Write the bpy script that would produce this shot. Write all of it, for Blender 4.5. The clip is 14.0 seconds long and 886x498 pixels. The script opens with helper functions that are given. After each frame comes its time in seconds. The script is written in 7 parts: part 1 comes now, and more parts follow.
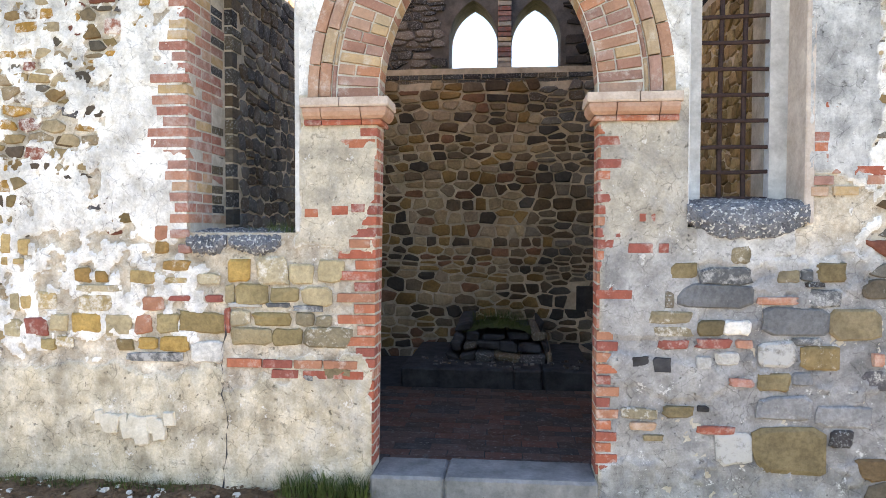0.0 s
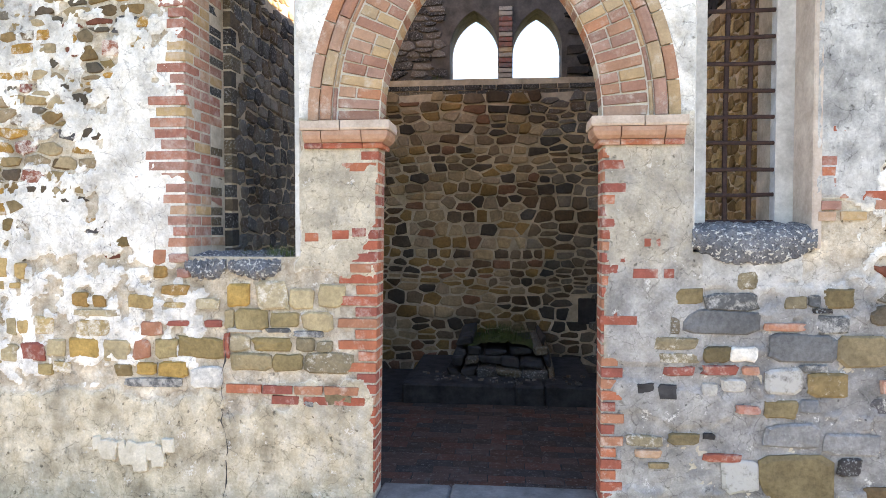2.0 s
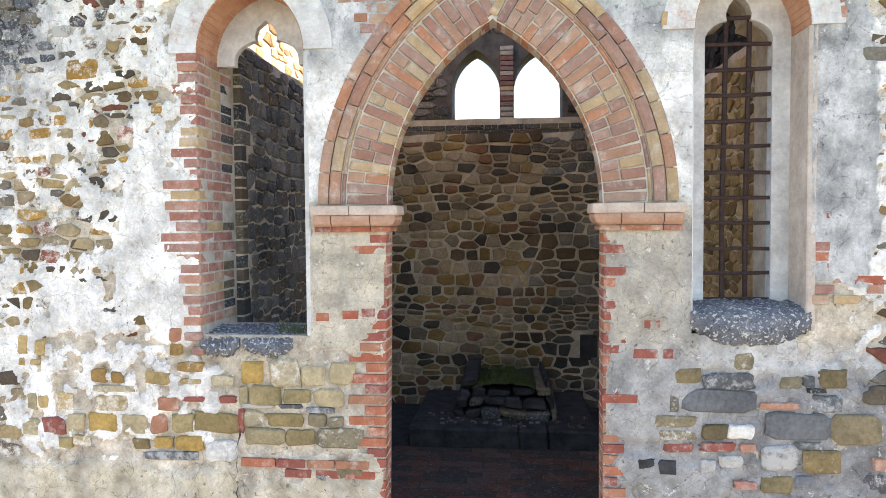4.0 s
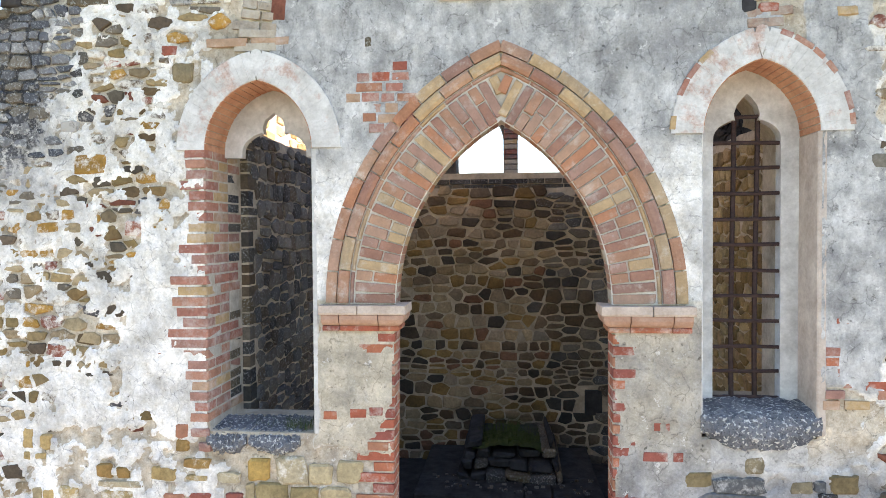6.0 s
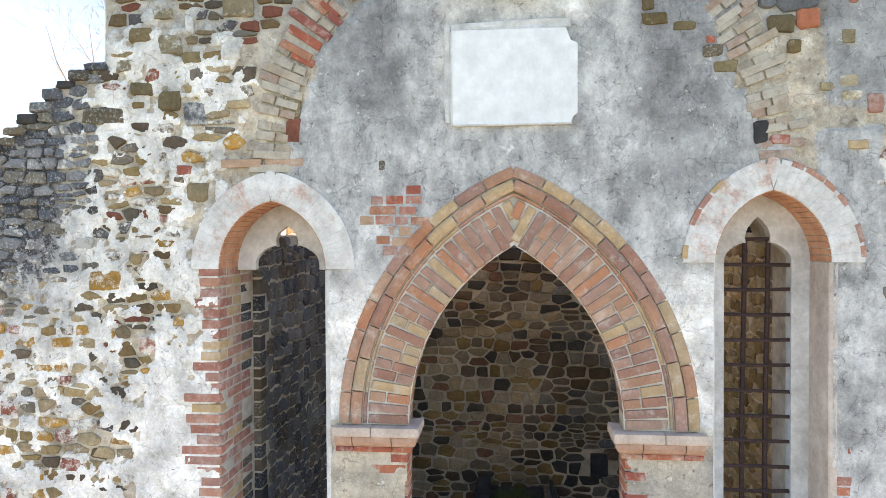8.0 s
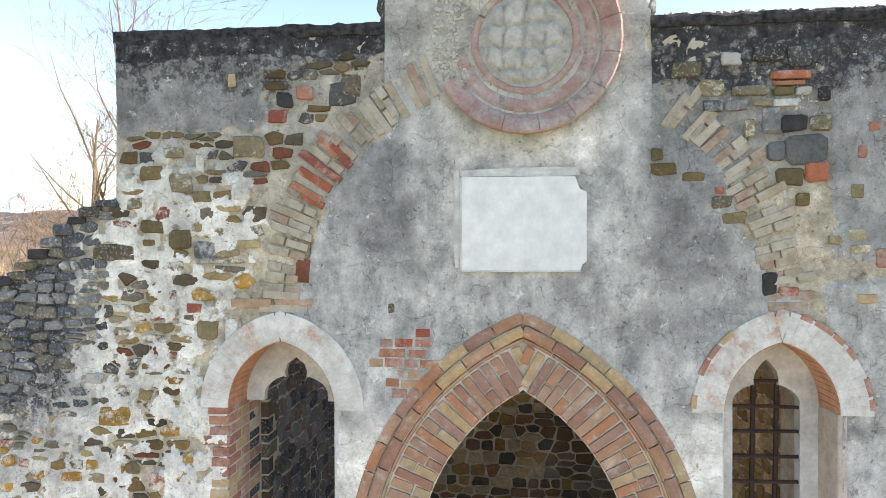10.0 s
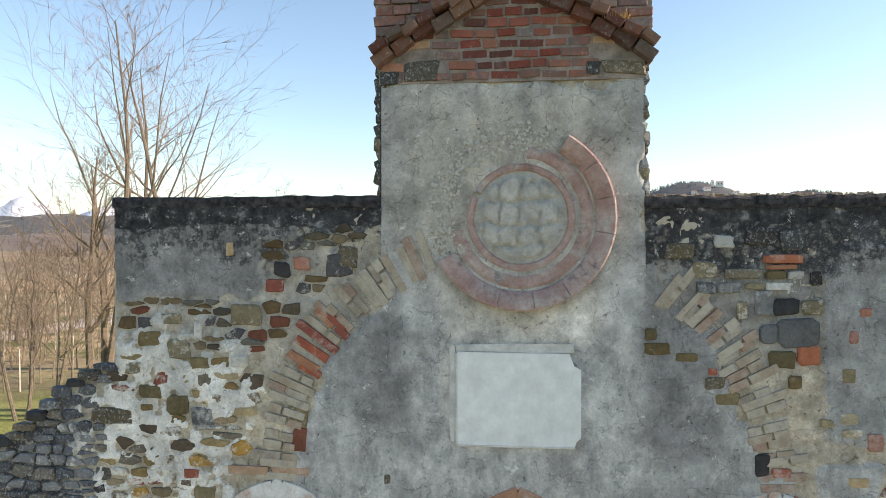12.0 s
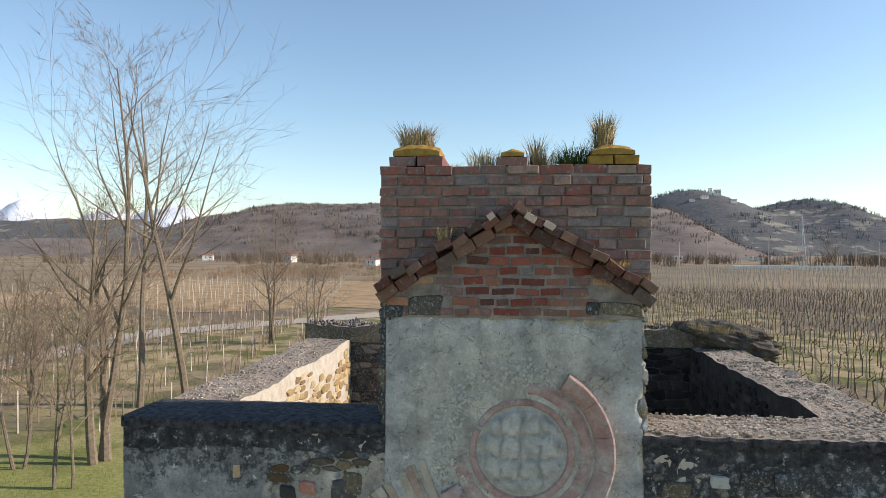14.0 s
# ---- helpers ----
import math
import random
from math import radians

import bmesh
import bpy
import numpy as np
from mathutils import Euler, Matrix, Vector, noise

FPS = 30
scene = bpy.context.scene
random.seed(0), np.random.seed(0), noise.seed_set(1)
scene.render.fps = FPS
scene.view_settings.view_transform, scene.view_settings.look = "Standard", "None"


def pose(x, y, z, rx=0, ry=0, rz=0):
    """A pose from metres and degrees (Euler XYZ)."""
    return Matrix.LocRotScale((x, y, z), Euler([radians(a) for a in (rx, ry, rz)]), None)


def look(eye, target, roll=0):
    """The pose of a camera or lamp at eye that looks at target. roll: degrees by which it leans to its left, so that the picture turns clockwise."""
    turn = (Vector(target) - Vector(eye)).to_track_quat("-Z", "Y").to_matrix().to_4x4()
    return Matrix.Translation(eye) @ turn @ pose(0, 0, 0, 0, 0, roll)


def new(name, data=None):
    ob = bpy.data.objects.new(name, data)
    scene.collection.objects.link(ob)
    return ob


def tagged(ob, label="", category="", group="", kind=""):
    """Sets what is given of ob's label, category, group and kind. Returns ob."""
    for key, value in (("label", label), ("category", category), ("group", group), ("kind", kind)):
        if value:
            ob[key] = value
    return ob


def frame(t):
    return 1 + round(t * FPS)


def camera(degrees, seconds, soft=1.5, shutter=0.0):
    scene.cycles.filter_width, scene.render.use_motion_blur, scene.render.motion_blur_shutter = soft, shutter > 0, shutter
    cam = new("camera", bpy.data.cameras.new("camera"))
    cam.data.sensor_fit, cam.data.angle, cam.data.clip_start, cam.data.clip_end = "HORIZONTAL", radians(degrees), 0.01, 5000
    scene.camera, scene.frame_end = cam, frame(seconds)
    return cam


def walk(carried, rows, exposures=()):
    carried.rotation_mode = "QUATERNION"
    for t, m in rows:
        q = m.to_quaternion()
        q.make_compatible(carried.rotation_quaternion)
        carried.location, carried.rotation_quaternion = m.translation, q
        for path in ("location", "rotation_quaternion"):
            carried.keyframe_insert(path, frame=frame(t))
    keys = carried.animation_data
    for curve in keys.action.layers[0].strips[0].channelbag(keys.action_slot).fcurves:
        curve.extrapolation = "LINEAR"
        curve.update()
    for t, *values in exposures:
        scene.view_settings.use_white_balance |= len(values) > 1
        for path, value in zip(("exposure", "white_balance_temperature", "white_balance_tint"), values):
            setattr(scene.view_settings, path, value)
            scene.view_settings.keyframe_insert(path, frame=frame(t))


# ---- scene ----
import collections

cam = camera(68.0, 14.0, soft=0.9)
PATH = [
    (0, (0.155, -4.191, 1.626), (-0.049, -2.203, 1.565), 0.1),
    (0.5, (0.155, -4.174, 1.73), (-0.047, -2.185, 1.669), 0.1),
    (1, (0.125, -4.16, 1.744), (-0.079, -2.171, 1.683), 0.0),
    (1.5, (0.113, -4.164, 1.767), (-0.093, -2.176, 1.705), 0.0),
    (2, (0.133, -4.133, 1.782), (-0.07, -2.145, 1.721), -0.0),
    (2.2, (0.127, -4.13, 1.785), (-0.068, -2.14, 1.733), -0.3),
    (4.3, (0.105, -4.268, 2.405), (-0.102, -2.281, 2.329), -0.4),
    (4.5, (0.096, -4.247, 2.434), (-0.11, -2.258, 2.381), -0.3),
    (5, (0.081, -4.222, 2.6), (-0.124, -2.233, 2.55), -0.4),
    (5.5, (0.076, -4.206, 2.755), (-0.127, -2.217, 2.707), -0.4),
    (6, (0.057, -4.237, 2.927), (-0.148, -2.248, 2.881), -0.4),
    (6.5, (0.051, -4.208, 3.103), (-0.154, -2.219, 3.06), -0.3),
    (7, (0.036, -4.171, 3.294), (-0.168, -2.182, 3.252), -0.3),
    (7.5, (0.008, -4.208, 3.461), (-0.195, -2.219, 3.421), -0.3),
    (8, (-0.024, -4.259, 3.707), (-0.228, -2.269, 3.671), -0.3),
    (8.2, (-0.051, -4.272, 3.799), (-0.254, -2.283, 3.765), -0.2),
    (10.3, (-0.072, -4.261, 4.762), (-0.28, -2.272, 4.742), -0.2),
    (10.5, (-0.071, -4.256, 4.859), (-0.279, -2.267, 4.841), -0.2),
    (11, (-0.081, -4.253, 5.123), (-0.288, -2.263, 5.105), -0.2),
    (11.5, (-0.063, -4.263, 5.416), (-0.269, -2.273, 5.4), -0.1),
    (12, (-0.045, -4.29, 5.729), (-0.25, -2.301, 5.718), -0.1),
    (12.5, (-0.05, -4.306, 6.038), (-0.254, -2.316, 6.033), -0.1),
    (13, (-0.055, -4.314, 6.466), (-0.259, -2.324, 6.466), -0.0),
    (13.5, (-0.05, -4.331, 6.845), (-0.253, -2.342, 6.849), 0.0),
    (14, (-0.07, -4.395, 7.232), (-0.269, -2.405, 7.24), 0.2),
]
EXPOSURES = [(0, 2.33, 7500, 30), (2, 2.33, 7500, 30), (5, 2.2, 7400, 28), (8, 2.1, 7400, 28), (10.5, 1.7, 7600, 26), (12, 1.17, 7400, 22), (14, 0.75, 6900, 19)]
walk(cam, [(t, look(eye, target, roll)) for t, eye, target, roll in PATH], EXPOSURES)

# ---- light ----
SUN_EL, SUN_AZ = 27.0, 3.5            # height, and how far behind the front wall's plane, from its right
sun_dir = Vector((math.cos(radians(SUN_EL)) * math.cos(radians(SUN_AZ)), math.cos(radians(SUN_EL)) * math.sin(radians(SUN_AZ)), math.sin(radians(SUN_EL))))
world = bpy.data.worlds.new("world")
scene.world = world
world.use_nodes = True
wn = world.node_tree.nodes
sky = wn.new("ShaderNodeTexSky")
sky.sky_type, sky.sun_disc = "NISHITA", False
sky.sun_elevation, sky.sun_rotation = radians(SUN_EL), radians(90 - SUN_AZ)
sky.air_density, sky.dust_density, sky.ozone_density = 1.05, 0.2, 0.9
wn["Background"].inputs[1].default_value = 0.11
clear = wn.new("ShaderNodeMix")                # a winter sky, slightly bluer than the model's
clear.data_type, clear.blend_type = "RGBA", "MULTIPLY"
clear.inputs[0].default_value, clear.inputs[7].default_value = 1.0, (0.84, 1.0, 1.04, 1)
world.node_tree.links.new(sky.outputs[0], clear.inputs[6])
world.node_tree.links.new(clear.outputs[2], wn["Background"].inputs[0])
sun = new("sun", bpy.data.lights.new("sun", "SUN"))
sun.data.energy, sun.data.angle, sun.data.color = 3.6, radians(0.55), (1.0, 0.93, 0.82)
sun.matrix_world = look(sun_dir * 60, (0, 0, 0))


# ---- materials ----
class Mat:
    """A node material with short helpers."""

    def __init__(self, name, rough=0.9, spec=0.25):
        self.m = bpy.data.materials.new(name)
        self.m.use_nodes = True
        self.t = self.m.node_tree
        self.p = self.t.nodes["Principled BSDF"]
        self.p.inputs["Roughness"].default_value = rough
        self.p.inputs["Specular IOR Level"].default_value = spec
        self.pos = self.t.nodes.new("ShaderNodeNewGeometry").outputs["Position"]

    def link(self, a, b):
        self.t.links.new(a, b)

    def noise(self, scale, detail=4, rough=0.6, vec=None, stretch=None, shift=None):
        n = self.t.nodes.new("ShaderNodeTexNoise")
        n.inputs["Scale"].default_value, n.inputs["Detail"].default_value, n.inputs["Roughness"].default_value = scale, detail, rough
        v = vec or self.pos
        if stretch or shift is not None:
            k = self.t.nodes.new("ShaderNodeMapping")
            k.inputs["Scale"].default_value = stretch or (1, 1, 1)
            self.link(v, k.inputs["Vector"])
            if shift is not None:
                s = self.t.nodes.new("ShaderNodeVectorMath")
                s.operation = "SCALE"
                s.inputs[0].default_value = (37, 19, 53)
                self.link(shift, s.inputs["Scale"])
                self.link(s.outputs[0], k.inputs["Location"])
            v = k.outputs[0]
        self.link(v, n.inputs["Vector"])
        return n.outputs["Fac"]

    def voronoi(self, scale, feature="F1"):
        n = self.t.nodes.new("ShaderNodeTexVoronoi")
        n.feature = feature
        n.inputs["Scale"].default_value = scale
        w = self.t.nodes.new("ShaderNodeTexNoise")
        w.inputs["Scale"].default_value, w.inputs["Detail"].default_value = scale * 2.2, 4
        self.link(self.pos, w.inputs["Vector"])
        a = self.t.nodes.new("ShaderNodeVectorMath")
        a.operation = "MULTIPLY_ADD"
        a.inputs[1].default_value = (0.5 / scale,) * 3
        self.link(w.outputs["Color"], a.inputs[0])
        self.link(self.pos, a.inputs[2])
        self.link(a.outputs[0], n.inputs["Vector"])
        return n.outputs["Distance"]

    def ramp(self, fac, stops, mode="LINEAR"):
        r = self.t.nodes.new("ShaderNodeValToRGB")
        r.color_ramp.interpolation = mode
        e = r.color_ramp.elements
        for i, (at, col) in enumerate(stops):
            x = e[i] if i < 2 else e.new(at)
            x.position = at
            x.color = (*col, 1) if isinstance(col, tuple) else (col, col, col, 1)
        self.link(fac, r.inputs[0])
        return r.outputs[0]

    def mix(self, fac, a, b, mode="MIX"):
        n = self.t.nodes.new("ShaderNodeMix")
        n.data_type, n.blend_type = "RGBA", mode
        for at, val in ((0, fac), (6, a), (7, b)):
            sock = n.inputs[at]
            if isinstance(val, (int, float)):
                sock.default_value = (val, val, val, 1) if at else val
            elif isinstance(val, tuple):
                sock.default_value = (*val, 1)
            else:
                self.link(val, sock)
        return n.outputs[2]

    def math(self, op, a, b=0.0, clamp=False):
        n = self.t.nodes.new("ShaderNodeMath")
        n.operation, n.use_clamp = op, clamp
        for sock, val in ((n.inputs[0], a), (n.inputs[1], b)):
            if isinstance(val, (int, float)):
                sock.default_value = val
            else:
                self.link(val, sock)
        return n.outputs[0]

    def attr(self, name):
        n = self.t.nodes.new("ShaderNodeAttribute")
        n.attribute_name = name
        return n.outputs["Fac"]

    def rand(self, joined):
        if joined:
            return self.t.nodes.new("ShaderNodeNewGeometry").outputs["Random Per Island"]
        return self.t.nodes.new("ShaderNodeObjectInfo").outputs["Random"]

    def done(self, color, bump=None, strength=0.3, dist=0.01):
        if isinstance(color, tuple):
            self.p.inputs["Base Color"].default_value = (*color, 1)
        else:
            self.link(color, self.p.inputs["Base Color"])
        if bump is not None:
            b = self.t.nodes.new("ShaderNodeBump")
            b.inputs["Strength"].default_value, b.inputs["Distance"].default_value = strength, dist
            self.link(bump, b.inputs["Height"])
            self.link(b.outputs[0], self.p.inputs["Normal"])
        return self.m


def stone_material(name, palette, wash=0.0, joined=False, wash_col=(0.78, 0.75, 0.69), lichen=0.0):
    k = Mat(name, 0.92, 0.2)
    r = k.rand(joined)
    n = len(palette)
    col = k.ramp(r, [((i + 0.0) / n, c) for i, c in enumerate(palette)], "CONSTANT")
    fine = k.noise(38, 6, 0.7, shift=r)
    big = k.noise(7, 4, 0.6, shift=r)
    col = k.mix(0.8, col, k.ramp(big, [(0.3, 0.72), (0.72, 1.25)]), "MULTIPLY")
    col = k.mix(0.85, col, k.ramp(fine, [(0.3, 0.62), (0.7, 1.25)]), "MULTIPLY")
    col = k.mix(0.8, col, k.ramp(k.noise(0.9, 4, 0.6), [(0.35, 0.55), (0.62, 1.25)]), "MULTIPLY")
    if lichen:
        spots = k.ramp(k.noise(55, 5, 0.75), [(0.56 - 0.1 * lichen, 0.0), (0.62, 1.0)])
        col = k.mix(k.math("MULTIPLY", spots, 0.6), col, (0.42, 0.44, 0.44))
    if wash:
        m = k.ramp(k.math("ADD", k.math("MULTIPLY", k.noise(13, 8, 0.78), 0.7), k.math("MULTIPLY", r, 0.3)), [(0.66 - 0.3 * wash, 0.0), (0.76 - 0.3 * wash, 1.0)])
        col = k.mix(k.math("MULTIPLY", m, 0.8), col, wash_col)
    h = k.math("ADD", k.math("MULTIPLY", fine, 0.5), big)
    return k.done(col, h, 0.9, 0.016)


def brick_material(name, palette, joined=False, wash=0.0, lichen=0.0, wash_col=(0.66, 0.62, 0.56)):
    k = Mat(name, 0.9, 0.2)
    r = k.rand(joined)
    n = len(palette)
    col = k.ramp(r, [(i / n, c) for i, c in enumerate(palette)], "CONSTANT")
    fine = k.noise(60, 5, 0.7, shift=r)
    big = k.noise(11, 4, 0.6, shift=r)
    col = k.mix(0.75, col, k.ramp(big, [(0.3, 0.72), (0.72, 1.22)]), "MULTIPLY")
    col = k.mix(0.6, col, k.ramp(fine, [(0.3, 0.75), (0.7, 1.2)]), "MULTIPLY")
    if lichen:
        m = k.ramp(k.noise(14, 6, 0.75), [(0.60 - 0.14 * lichen, 0.0), (0.70 - 0.1 * lichen, 1.0)])
        col = k.mix(k.math("MULTIPLY", m, 0.8), col, (0.13, 0.125, 0.12))
        m = k.ramp(k.noise(30, 5, 0.75, stretch=(1, 1.2, 0.8)), [(0.62 - 0.08 * lichen, 0.0), (0.68, 1.0)])
        col = k.mix(k.math("MULTIPLY", m, 0.6), col, (0.36, 0.35, 0.33))
    if wash:
        m = k.ramp(k.noise(8, 7, 0.75), [(0.58 - 0.2 * wash, 0.0), (0.80 - 0.2 * wash, 1.0)])
        col = k.mix(k.math("MULTIPLY", m, 0.7), col, wash_col)
    return k.done(col, k.math("ADD", fine, big), 0.4, 0.006)


RUBBLE = [(0.23, 0.15, 0.07), (0.33, 0.24, 0.125), (0.12, 0.09, 0.065), (0.40, 0.31, 0.19), (0.25, 0.175, 0.08), (0.17, 0.145, 0.115), (0.31, 0.235, 0.15), (0.42, 0.23, 0.06), (0.27, 0.095, 0.065), (0.15, 0.105, 0.07), (0.35, 0.28, 0.20)]
GREYSTONE = [(0.17, 0.18, 0.185), (0.22, 0.21, 0.19), (0.12, 0.125, 0.13), (0.20, 0.165, 0.105), (0.26, 0.26, 0.255), (0.14, 0.115, 0.08), (0.235, 0.20, 0.14), (0.18, 0.19, 0.2)]
NAVE = [(0.24, 0.15, 0.062), (0.36, 0.265, 0.16), (0.10, 0.075, 0.055), (0.40, 0.31, 0.20), (0.19, 0.14, 0.095), (0.31, 0.20, 0.085), (0.13, 0.085, 0.055), (0.34, 0.265, 0.19), (0.23, 0.12, 0.075), (0.075, 0.062, 0.052)]
ARCHBRICK = [(0.38, 0.205, 0.135), (0.42, 0.25, 0.17), (0.32, 0.165, 0.12), (0.45, 0.31, 0.18), (0.35, 0.205, 0.16), (0.40, 0.29, 0.185), (0.42, 0.19, 0.11), (0.29, 0.165, 0.13), (0.39, 0.24, 0.175)]
REDBRICK = [(0.36, 0.105, 0.065), (0.31, 0.095, 0.065), (0.40, 0.14, 0.08), (0.27, 0.085, 0.065), (0.37, 0.17, 0.105)]
JAMBBRICK = [(0.38, 0.17, 0.125), (0.34, 0.145, 0.11), (0.42, 0.27, 0.18), (0.33, 0.175, 0.14), (0.45, 0.31, 0.165), (0.40, 0.20, 0.14)]
TOPBRICK = [(0.30, 0.12, 0.095), (0.25, 0.135, 0.12), (0.33, 0.15, 0.115), (0.21, 0.125, 0.115), (0.35, 0.22, 0.175), (0.26, 0.15, 0.135), (0.27, 0.095, 0.075), (0.24, 0.19, 0.185), (0.30, 0.14, 0.11)]
PALEBRICK = [(0.40, 0.34, 0.27), (0.36, 0.29, 0.22), (0.43, 0.38, 0.31), (0.33, 0.22, 0.17), (0.38, 0.33, 0.27), (0.31, 0.26, 0.21)]

m_stone = stone_material("rubble_stone", RUBBLE, wash=0.35)
m_stone_j = stone_material("rubble_stone_joined", RUBBLE, wash=0.35, joined=True)
m_grey = stone_material("grey_stone", GREYSTONE, wash=0.2, wash_col=(0.50, 0.50, 0.48), lichen=0.25)
m_rub = stone_material("bare_rubble", [(0.20, 0.075, 0.05), (0.15, 0.10, 0.055), (0.21, 0.16, 0.10), (0.085, 0.07, 0.055), (0.12, 0.10, 0.075), (0.17, 0.155, 0.13), (0.10, 0.095, 0.10)], wash=0.06)
m_blue = stone_material("blue_grey_stone", [(0.105, 0.108, 0.12), (0.15, 0.15, 0.158), (0.07, 0.074, 0.085), (0.14, 0.12, 0.10), (0.19, 0.19, 0.195)], lichen=0.25, wash=0.08)
m_dark = stone_material("weathered_stone", [(0.10, 0.09, 0.075), (0.15, 0.12, 0.08), (0.07, 0.07, 0.07), (0.18, 0.15, 0.11), (0.055, 0.05, 0.05)], lichen=0.25)
m_nave = stone_material("nave_stone", NAVE)
m_nave_j = stone_material("nave_stone_joined", NAVE, joined=True)
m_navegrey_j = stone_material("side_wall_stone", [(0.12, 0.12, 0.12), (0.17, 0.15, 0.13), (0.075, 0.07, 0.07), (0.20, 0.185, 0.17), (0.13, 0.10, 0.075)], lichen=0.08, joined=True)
m_navegrey = stone_material("dark_nave_stone", [(0.10, 0.09, 0.08), (0.16, 0.125, 0.09), (0.06, 0.056, 0.052), (0.19, 0.165, 0.135), (0.12, 0.085, 0.055)])
# bright palette, raised in place of bounce light on the right side wall
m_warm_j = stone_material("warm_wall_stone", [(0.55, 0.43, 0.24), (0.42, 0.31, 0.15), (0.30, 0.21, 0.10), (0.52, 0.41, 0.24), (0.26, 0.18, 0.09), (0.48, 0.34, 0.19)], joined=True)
m_arch = brick_material("arch_brick", ARCHBRICK, wash=0.25)
m_red = brick_material("red_brick", REDBRICK, wash=0.32)
m_jamb = brick_material("jamb_brick", JAMBBRICK, wash=0.5, wash_col=(0.56, 0.48, 0.43))
m_top = brick_material("weathered_brick", TOPBRICK, lichen=0.9, wash=0.15, wash_col=(0.34, 0.30, 0.31))
m_pedi = brick_material("pediment_brick", [(0.22, 0.06, 0.045), (0.16, 0.055, 0.045), (0.28, 0.095, 0.07), (0.20, 0.11, 0.09), (0.12, 0.05, 0.042), (0.30, 0.13, 0.095)], lichen=0.35)
m_pale = brick_material("limed_brick", PALEBRICK, wash=0.7, lichen=0.3, wash_col=(0.50, 0.46, 0.40))


def skin_material():
    """Lime plaster and mortar: the share of each kind is in the attributes of the skin."""
    k = Mat("plaster_and_mortar", 0.93, 0.18)
    a, b, c = k.noise(2.3, 7, 0.68), k.noise(11, 7, 0.72), k.noise(75, 4, 0.7)
    d = k.noise(5.5, 7, 0.7, stretch=(1.2, 1, 0.75))
    mortar = k.ramp(b, [(0.3, (0.38, 0.30, 0.215)), (0.5, (0.56, 0.485, 0.385)), (0.7, (0.73, 0.675, 0.585))])
    lime = k.ramp(b, [(0.28, (0.58, 0.52, 0.43)), (0.42, (0.77, 0.735, 0.675)), (0.55, (0.84, 0.82, 0.785)), (0.68, (0.88, 0.87, 0.855))])
    beige = k.ramp(d, [(0.28, (0.42, 0.35, 0.24)), (0.48, (0.57, 0.495, 0.37)), (0.7, (0.73, 0.67, 0.555))])
    grey = k.ramp(d, [(0.28, (0.29, 0.293, 0.292)), (0.45, (0.445, 0.446, 0.44)), (0.58, (0.56, 0.555, 0.542)), (0.72, (0.68, 0.668, 0.645))])
    dark = k.ramp(b, [(0.35, (0.022, 0.022, 0.026)), (0.56, (0.075, 0.075, 0.08)), (0.68, (0.33, 0.33, 0.335))])
    edge = lambda f, w=0.35, n=b: k.ramp(k.math("ADD", k.math("MULTIPLY", k.math("SUBTRACT", n, 0.5), w), f), [(0.44, 0.0), (0.56, 1.0)])
    soft = lambda f, w=0.6: k.ramp(k.math("ADD", k.math("MULTIPLY", k.math("SUBTRACT", d, 0.5), w), f), [(0.12, 0.0), (0.68, 1.0)])
    col = k.mix(edge(k.attr("cover"), 0.25), mortar, lime)
    col = k.mix(soft(k.attr("beige")), col, beige)
    col = k.mix(soft(k.attr("grey")), col, grey)
    col = k.mix(k.math("MULTIPLY", soft(k.attr("stain_tone"), 1.2), 0.75), col, k.ramp(b, [(0.3, (0.145, 0.144, 0.149)), (0.7, (0.308, 0.305, 0.311))]))
    col = k.mix(edge(k.attr("dark"), 1.1), col, dark)
    col = k.mix(0.8, col, k.ramp(c, [(0.3, 0.78), (0.66, 1.10)]), "MULTIPLY")
    col = k.mix(0.8, col, k.ramp(a, [(0.3, 0.66), (0.65, 1.14)]), "MULTIPLY")
    col = k.mix(0.8, col, k.ramp(k.noise(4.6, 6, 0.62), [(0.34, 0.72), (0.60, 1.12)]), "MULTIPLY")
    coat = k.ramp(k.noise(2.7, 10, 0.70), [(0.470, 0.85), (0.486, 1.0), (0.555, 1.0), (0.57, 1.13)])      # coats of lime flaked off one by one
    col = k.mix(0.85, col, coat, "MULTIPLY")
    runs = k.ramp(k.noise(2.4, 6, 0.7, stretch=(3.2, 1, 0.45)), [(0.36, 0.80), (0.52, 1.0)])
    col = k.mix(k.math("MULTIPLY", k.attr("grey"), 0.8), col, k.mix(1.0, col, runs, "MULTIPLY"))
    pits = k.ramp(k.noise(26, 3, 0.5), [(0.27, 0.45), (0.31, 1.0)])
    col = k.mix(1.0, col, pits, "MULTIPLY")
    flake = k.ramp(k.noise(8.5, 8, 0.8), [(0.605, 0.0), (0.625, 0.55)])
    col = k.mix(flake, col, (0.80, 0.79, 0.77))
    crack = k.ramp(k.voronoi(1.9, "DISTANCE_TO_EDGE"), [(0.0, 0.55), (0.010, 1.0)])
    col = k.mix(k.ramp(b, [(0.5, 0.0), (0.56, 1.0)]), col, k.mix(1.0, col, crack, "MULTIPLY"))
    craze = k.ramp(k.voronoi(5.2, "DISTANCE_TO_EDGE"), [(0.0, 0.58), (0.020, 1.0)])
    col = k.mix(k.ramp(d, [(0.47, 0.9), (0.53, 0.0)]), col, k.mix(1.0, col, craze, "MULTIPLY"))
    fleck = k.ramp(k.noise(19, 9, 0.85), [(0.365, 0.45), (0.41, 1.0)])
    col = k.mix(0.85, col, fleck, "MULTIPLY")
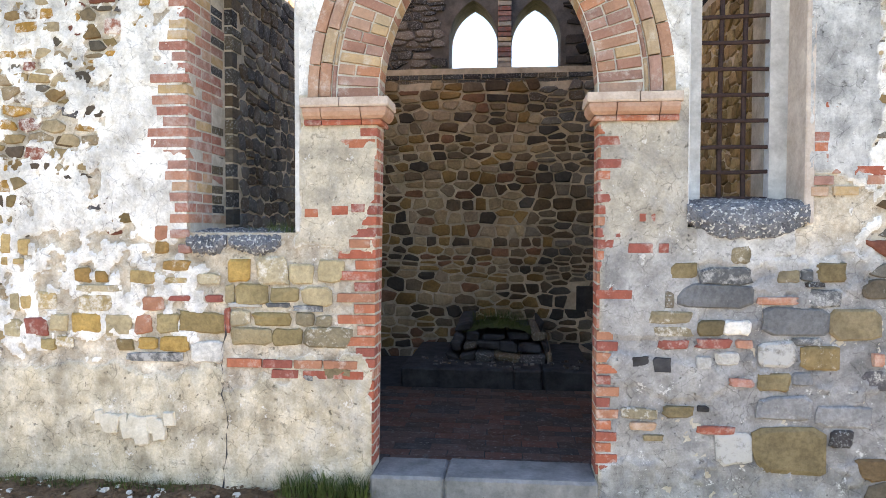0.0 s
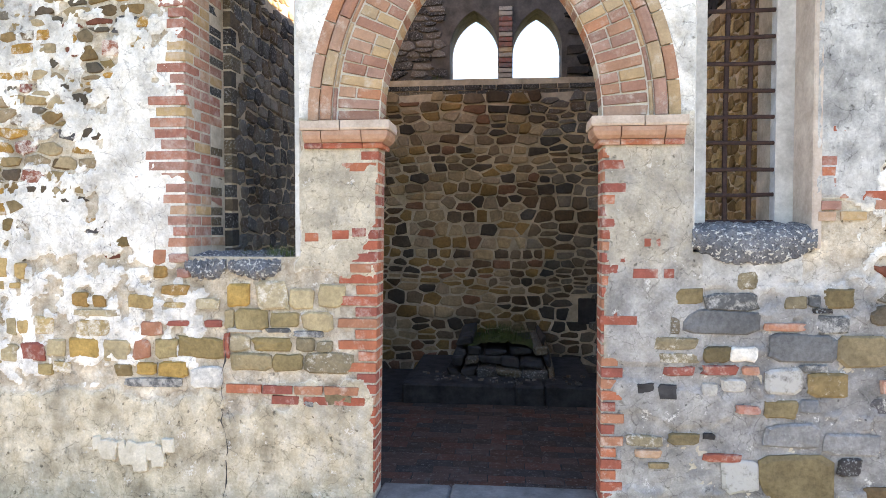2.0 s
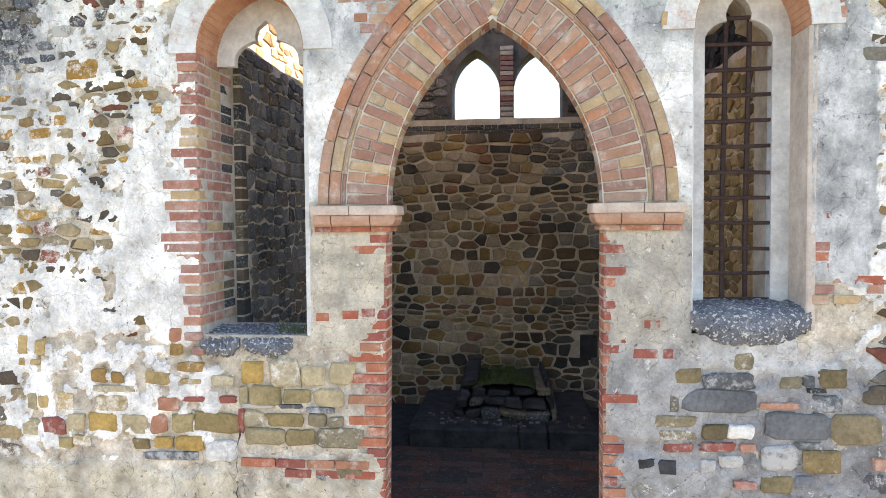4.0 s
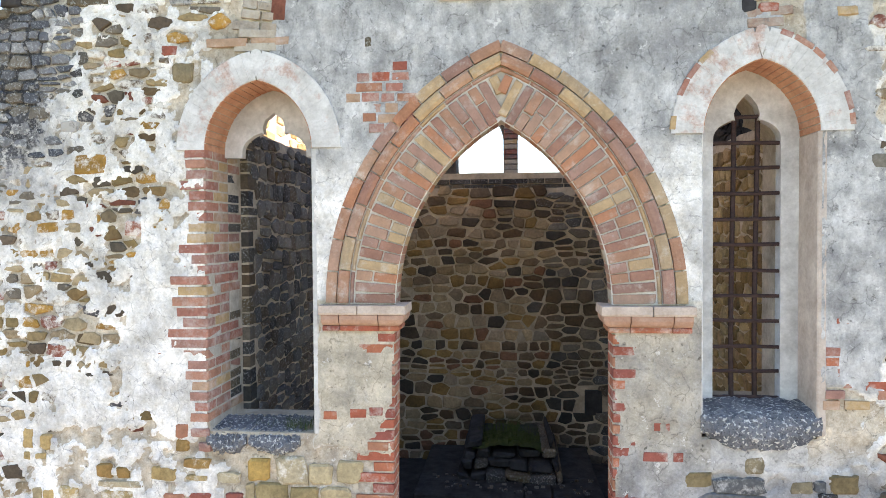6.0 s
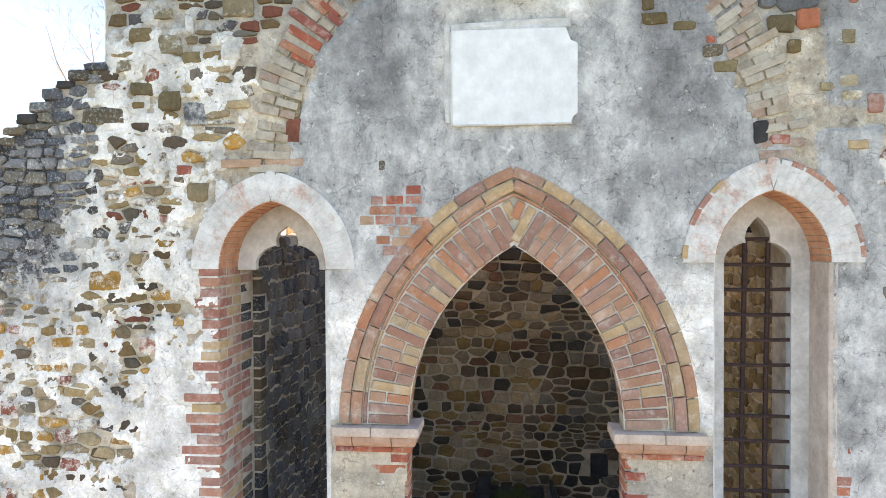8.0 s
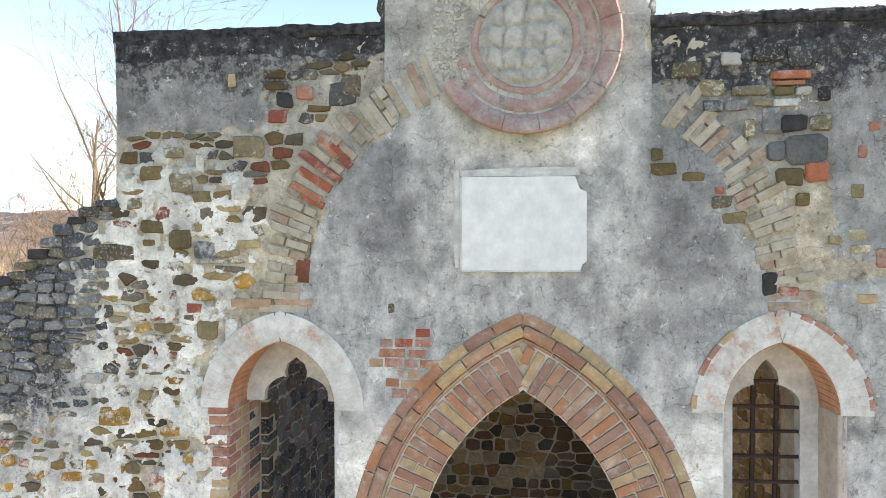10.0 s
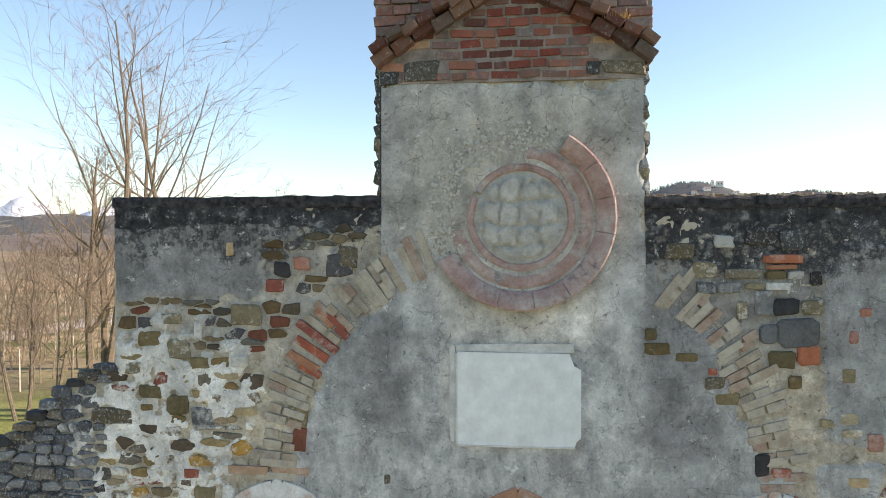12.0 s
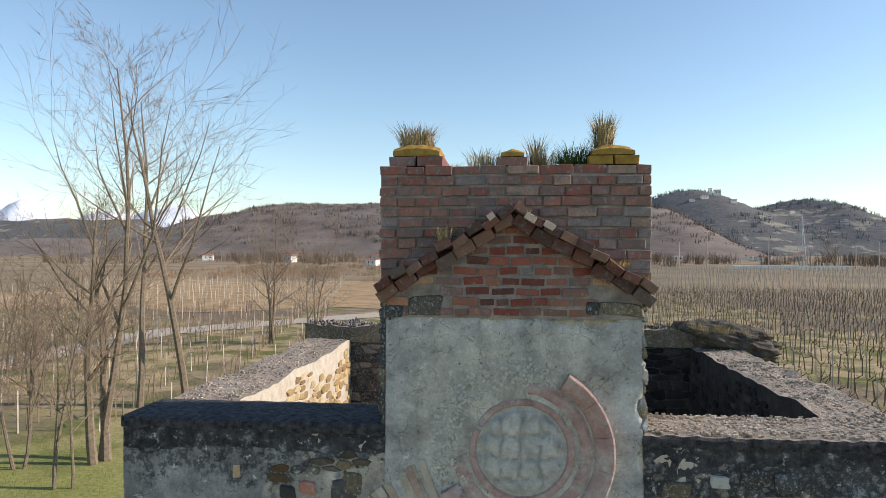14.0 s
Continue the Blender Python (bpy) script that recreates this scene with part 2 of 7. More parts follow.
    bloom = k.ramp(k.noise(15, 9, 0.85, stretch=(1, 1, 1.3)), [(0.60, 0.0), (0.66, 0.5)])
    col = k.mix(bloom, col, (0.74, 0.73, 0.71))
    h = k.math("ADD", k.math("MULTIPLY", c, 0.14), k.math("ADD", b, k.math("ADD", k.math("MULTIPLY", pits, 0.35), k.math("MULTIPLY", fleck, 0.4))))
    return k.done(col, h, 0.9, 0.018)


def speckled(name):
    k = Mat(name, 0.95, 0.15)
    n1, n2, n3 = k.noise(7, 5, 0.65), k.noise(48, 3, 0.6), k.noise(110, 3, 0.6)
    col = k.ramp(n1, [(0.3, (0.10, 0.11, 0.13)), (0.7, (0.26, 0.265, 0.28))])
    col = k.mix(k.ramp(n2, [(0.56, 0.0), (0.60, 1.0)]), col, (0.60, 0.60, 0.58))
    col = k.mix(k.ramp(n3, [(0.36, 0.8), (0.42, 0.0)]), col, (0.03, 0.032, 0.036))
    return k.done(col, k.math("ADD", n1, n2), 1.0, 0.035)


def plain(name, lo, hi, scale=8, rough=0.9, bump=0.3, metal=0.0, dist=0.01, spec=0.25):
    k = Mat(name, rough, spec)
    k.p.inputs["Metallic"].default_value = metal
    n1, n2 = k.noise(scale, 5, 0.65), k.noise(scale * 6, 4, 0.7)
    col = k.ramp(n1, [(0.3, lo), (0.7, hi)])
    col = k.mix(0.6, col, k.ramp(n2, [(0.3, 0.75), (0.7, 1.15)]), "MULTIPLY")
    return k.done(col, k.math("ADD", n1, k.math("MULTIPLY", n2, 0.6)), bump, dist)


m_skin = skin_material()
m_mortar = plain("bed_mortar", (0.36, 0.31, 0.24), (0.54, 0.49, 0.41), 9)
m_navemortar = plain("nave_mortar", (0.32, 0.265, 0.195), (0.68, 0.59, 0.465), 4, bump=0.6, dist=0.02)
m_white = plain("limewash", (0.42, 0.41, 0.39), (0.72, 0.71, 0.69), 5, bump=0.5)
def worn_limewash():
    """Limewash with pinkish brick showing in rubbed patches."""
    k = Mat("rubbed_limewash", 0.92, 0.2)
    n1, n2, n3 = k.noise(5, 6, 0.7), k.noise(30, 5, 0.7), k.noise(3.6, 7, 0.75)
    col = k.ramp(n1, [(0.3, (0.46, 0.44, 0.41)), (0.7, (0.74, 0.73, 0.71))])
    col = k.mix(k.ramp(n3, [(0.53, 0.0), (0.62, 0.75)]), col, k.ramp(n2, [(0.3, (0.42, 0.22, 0.16)), (0.7, (0.58, 0.42, 0.35))]))
    col = k.mix(0.6, col, k.ramp(n2, [(0.3, 0.72), (0.65, 1.1)]), "MULTIPLY")
    return k.done(col, k.math("ADD", n1, k.math("MULTIPLY", n2, 0.6)), 0.7, 0.012)


m_rubbed = worn_limewash()
m_gablemortar = plain("gable_mortar", (0.15, 0.125, 0.115), (0.38, 0.32, 0.29), 9, bump=0.6)
m_orange = plain("orange_intrados", (0.40, 0.17, 0.095), (0.62, 0.35, 0.22), 7, bump=0.5)
m_joint = plain("lime_joint", (0.50, 0.46, 0.40), (0.66, 0.63, 0.57), 20)
m_board = plain("white_panel", (0.68, 0.70, 0.70), (0.75, 0.765, 0.765), 1.6, rough=0.7, bump=0.04)
m_capstone = plain("terracotta_mould", (0.34, 0.185, 0.125), (0.50, 0.33, 0.25), 9, bump=0.6)
m_caplist = plain("pale_terracotta", (0.42, 0.32, 0.255), (0.60, 0.49, 0.41), 9, bump=0.6)
m_pinkjamb = plain("pinkish_jamb_plaster", (0.40, 0.32, 0.27), (0.62, 0.54, 0.47), 6, bump=0.6)
def worn_pink():
    """Pinkish brick mouldings under a worn skin of grey render."""
    k = Mat("pink_render", 0.93, 0.18)
    n1, n2, n3 = k.noise(6, 6, 0.7), k.noise(45, 5, 0.7), k.noise(4.2, 7, 0.75)
    col = k.ramp(n1, [(0.3, (0.32, 0.185, 0.165)), (0.52, (0.42, 0.285, 0.26)), (0.7, (0.50, 0.41, 0.38))])
    col = k.mix(k.ramp(n3, [(0.52, 0.0), (0.64, 0.75)]), col, k.ramp(n1, [(0.3, (0.36, 0.355, 0.335)), (0.7, (0.54, 0.53, 0.50))]))
    col = k.mix(k.ramp(k.noise(9, 6, 0.7), [(0.34, 0.65), (0.42, 0.0)]), col, (0.17, 0.155, 0.15))
    col = k.mix(0.7, col, k.ramp(n2, [(0.3, 0.72), (0.68, 1.12)]), "MULTIPLY")
    return k.done(col, k.math("ADD", n1, k.math("MULTIPLY", n2, 0.7)), 0.8, 0.014)


m_pink = worn_pink()
m_iron = plain("rusty_iron", (0.030, 0.018, 0.018), (0.075, 0.042, 0.036), 30, rough=0.75, spec=0.3)
m_sill = speckled("speckled_sill")
m_step = plain("grey_threshold", (0.12, 0.125, 0.125), (0.25, 0.25, 0.245), 6, bump=0.7)
m_coping = plain("black_coping", (0.012, 0.012, 0.016), (0.115, 0.113, 0.125), 24, bump=1.0, dist=0.03)
m_topgrit = plain("rubble_top", (0.20, 0.17, 0.14), (0.46, 0.40, 0.33), 22, bump=1.0, dist=0.03)
m_tile = brick_material("roof_tile", [(0.12, 0.05, 0.04), (0.17, 0.075, 0.055), (0.09, 0.05, 0.042), (0.20, 0.11, 0.08), (0.13, 0.09, 0.075)], lichen=0.55)
m_moss = plain("moss", (0.03, 0.042, 0.014), (0.08, 0.10, 0.03), 14, bump=0.8)
m_lichen = plain("orange_lichen", (0.24, 0.13, 0.03), (0.44, 0.27, 0.06), 18, bump=0.8)
m_straw = plain("dry_grass", (0.22, 0.17, 0.09), (0.46, 0.37, 0.21), 15, bump=0.1)
m_green = plain("green_grass", (0.035, 0.06, 0.015), (0.10, 0.14, 0.035), 9, bump=0.1)
# near-black for the floor bed, altar bed, crack and darkest single stones
m_nearblack = plain("near_black_stone", (0.024, 0.024, 0.026), (0.068, 0.066, 0.068), 7, bump=0.5)
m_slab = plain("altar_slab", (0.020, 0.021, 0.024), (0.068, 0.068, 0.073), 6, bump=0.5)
m_bark = plain("grey_bark", (0.10, 0.078, 0.055), (0.25, 0.20, 0.145), 10)
m_twig = plain("twig_bark", (0.16, 0.115, 0.085), (0.29, 0.22, 0.165), 4, bump=0.0)
m_post = plain("vine_post", (0.30, 0.265, 0.215), (0.50, 0.455, 0.39), 3, bump=0.1)
m_vine = plain("vine_wood", (0.10, 0.072, 0.05), (0.22, 0.165, 0.12), 5, bump=0.1)
m_house = plain("far_house", (0.62, 0.58, 0.52), (0.80, 0.77, 0.72), 0.2, bump=0.0)
m_houseroof = plain("far_roof", (0.25, 0.13, 0.09), (0.34, 0.19, 0.14), 0.3, bump=0.0)
m_steel = plain("galvanised_steel", (0.30, 0.31, 0.32), (0.42, 0.43, 0.44), 2, rough=0.5, bump=0.0, metal=0.6)


def ground_material():
    k = Mat("field_ground", 0.95, 0.1)
    big, mid, fine = k.noise(0.035, 5, 0.6), k.noise(0.35, 6, 0.65), k.noise(6, 5, 0.7)
    straw = k.ramp(fine, [(0.3, (0.27, 0.20, 0.11)), (0.7, (0.50, 0.39, 0.23))])
    grass = k.ramp(fine, [(0.3, (0.075, 0.085, 0.025)), (0.7, (0.17, 0.175, 0.06))])
    soil = k.ramp(fine, [(0.3, (0.12, 0.09, 0.065)), (0.7, (0.21, 0.165, 0.12))])
    col = k.mix(k.ramp(mid, [(0.44, 0.0), (0.58, 1.0)]), straw, grass)
    col = k.mix(k.ramp(big, [(0.5, 0.0), (0.58, 1.0)]), col, soil)
    far = k.t.nodes.new("ShaderNodeSeparateXYZ")
    k.link(k.pos, far.inputs[0])
    near = k.math("ADD", k.math("MULTIPLY", far.outputs[1], 0.02), k.math("MULTIPLY", mid, 0.5))
    col = k.mix(k.ramp(near, [(0.55, 0.9), (0.75, 0.0)]), col, k.ramp(fine, [(0.3, (0.14, 0.155, 0.04)), (0.7, (0.30, 0.31, 0.10))]))
    col = k.mix(k.ramp(k.math("DIVIDE", far.outputs[1], 400.0), [(0.1, 0.0), (0.35, 0.75)]), col, k.ramp(k.noise(0.02, 4, 0.6), [(0.35, (0.17, 0.135, 0.10)), (0.65, (0.34, 0.25, 0.16))]))
    return k.done(col, k.math("ADD", fine, mid), 0.5, 0.05)


def hill_material():
    k = Mat("wooded_hill", 0.95, 0.05)
    big, mid, fine = k.noise(0.004, 5, 0.6), k.noise(0.02, 6, 0.7), k.noise(0.09, 4, 0.7)
    # blue-grey tones carry the distance haze within the base colour
    wood = k.ramp(fine, [(0.3, (0.075, 0.085, 0.09)), (0.7, (0.155, 0.15, 0.145))])
    field = k.ramp(fine, [(0.3, (0.20, 0.195, 0.165)), (0.7, (0.31, 0.29, 0.235))])
    col = k.mix(k.ramp(k.math("ADD", k.math("MULTIPLY", big, 0.5), k.math("MULTIPLY", mid, 0.5)), [(0.555, 0.0), (0.575, 1.0)]), wood, field)
    return k.done(col, mid, 0.6, 8.0)


m_ground, m_hill = ground_material(), hill_material()
m_dirt = plain("pale_dirt", (0.33, 0.28, 0.21), (0.50, 0.44, 0.36), 2, bump=0.3)
m_leaf = plain("leaf_litter", (0.09, 0.05, 0.03), (0.22, 0.14, 0.08), 30, bump=0.8)


# ---- mesh helpers ----
def mesh_of(bm, name, material, smooth=False):
    me = bpy.data.meshes.new(name)
    bm.to_mesh(me)
    bm.free()
    me.materials.append(material)
    if smooth:
        me.shade_smooth()
    return me


def part(name, bm, material, parent=None, label="", smooth=False):
    ob = new(name, mesh_of(bm, name, material, smooth))
    if parent is not None:
        ob.parent = parent
    if label:
        tagged(ob, label)
    return ob


def piece(name, mesh, parent, m):
    ob = new(name, mesh)
    ob.parent = parent
    ob.matrix_basis = m
    return ob


def thing(name, label, category, at=(0, 0, 0), group="", kind=""):
    ob = new(name)
    ob.location = at
    return tagged(ob, label, category, group, kind)


def box(bm, x0, x1, y0, y1, z0, z1, bevel=0.0, rough=0.0, rnd=random):
    vs = []
    r = bmesh.ops.create_cube(bm, size=1.0)
    vs = r["verts"]
    for v in vs:
        v.co = Vector(((x0 + x1) / 2 + v.co.x * (x1 - x0), (y0 + y1) / 2 + v.co.y * (y1 - y0), (z0 + z1) / 2 + v.co.z * (z1 - z0)))
        if rough:
            v.co += Vector((rnd.uniform(-rough, rough), rnd.uniform(-rough, rough), rnd.uniform(-rough, rough)))
    if bevel:
        es = list({e for v in vs for e in v.link_edges})
        bmesh.ops.bevel(bm, geom=es, offset=bevel, segments=1, affect="EDGES")
    return bm


def loft(bm, rings, closed=True, caps=True):
    """Skin a row of rings of equal length."""
    vv = [[bm.verts.new(p) for p in r] for r in rings]
    n = len(rings[0])
    for a, b in zip(vv, vv[1:]):
        for i in range(n if closed else n - 1):
            bm.faces.new((a[i], a[(i + 1) % n], b[(i + 1) % n], b[i]))
    if caps and closed:
        bm.faces.new(vv[0][::-1])
        bm.faces.new(vv[-1])
    return bm


def slab_with_holes(name, outline, holes, y0, y1, material, parent=None):
    """An upright slab between y0 and y1 with openings right through; outlines are lists of (x, z)."""
    cu = bpy.data.curves.new(name, "CURVE")
    cu.dimensions, cu.fill_mode = "2D", "BOTH"
    for ring in [outline] + holes:
        sp = cu.splines.new("POLY")
        sp.points.add(len(ring) - 1)
        for p, (x, z) in zip(sp.points, ring):
            p.co = (x, z, 0, 1)
        sp.use_cyclic_u = True
    cu.extrude = (y1 - y0) / 2
    tmp = bpy.data.objects.new("outline", cu)
    scene.collection.objects.link(tmp)
    me = bpy.data.meshes.new_from_object(tmp.evaluated_get(bpy.context.evaluated_depsgraph_get()))
    bpy.data.objects.remove(tmp)
    me.transform(Matrix.Translation((0, (y0 + y1) / 2, 0)) @ pose(0, 0, 0, 90))
    me.materials.clear()
    me.materials.append(material)
    ob = new(name, me)
    if parent is not None:
        ob.parent = parent
    return ob


def pointed(cx, half, base, spring, c, steps=14):
    """Outline of a pointed opening: the arcs' centres lie c beyond the middle."""
    R = half + c
    top = math.acos(c / R)
    right = [(cx - c + R * math.cos(top * i / steps), spring + R * math.sin(top * i / steps)) for i in range(steps + 1)]
    left = [(2 * cx - x, z) for x, z in right[::-1]][1:]
    return [(cx - half, base), (cx + half, base)] + right + left


def inside(poly, x, z):
    """Even-odd test on arrays."""
    res = np.zeros(np.shape(x), bool)
    for (x0, z0), (x1, z1) in zip(poly, poly[1:] + poly[:1]):
        if z0 != z1:
            hit = ((z0 > z) != (z1 > z)) & (x < (x1 - x0) * (z - z0) / (z1 - z0) + x0)
            res ^= hit
    return res


TABLE = np.random.RandomState(5).rand(256, 256)


def vnoise(x, z, scale, seed=0):
    x, z = np.asarray(x) * scale + seed * 17.3, np.asarray(z) * scale + seed * 9.7
    i, j = np.floor(x).astype(int), np.floor(z).astype(int)
    u, v = x - i, z - j
    u, v = u * u * (3 - 2 * u), v * v * (3 - 2 * v)
    g = lambda a, b: TABLE[a % 256, b % 256]
    return (g(i, j) * (1 - u) + g(i + 1, j) * u) * (1 - v) + (g(i, j + 1) * (1 - u) + g(i + 1, j + 1) * u) * v


def fbm(x, z, scale, seed=0, octaves=4):
    s, amp, tot = 0, 1, 0
    for o in range(octaves):
        s = s + amp * vnoise(x, z, scale * 2 ** o, seed + o)
        tot += amp
        amp *= 0.55
    return s / tot


def sstep(a, b, x):
    t = np.clip((x - a) / (b - a), 0, 1)
    return t * t * (3 - 2 * t)


# ---- the chapel's walls ----
WL, WR = -1.612, 1.592                      # middles of the two windows
FLOOR = -0.05
GROUND = -0.16
door_hole = pointed(0, 0.70, 0.02, 2.47, 0.66)
door_hole[0] = (-0.737, 0.02)               # the jamb leans out towards its foot
door_wide = pointed(0, 0.98, -0.4, 2.5, 0.45)
left_hole = pointed(WL, 0.37, 1.60, 3.50, 0.095)
right_hole = pointed(WR, 0.345, 1.64, 3.54, 0.12)


def trefoil(cx, half, base, spring, lobe, lobe_z, tip):
    """A round-headed light with a small pointed lobe on top."""
    arc = [(cx + half * math.cos(a), spring + half * 0.62 * math.sin(a)) for a in (math.pi * i / 16 for i in range(17))]
    right = [p for p in arc if p[0] > cx + lobe * 0.85]
    left = [p for p in arc if p[0] < cx - lobe * 0.85]
    top = [(cx + lobe, lobe_z), (cx + lobe * 1.08, lobe_z + 0.045), (cx + lobe * 0.85, lobe_z + 0.10), (cx + lobe * 0.3, tip - 0.02), (cx, tip),
           (cx - lobe * 0.3, tip - 0.02), (cx - lobe * 0.85, lobe_z + 0.10), (cx - lobe * 1.08, lobe_z + 0.045), (cx - lobe, lobe_z)]
    return [(cx - half, base), (cx + half, base)] + right + top + left


OUTLINE = [(-6.0, -0.4), (2.98, -0.4), (2.98, 6.03), (0.82, 6.03), (0.80, 6.95), (-0.91, 6.95), (-0.92, 6.05), (-2.77, 6.05), (-2.785, 4.93),
           (-3.02, 4.82), (-3.22, 4.69), (-3.28, 4.58), (-3.42, 4.53), (-3.48, 4.42), (-3.66, 4.35), (-3.74, 4.25), (-4.3, 3.95), (-6.0, 3.2)]
front = thing("wall_front", "ruined chapel front of rubble, brick and peeling lime plaster", "wall", kind="structure")
slab_with_holes("wall_face", OUTLINE, [door_hole, left_hole, right_hole], 0.014, 0.22, m_mortar, front)
slab_with_holes("wall_core", OUTLINE, [door_wide, left_hole, right_hole], 0.22, 0.36, m_mortar, front)
right_light = trefoil(WR + 0.01, 0.212, 1.80, 3.54, 0.075, 3.66, 3.83)
slab_with_holes("wall_back", OUTLINE, [door_wide, left_hole, right_light], 0.36, 0.58, m_navemortar, front)
# pierced head of the open window
head = [(x, z) for x, z in left_hole[2:]]
lobe = trefoil(WL + 0.0, 0.235, 3.40, 3.52, 0.075, 3.645, 3.795)
head_out = [(WL - 0.37, 3.48), (WL - 0.235, 3.48)] + [p for p in lobe[2:]][::-1] + [(WL + 0.235, 3.48), (WL + 0.37, 3.48)] + head[1:-1]
slab_with_holes("window_head", head_out, [], 0.30, 0.358, m_white, front)

# ---- fields of the plaster skin ----
SOLID = [  # x0, x1, z0, z1 of whole plaster
    (-0.92, 0.82, 5.2, 6.80), (-1.24, -0.70, 1.45, 2.5), (-1.30, -0.55, 2.4, 3.62), (0.72, 1.30, 0.95, 2.5), (0.55, 1.30, 2.4, 3.62),
    (1.90, 2.30, 1.95, 4.35), (1.22, 1.85, 1.42, 1.85), (1.93, 3.1, 4.5, 5.72), (-2.80, -1.75, 5.40, 6.1), (-1.85, -1.5, 5.78, 6.1),
    (-6.0, -1.75, -0.5, 0.74), (-1.76, -0.70, -0.5, 0.66), (-3.1, -2.70, 1.60, 1.95), (0.7, 1.75, 3.55, 4.25), (-1.5, -0.7, 3.85, 4.3), (0.72, 1.1, -0.3, 0.15), (0.80, 1.45, 0.58, 0.80),
]


def solid_plaster(x, z):
    wx = x + 0.22 * (fbm(x, z, 2.6, 1) - 0.5) + 0.09 * (fbm(x, z, 12.0, 2) - 0.5)
    wz = z + 0.24 * (fbm(x, z, 2.6, 3) - 0.5) + 0.09 * (fbm(x, z, 12.0, 4) - 0.5)
    wz = wz + 0.75 * (fbm(x, z, 1.7, 5) - 0.5) * sstep(1.25, 0.9, z) * sstep(-0.6, -0.8, x)
    s = np.zeros(np.shape(x))
    for x0, x1, z0, z1 in SOLID:
        d = np.minimum(np.minimum(wx - x0, x1 - wx), np.minimum(wz - z0, z1 - wz))
        s = np.maximum(s, sstep(-0.012, 0.012, d))
    s = np.maximum(s, sstep(1.49, 1.46, np.hypot(wx, wz - 4.15)) * sstep(3.45, 3.5, wz))
    cream = 1 - np.hypot((wx + 2.27 + 0.10 * (wz - 2.2)) / np.maximum(0.36 - 0.17 * (wz - 2.0), 0.08), (wz - 2.2) / 0.72)
    return np.maximum(s, sstep(-0.04, 0.04, cream))


def patchy_wash(x, z):
    """Rags of limewash left between and over the stones."""
    amount = 0.62 * sstep(-1.65, -1.95, x) * sstep(1.35, 1.75, z) * sstep(5.5, 4.9, z)
    amount = amount - 0.25 * sstep(-2.6, -3.1, x) * sstep(3.6, 4.3, z)
    amount = np.maximum(amount, 0.60 * sstep(2.05, 2.25, x) * sstep(4.4, 4.1, z) * sstep(1.0, 1.4, z))
    amount = np.maximum(amount, (0.10 + 0.20 * sstep(1.5, 1.8, x)) * sstep(0.7, 0.8, x) * sstep(1.7, 1.4, z))
    amount = np.maximum(amount, 0.60 * sstep(-1.7, -2.0, x) * sstep(0.6, 0.9, z) * sstep(1.7, 1.4, z))
    n = 0.45 * fbm(x, z, 3.2, 11) + 0.55 * fbm(x, z, 13.0, 12)
    return sstep(0.03, -0.03, n - 0.27 - 0.42 * amount) * (amount > 0.02)


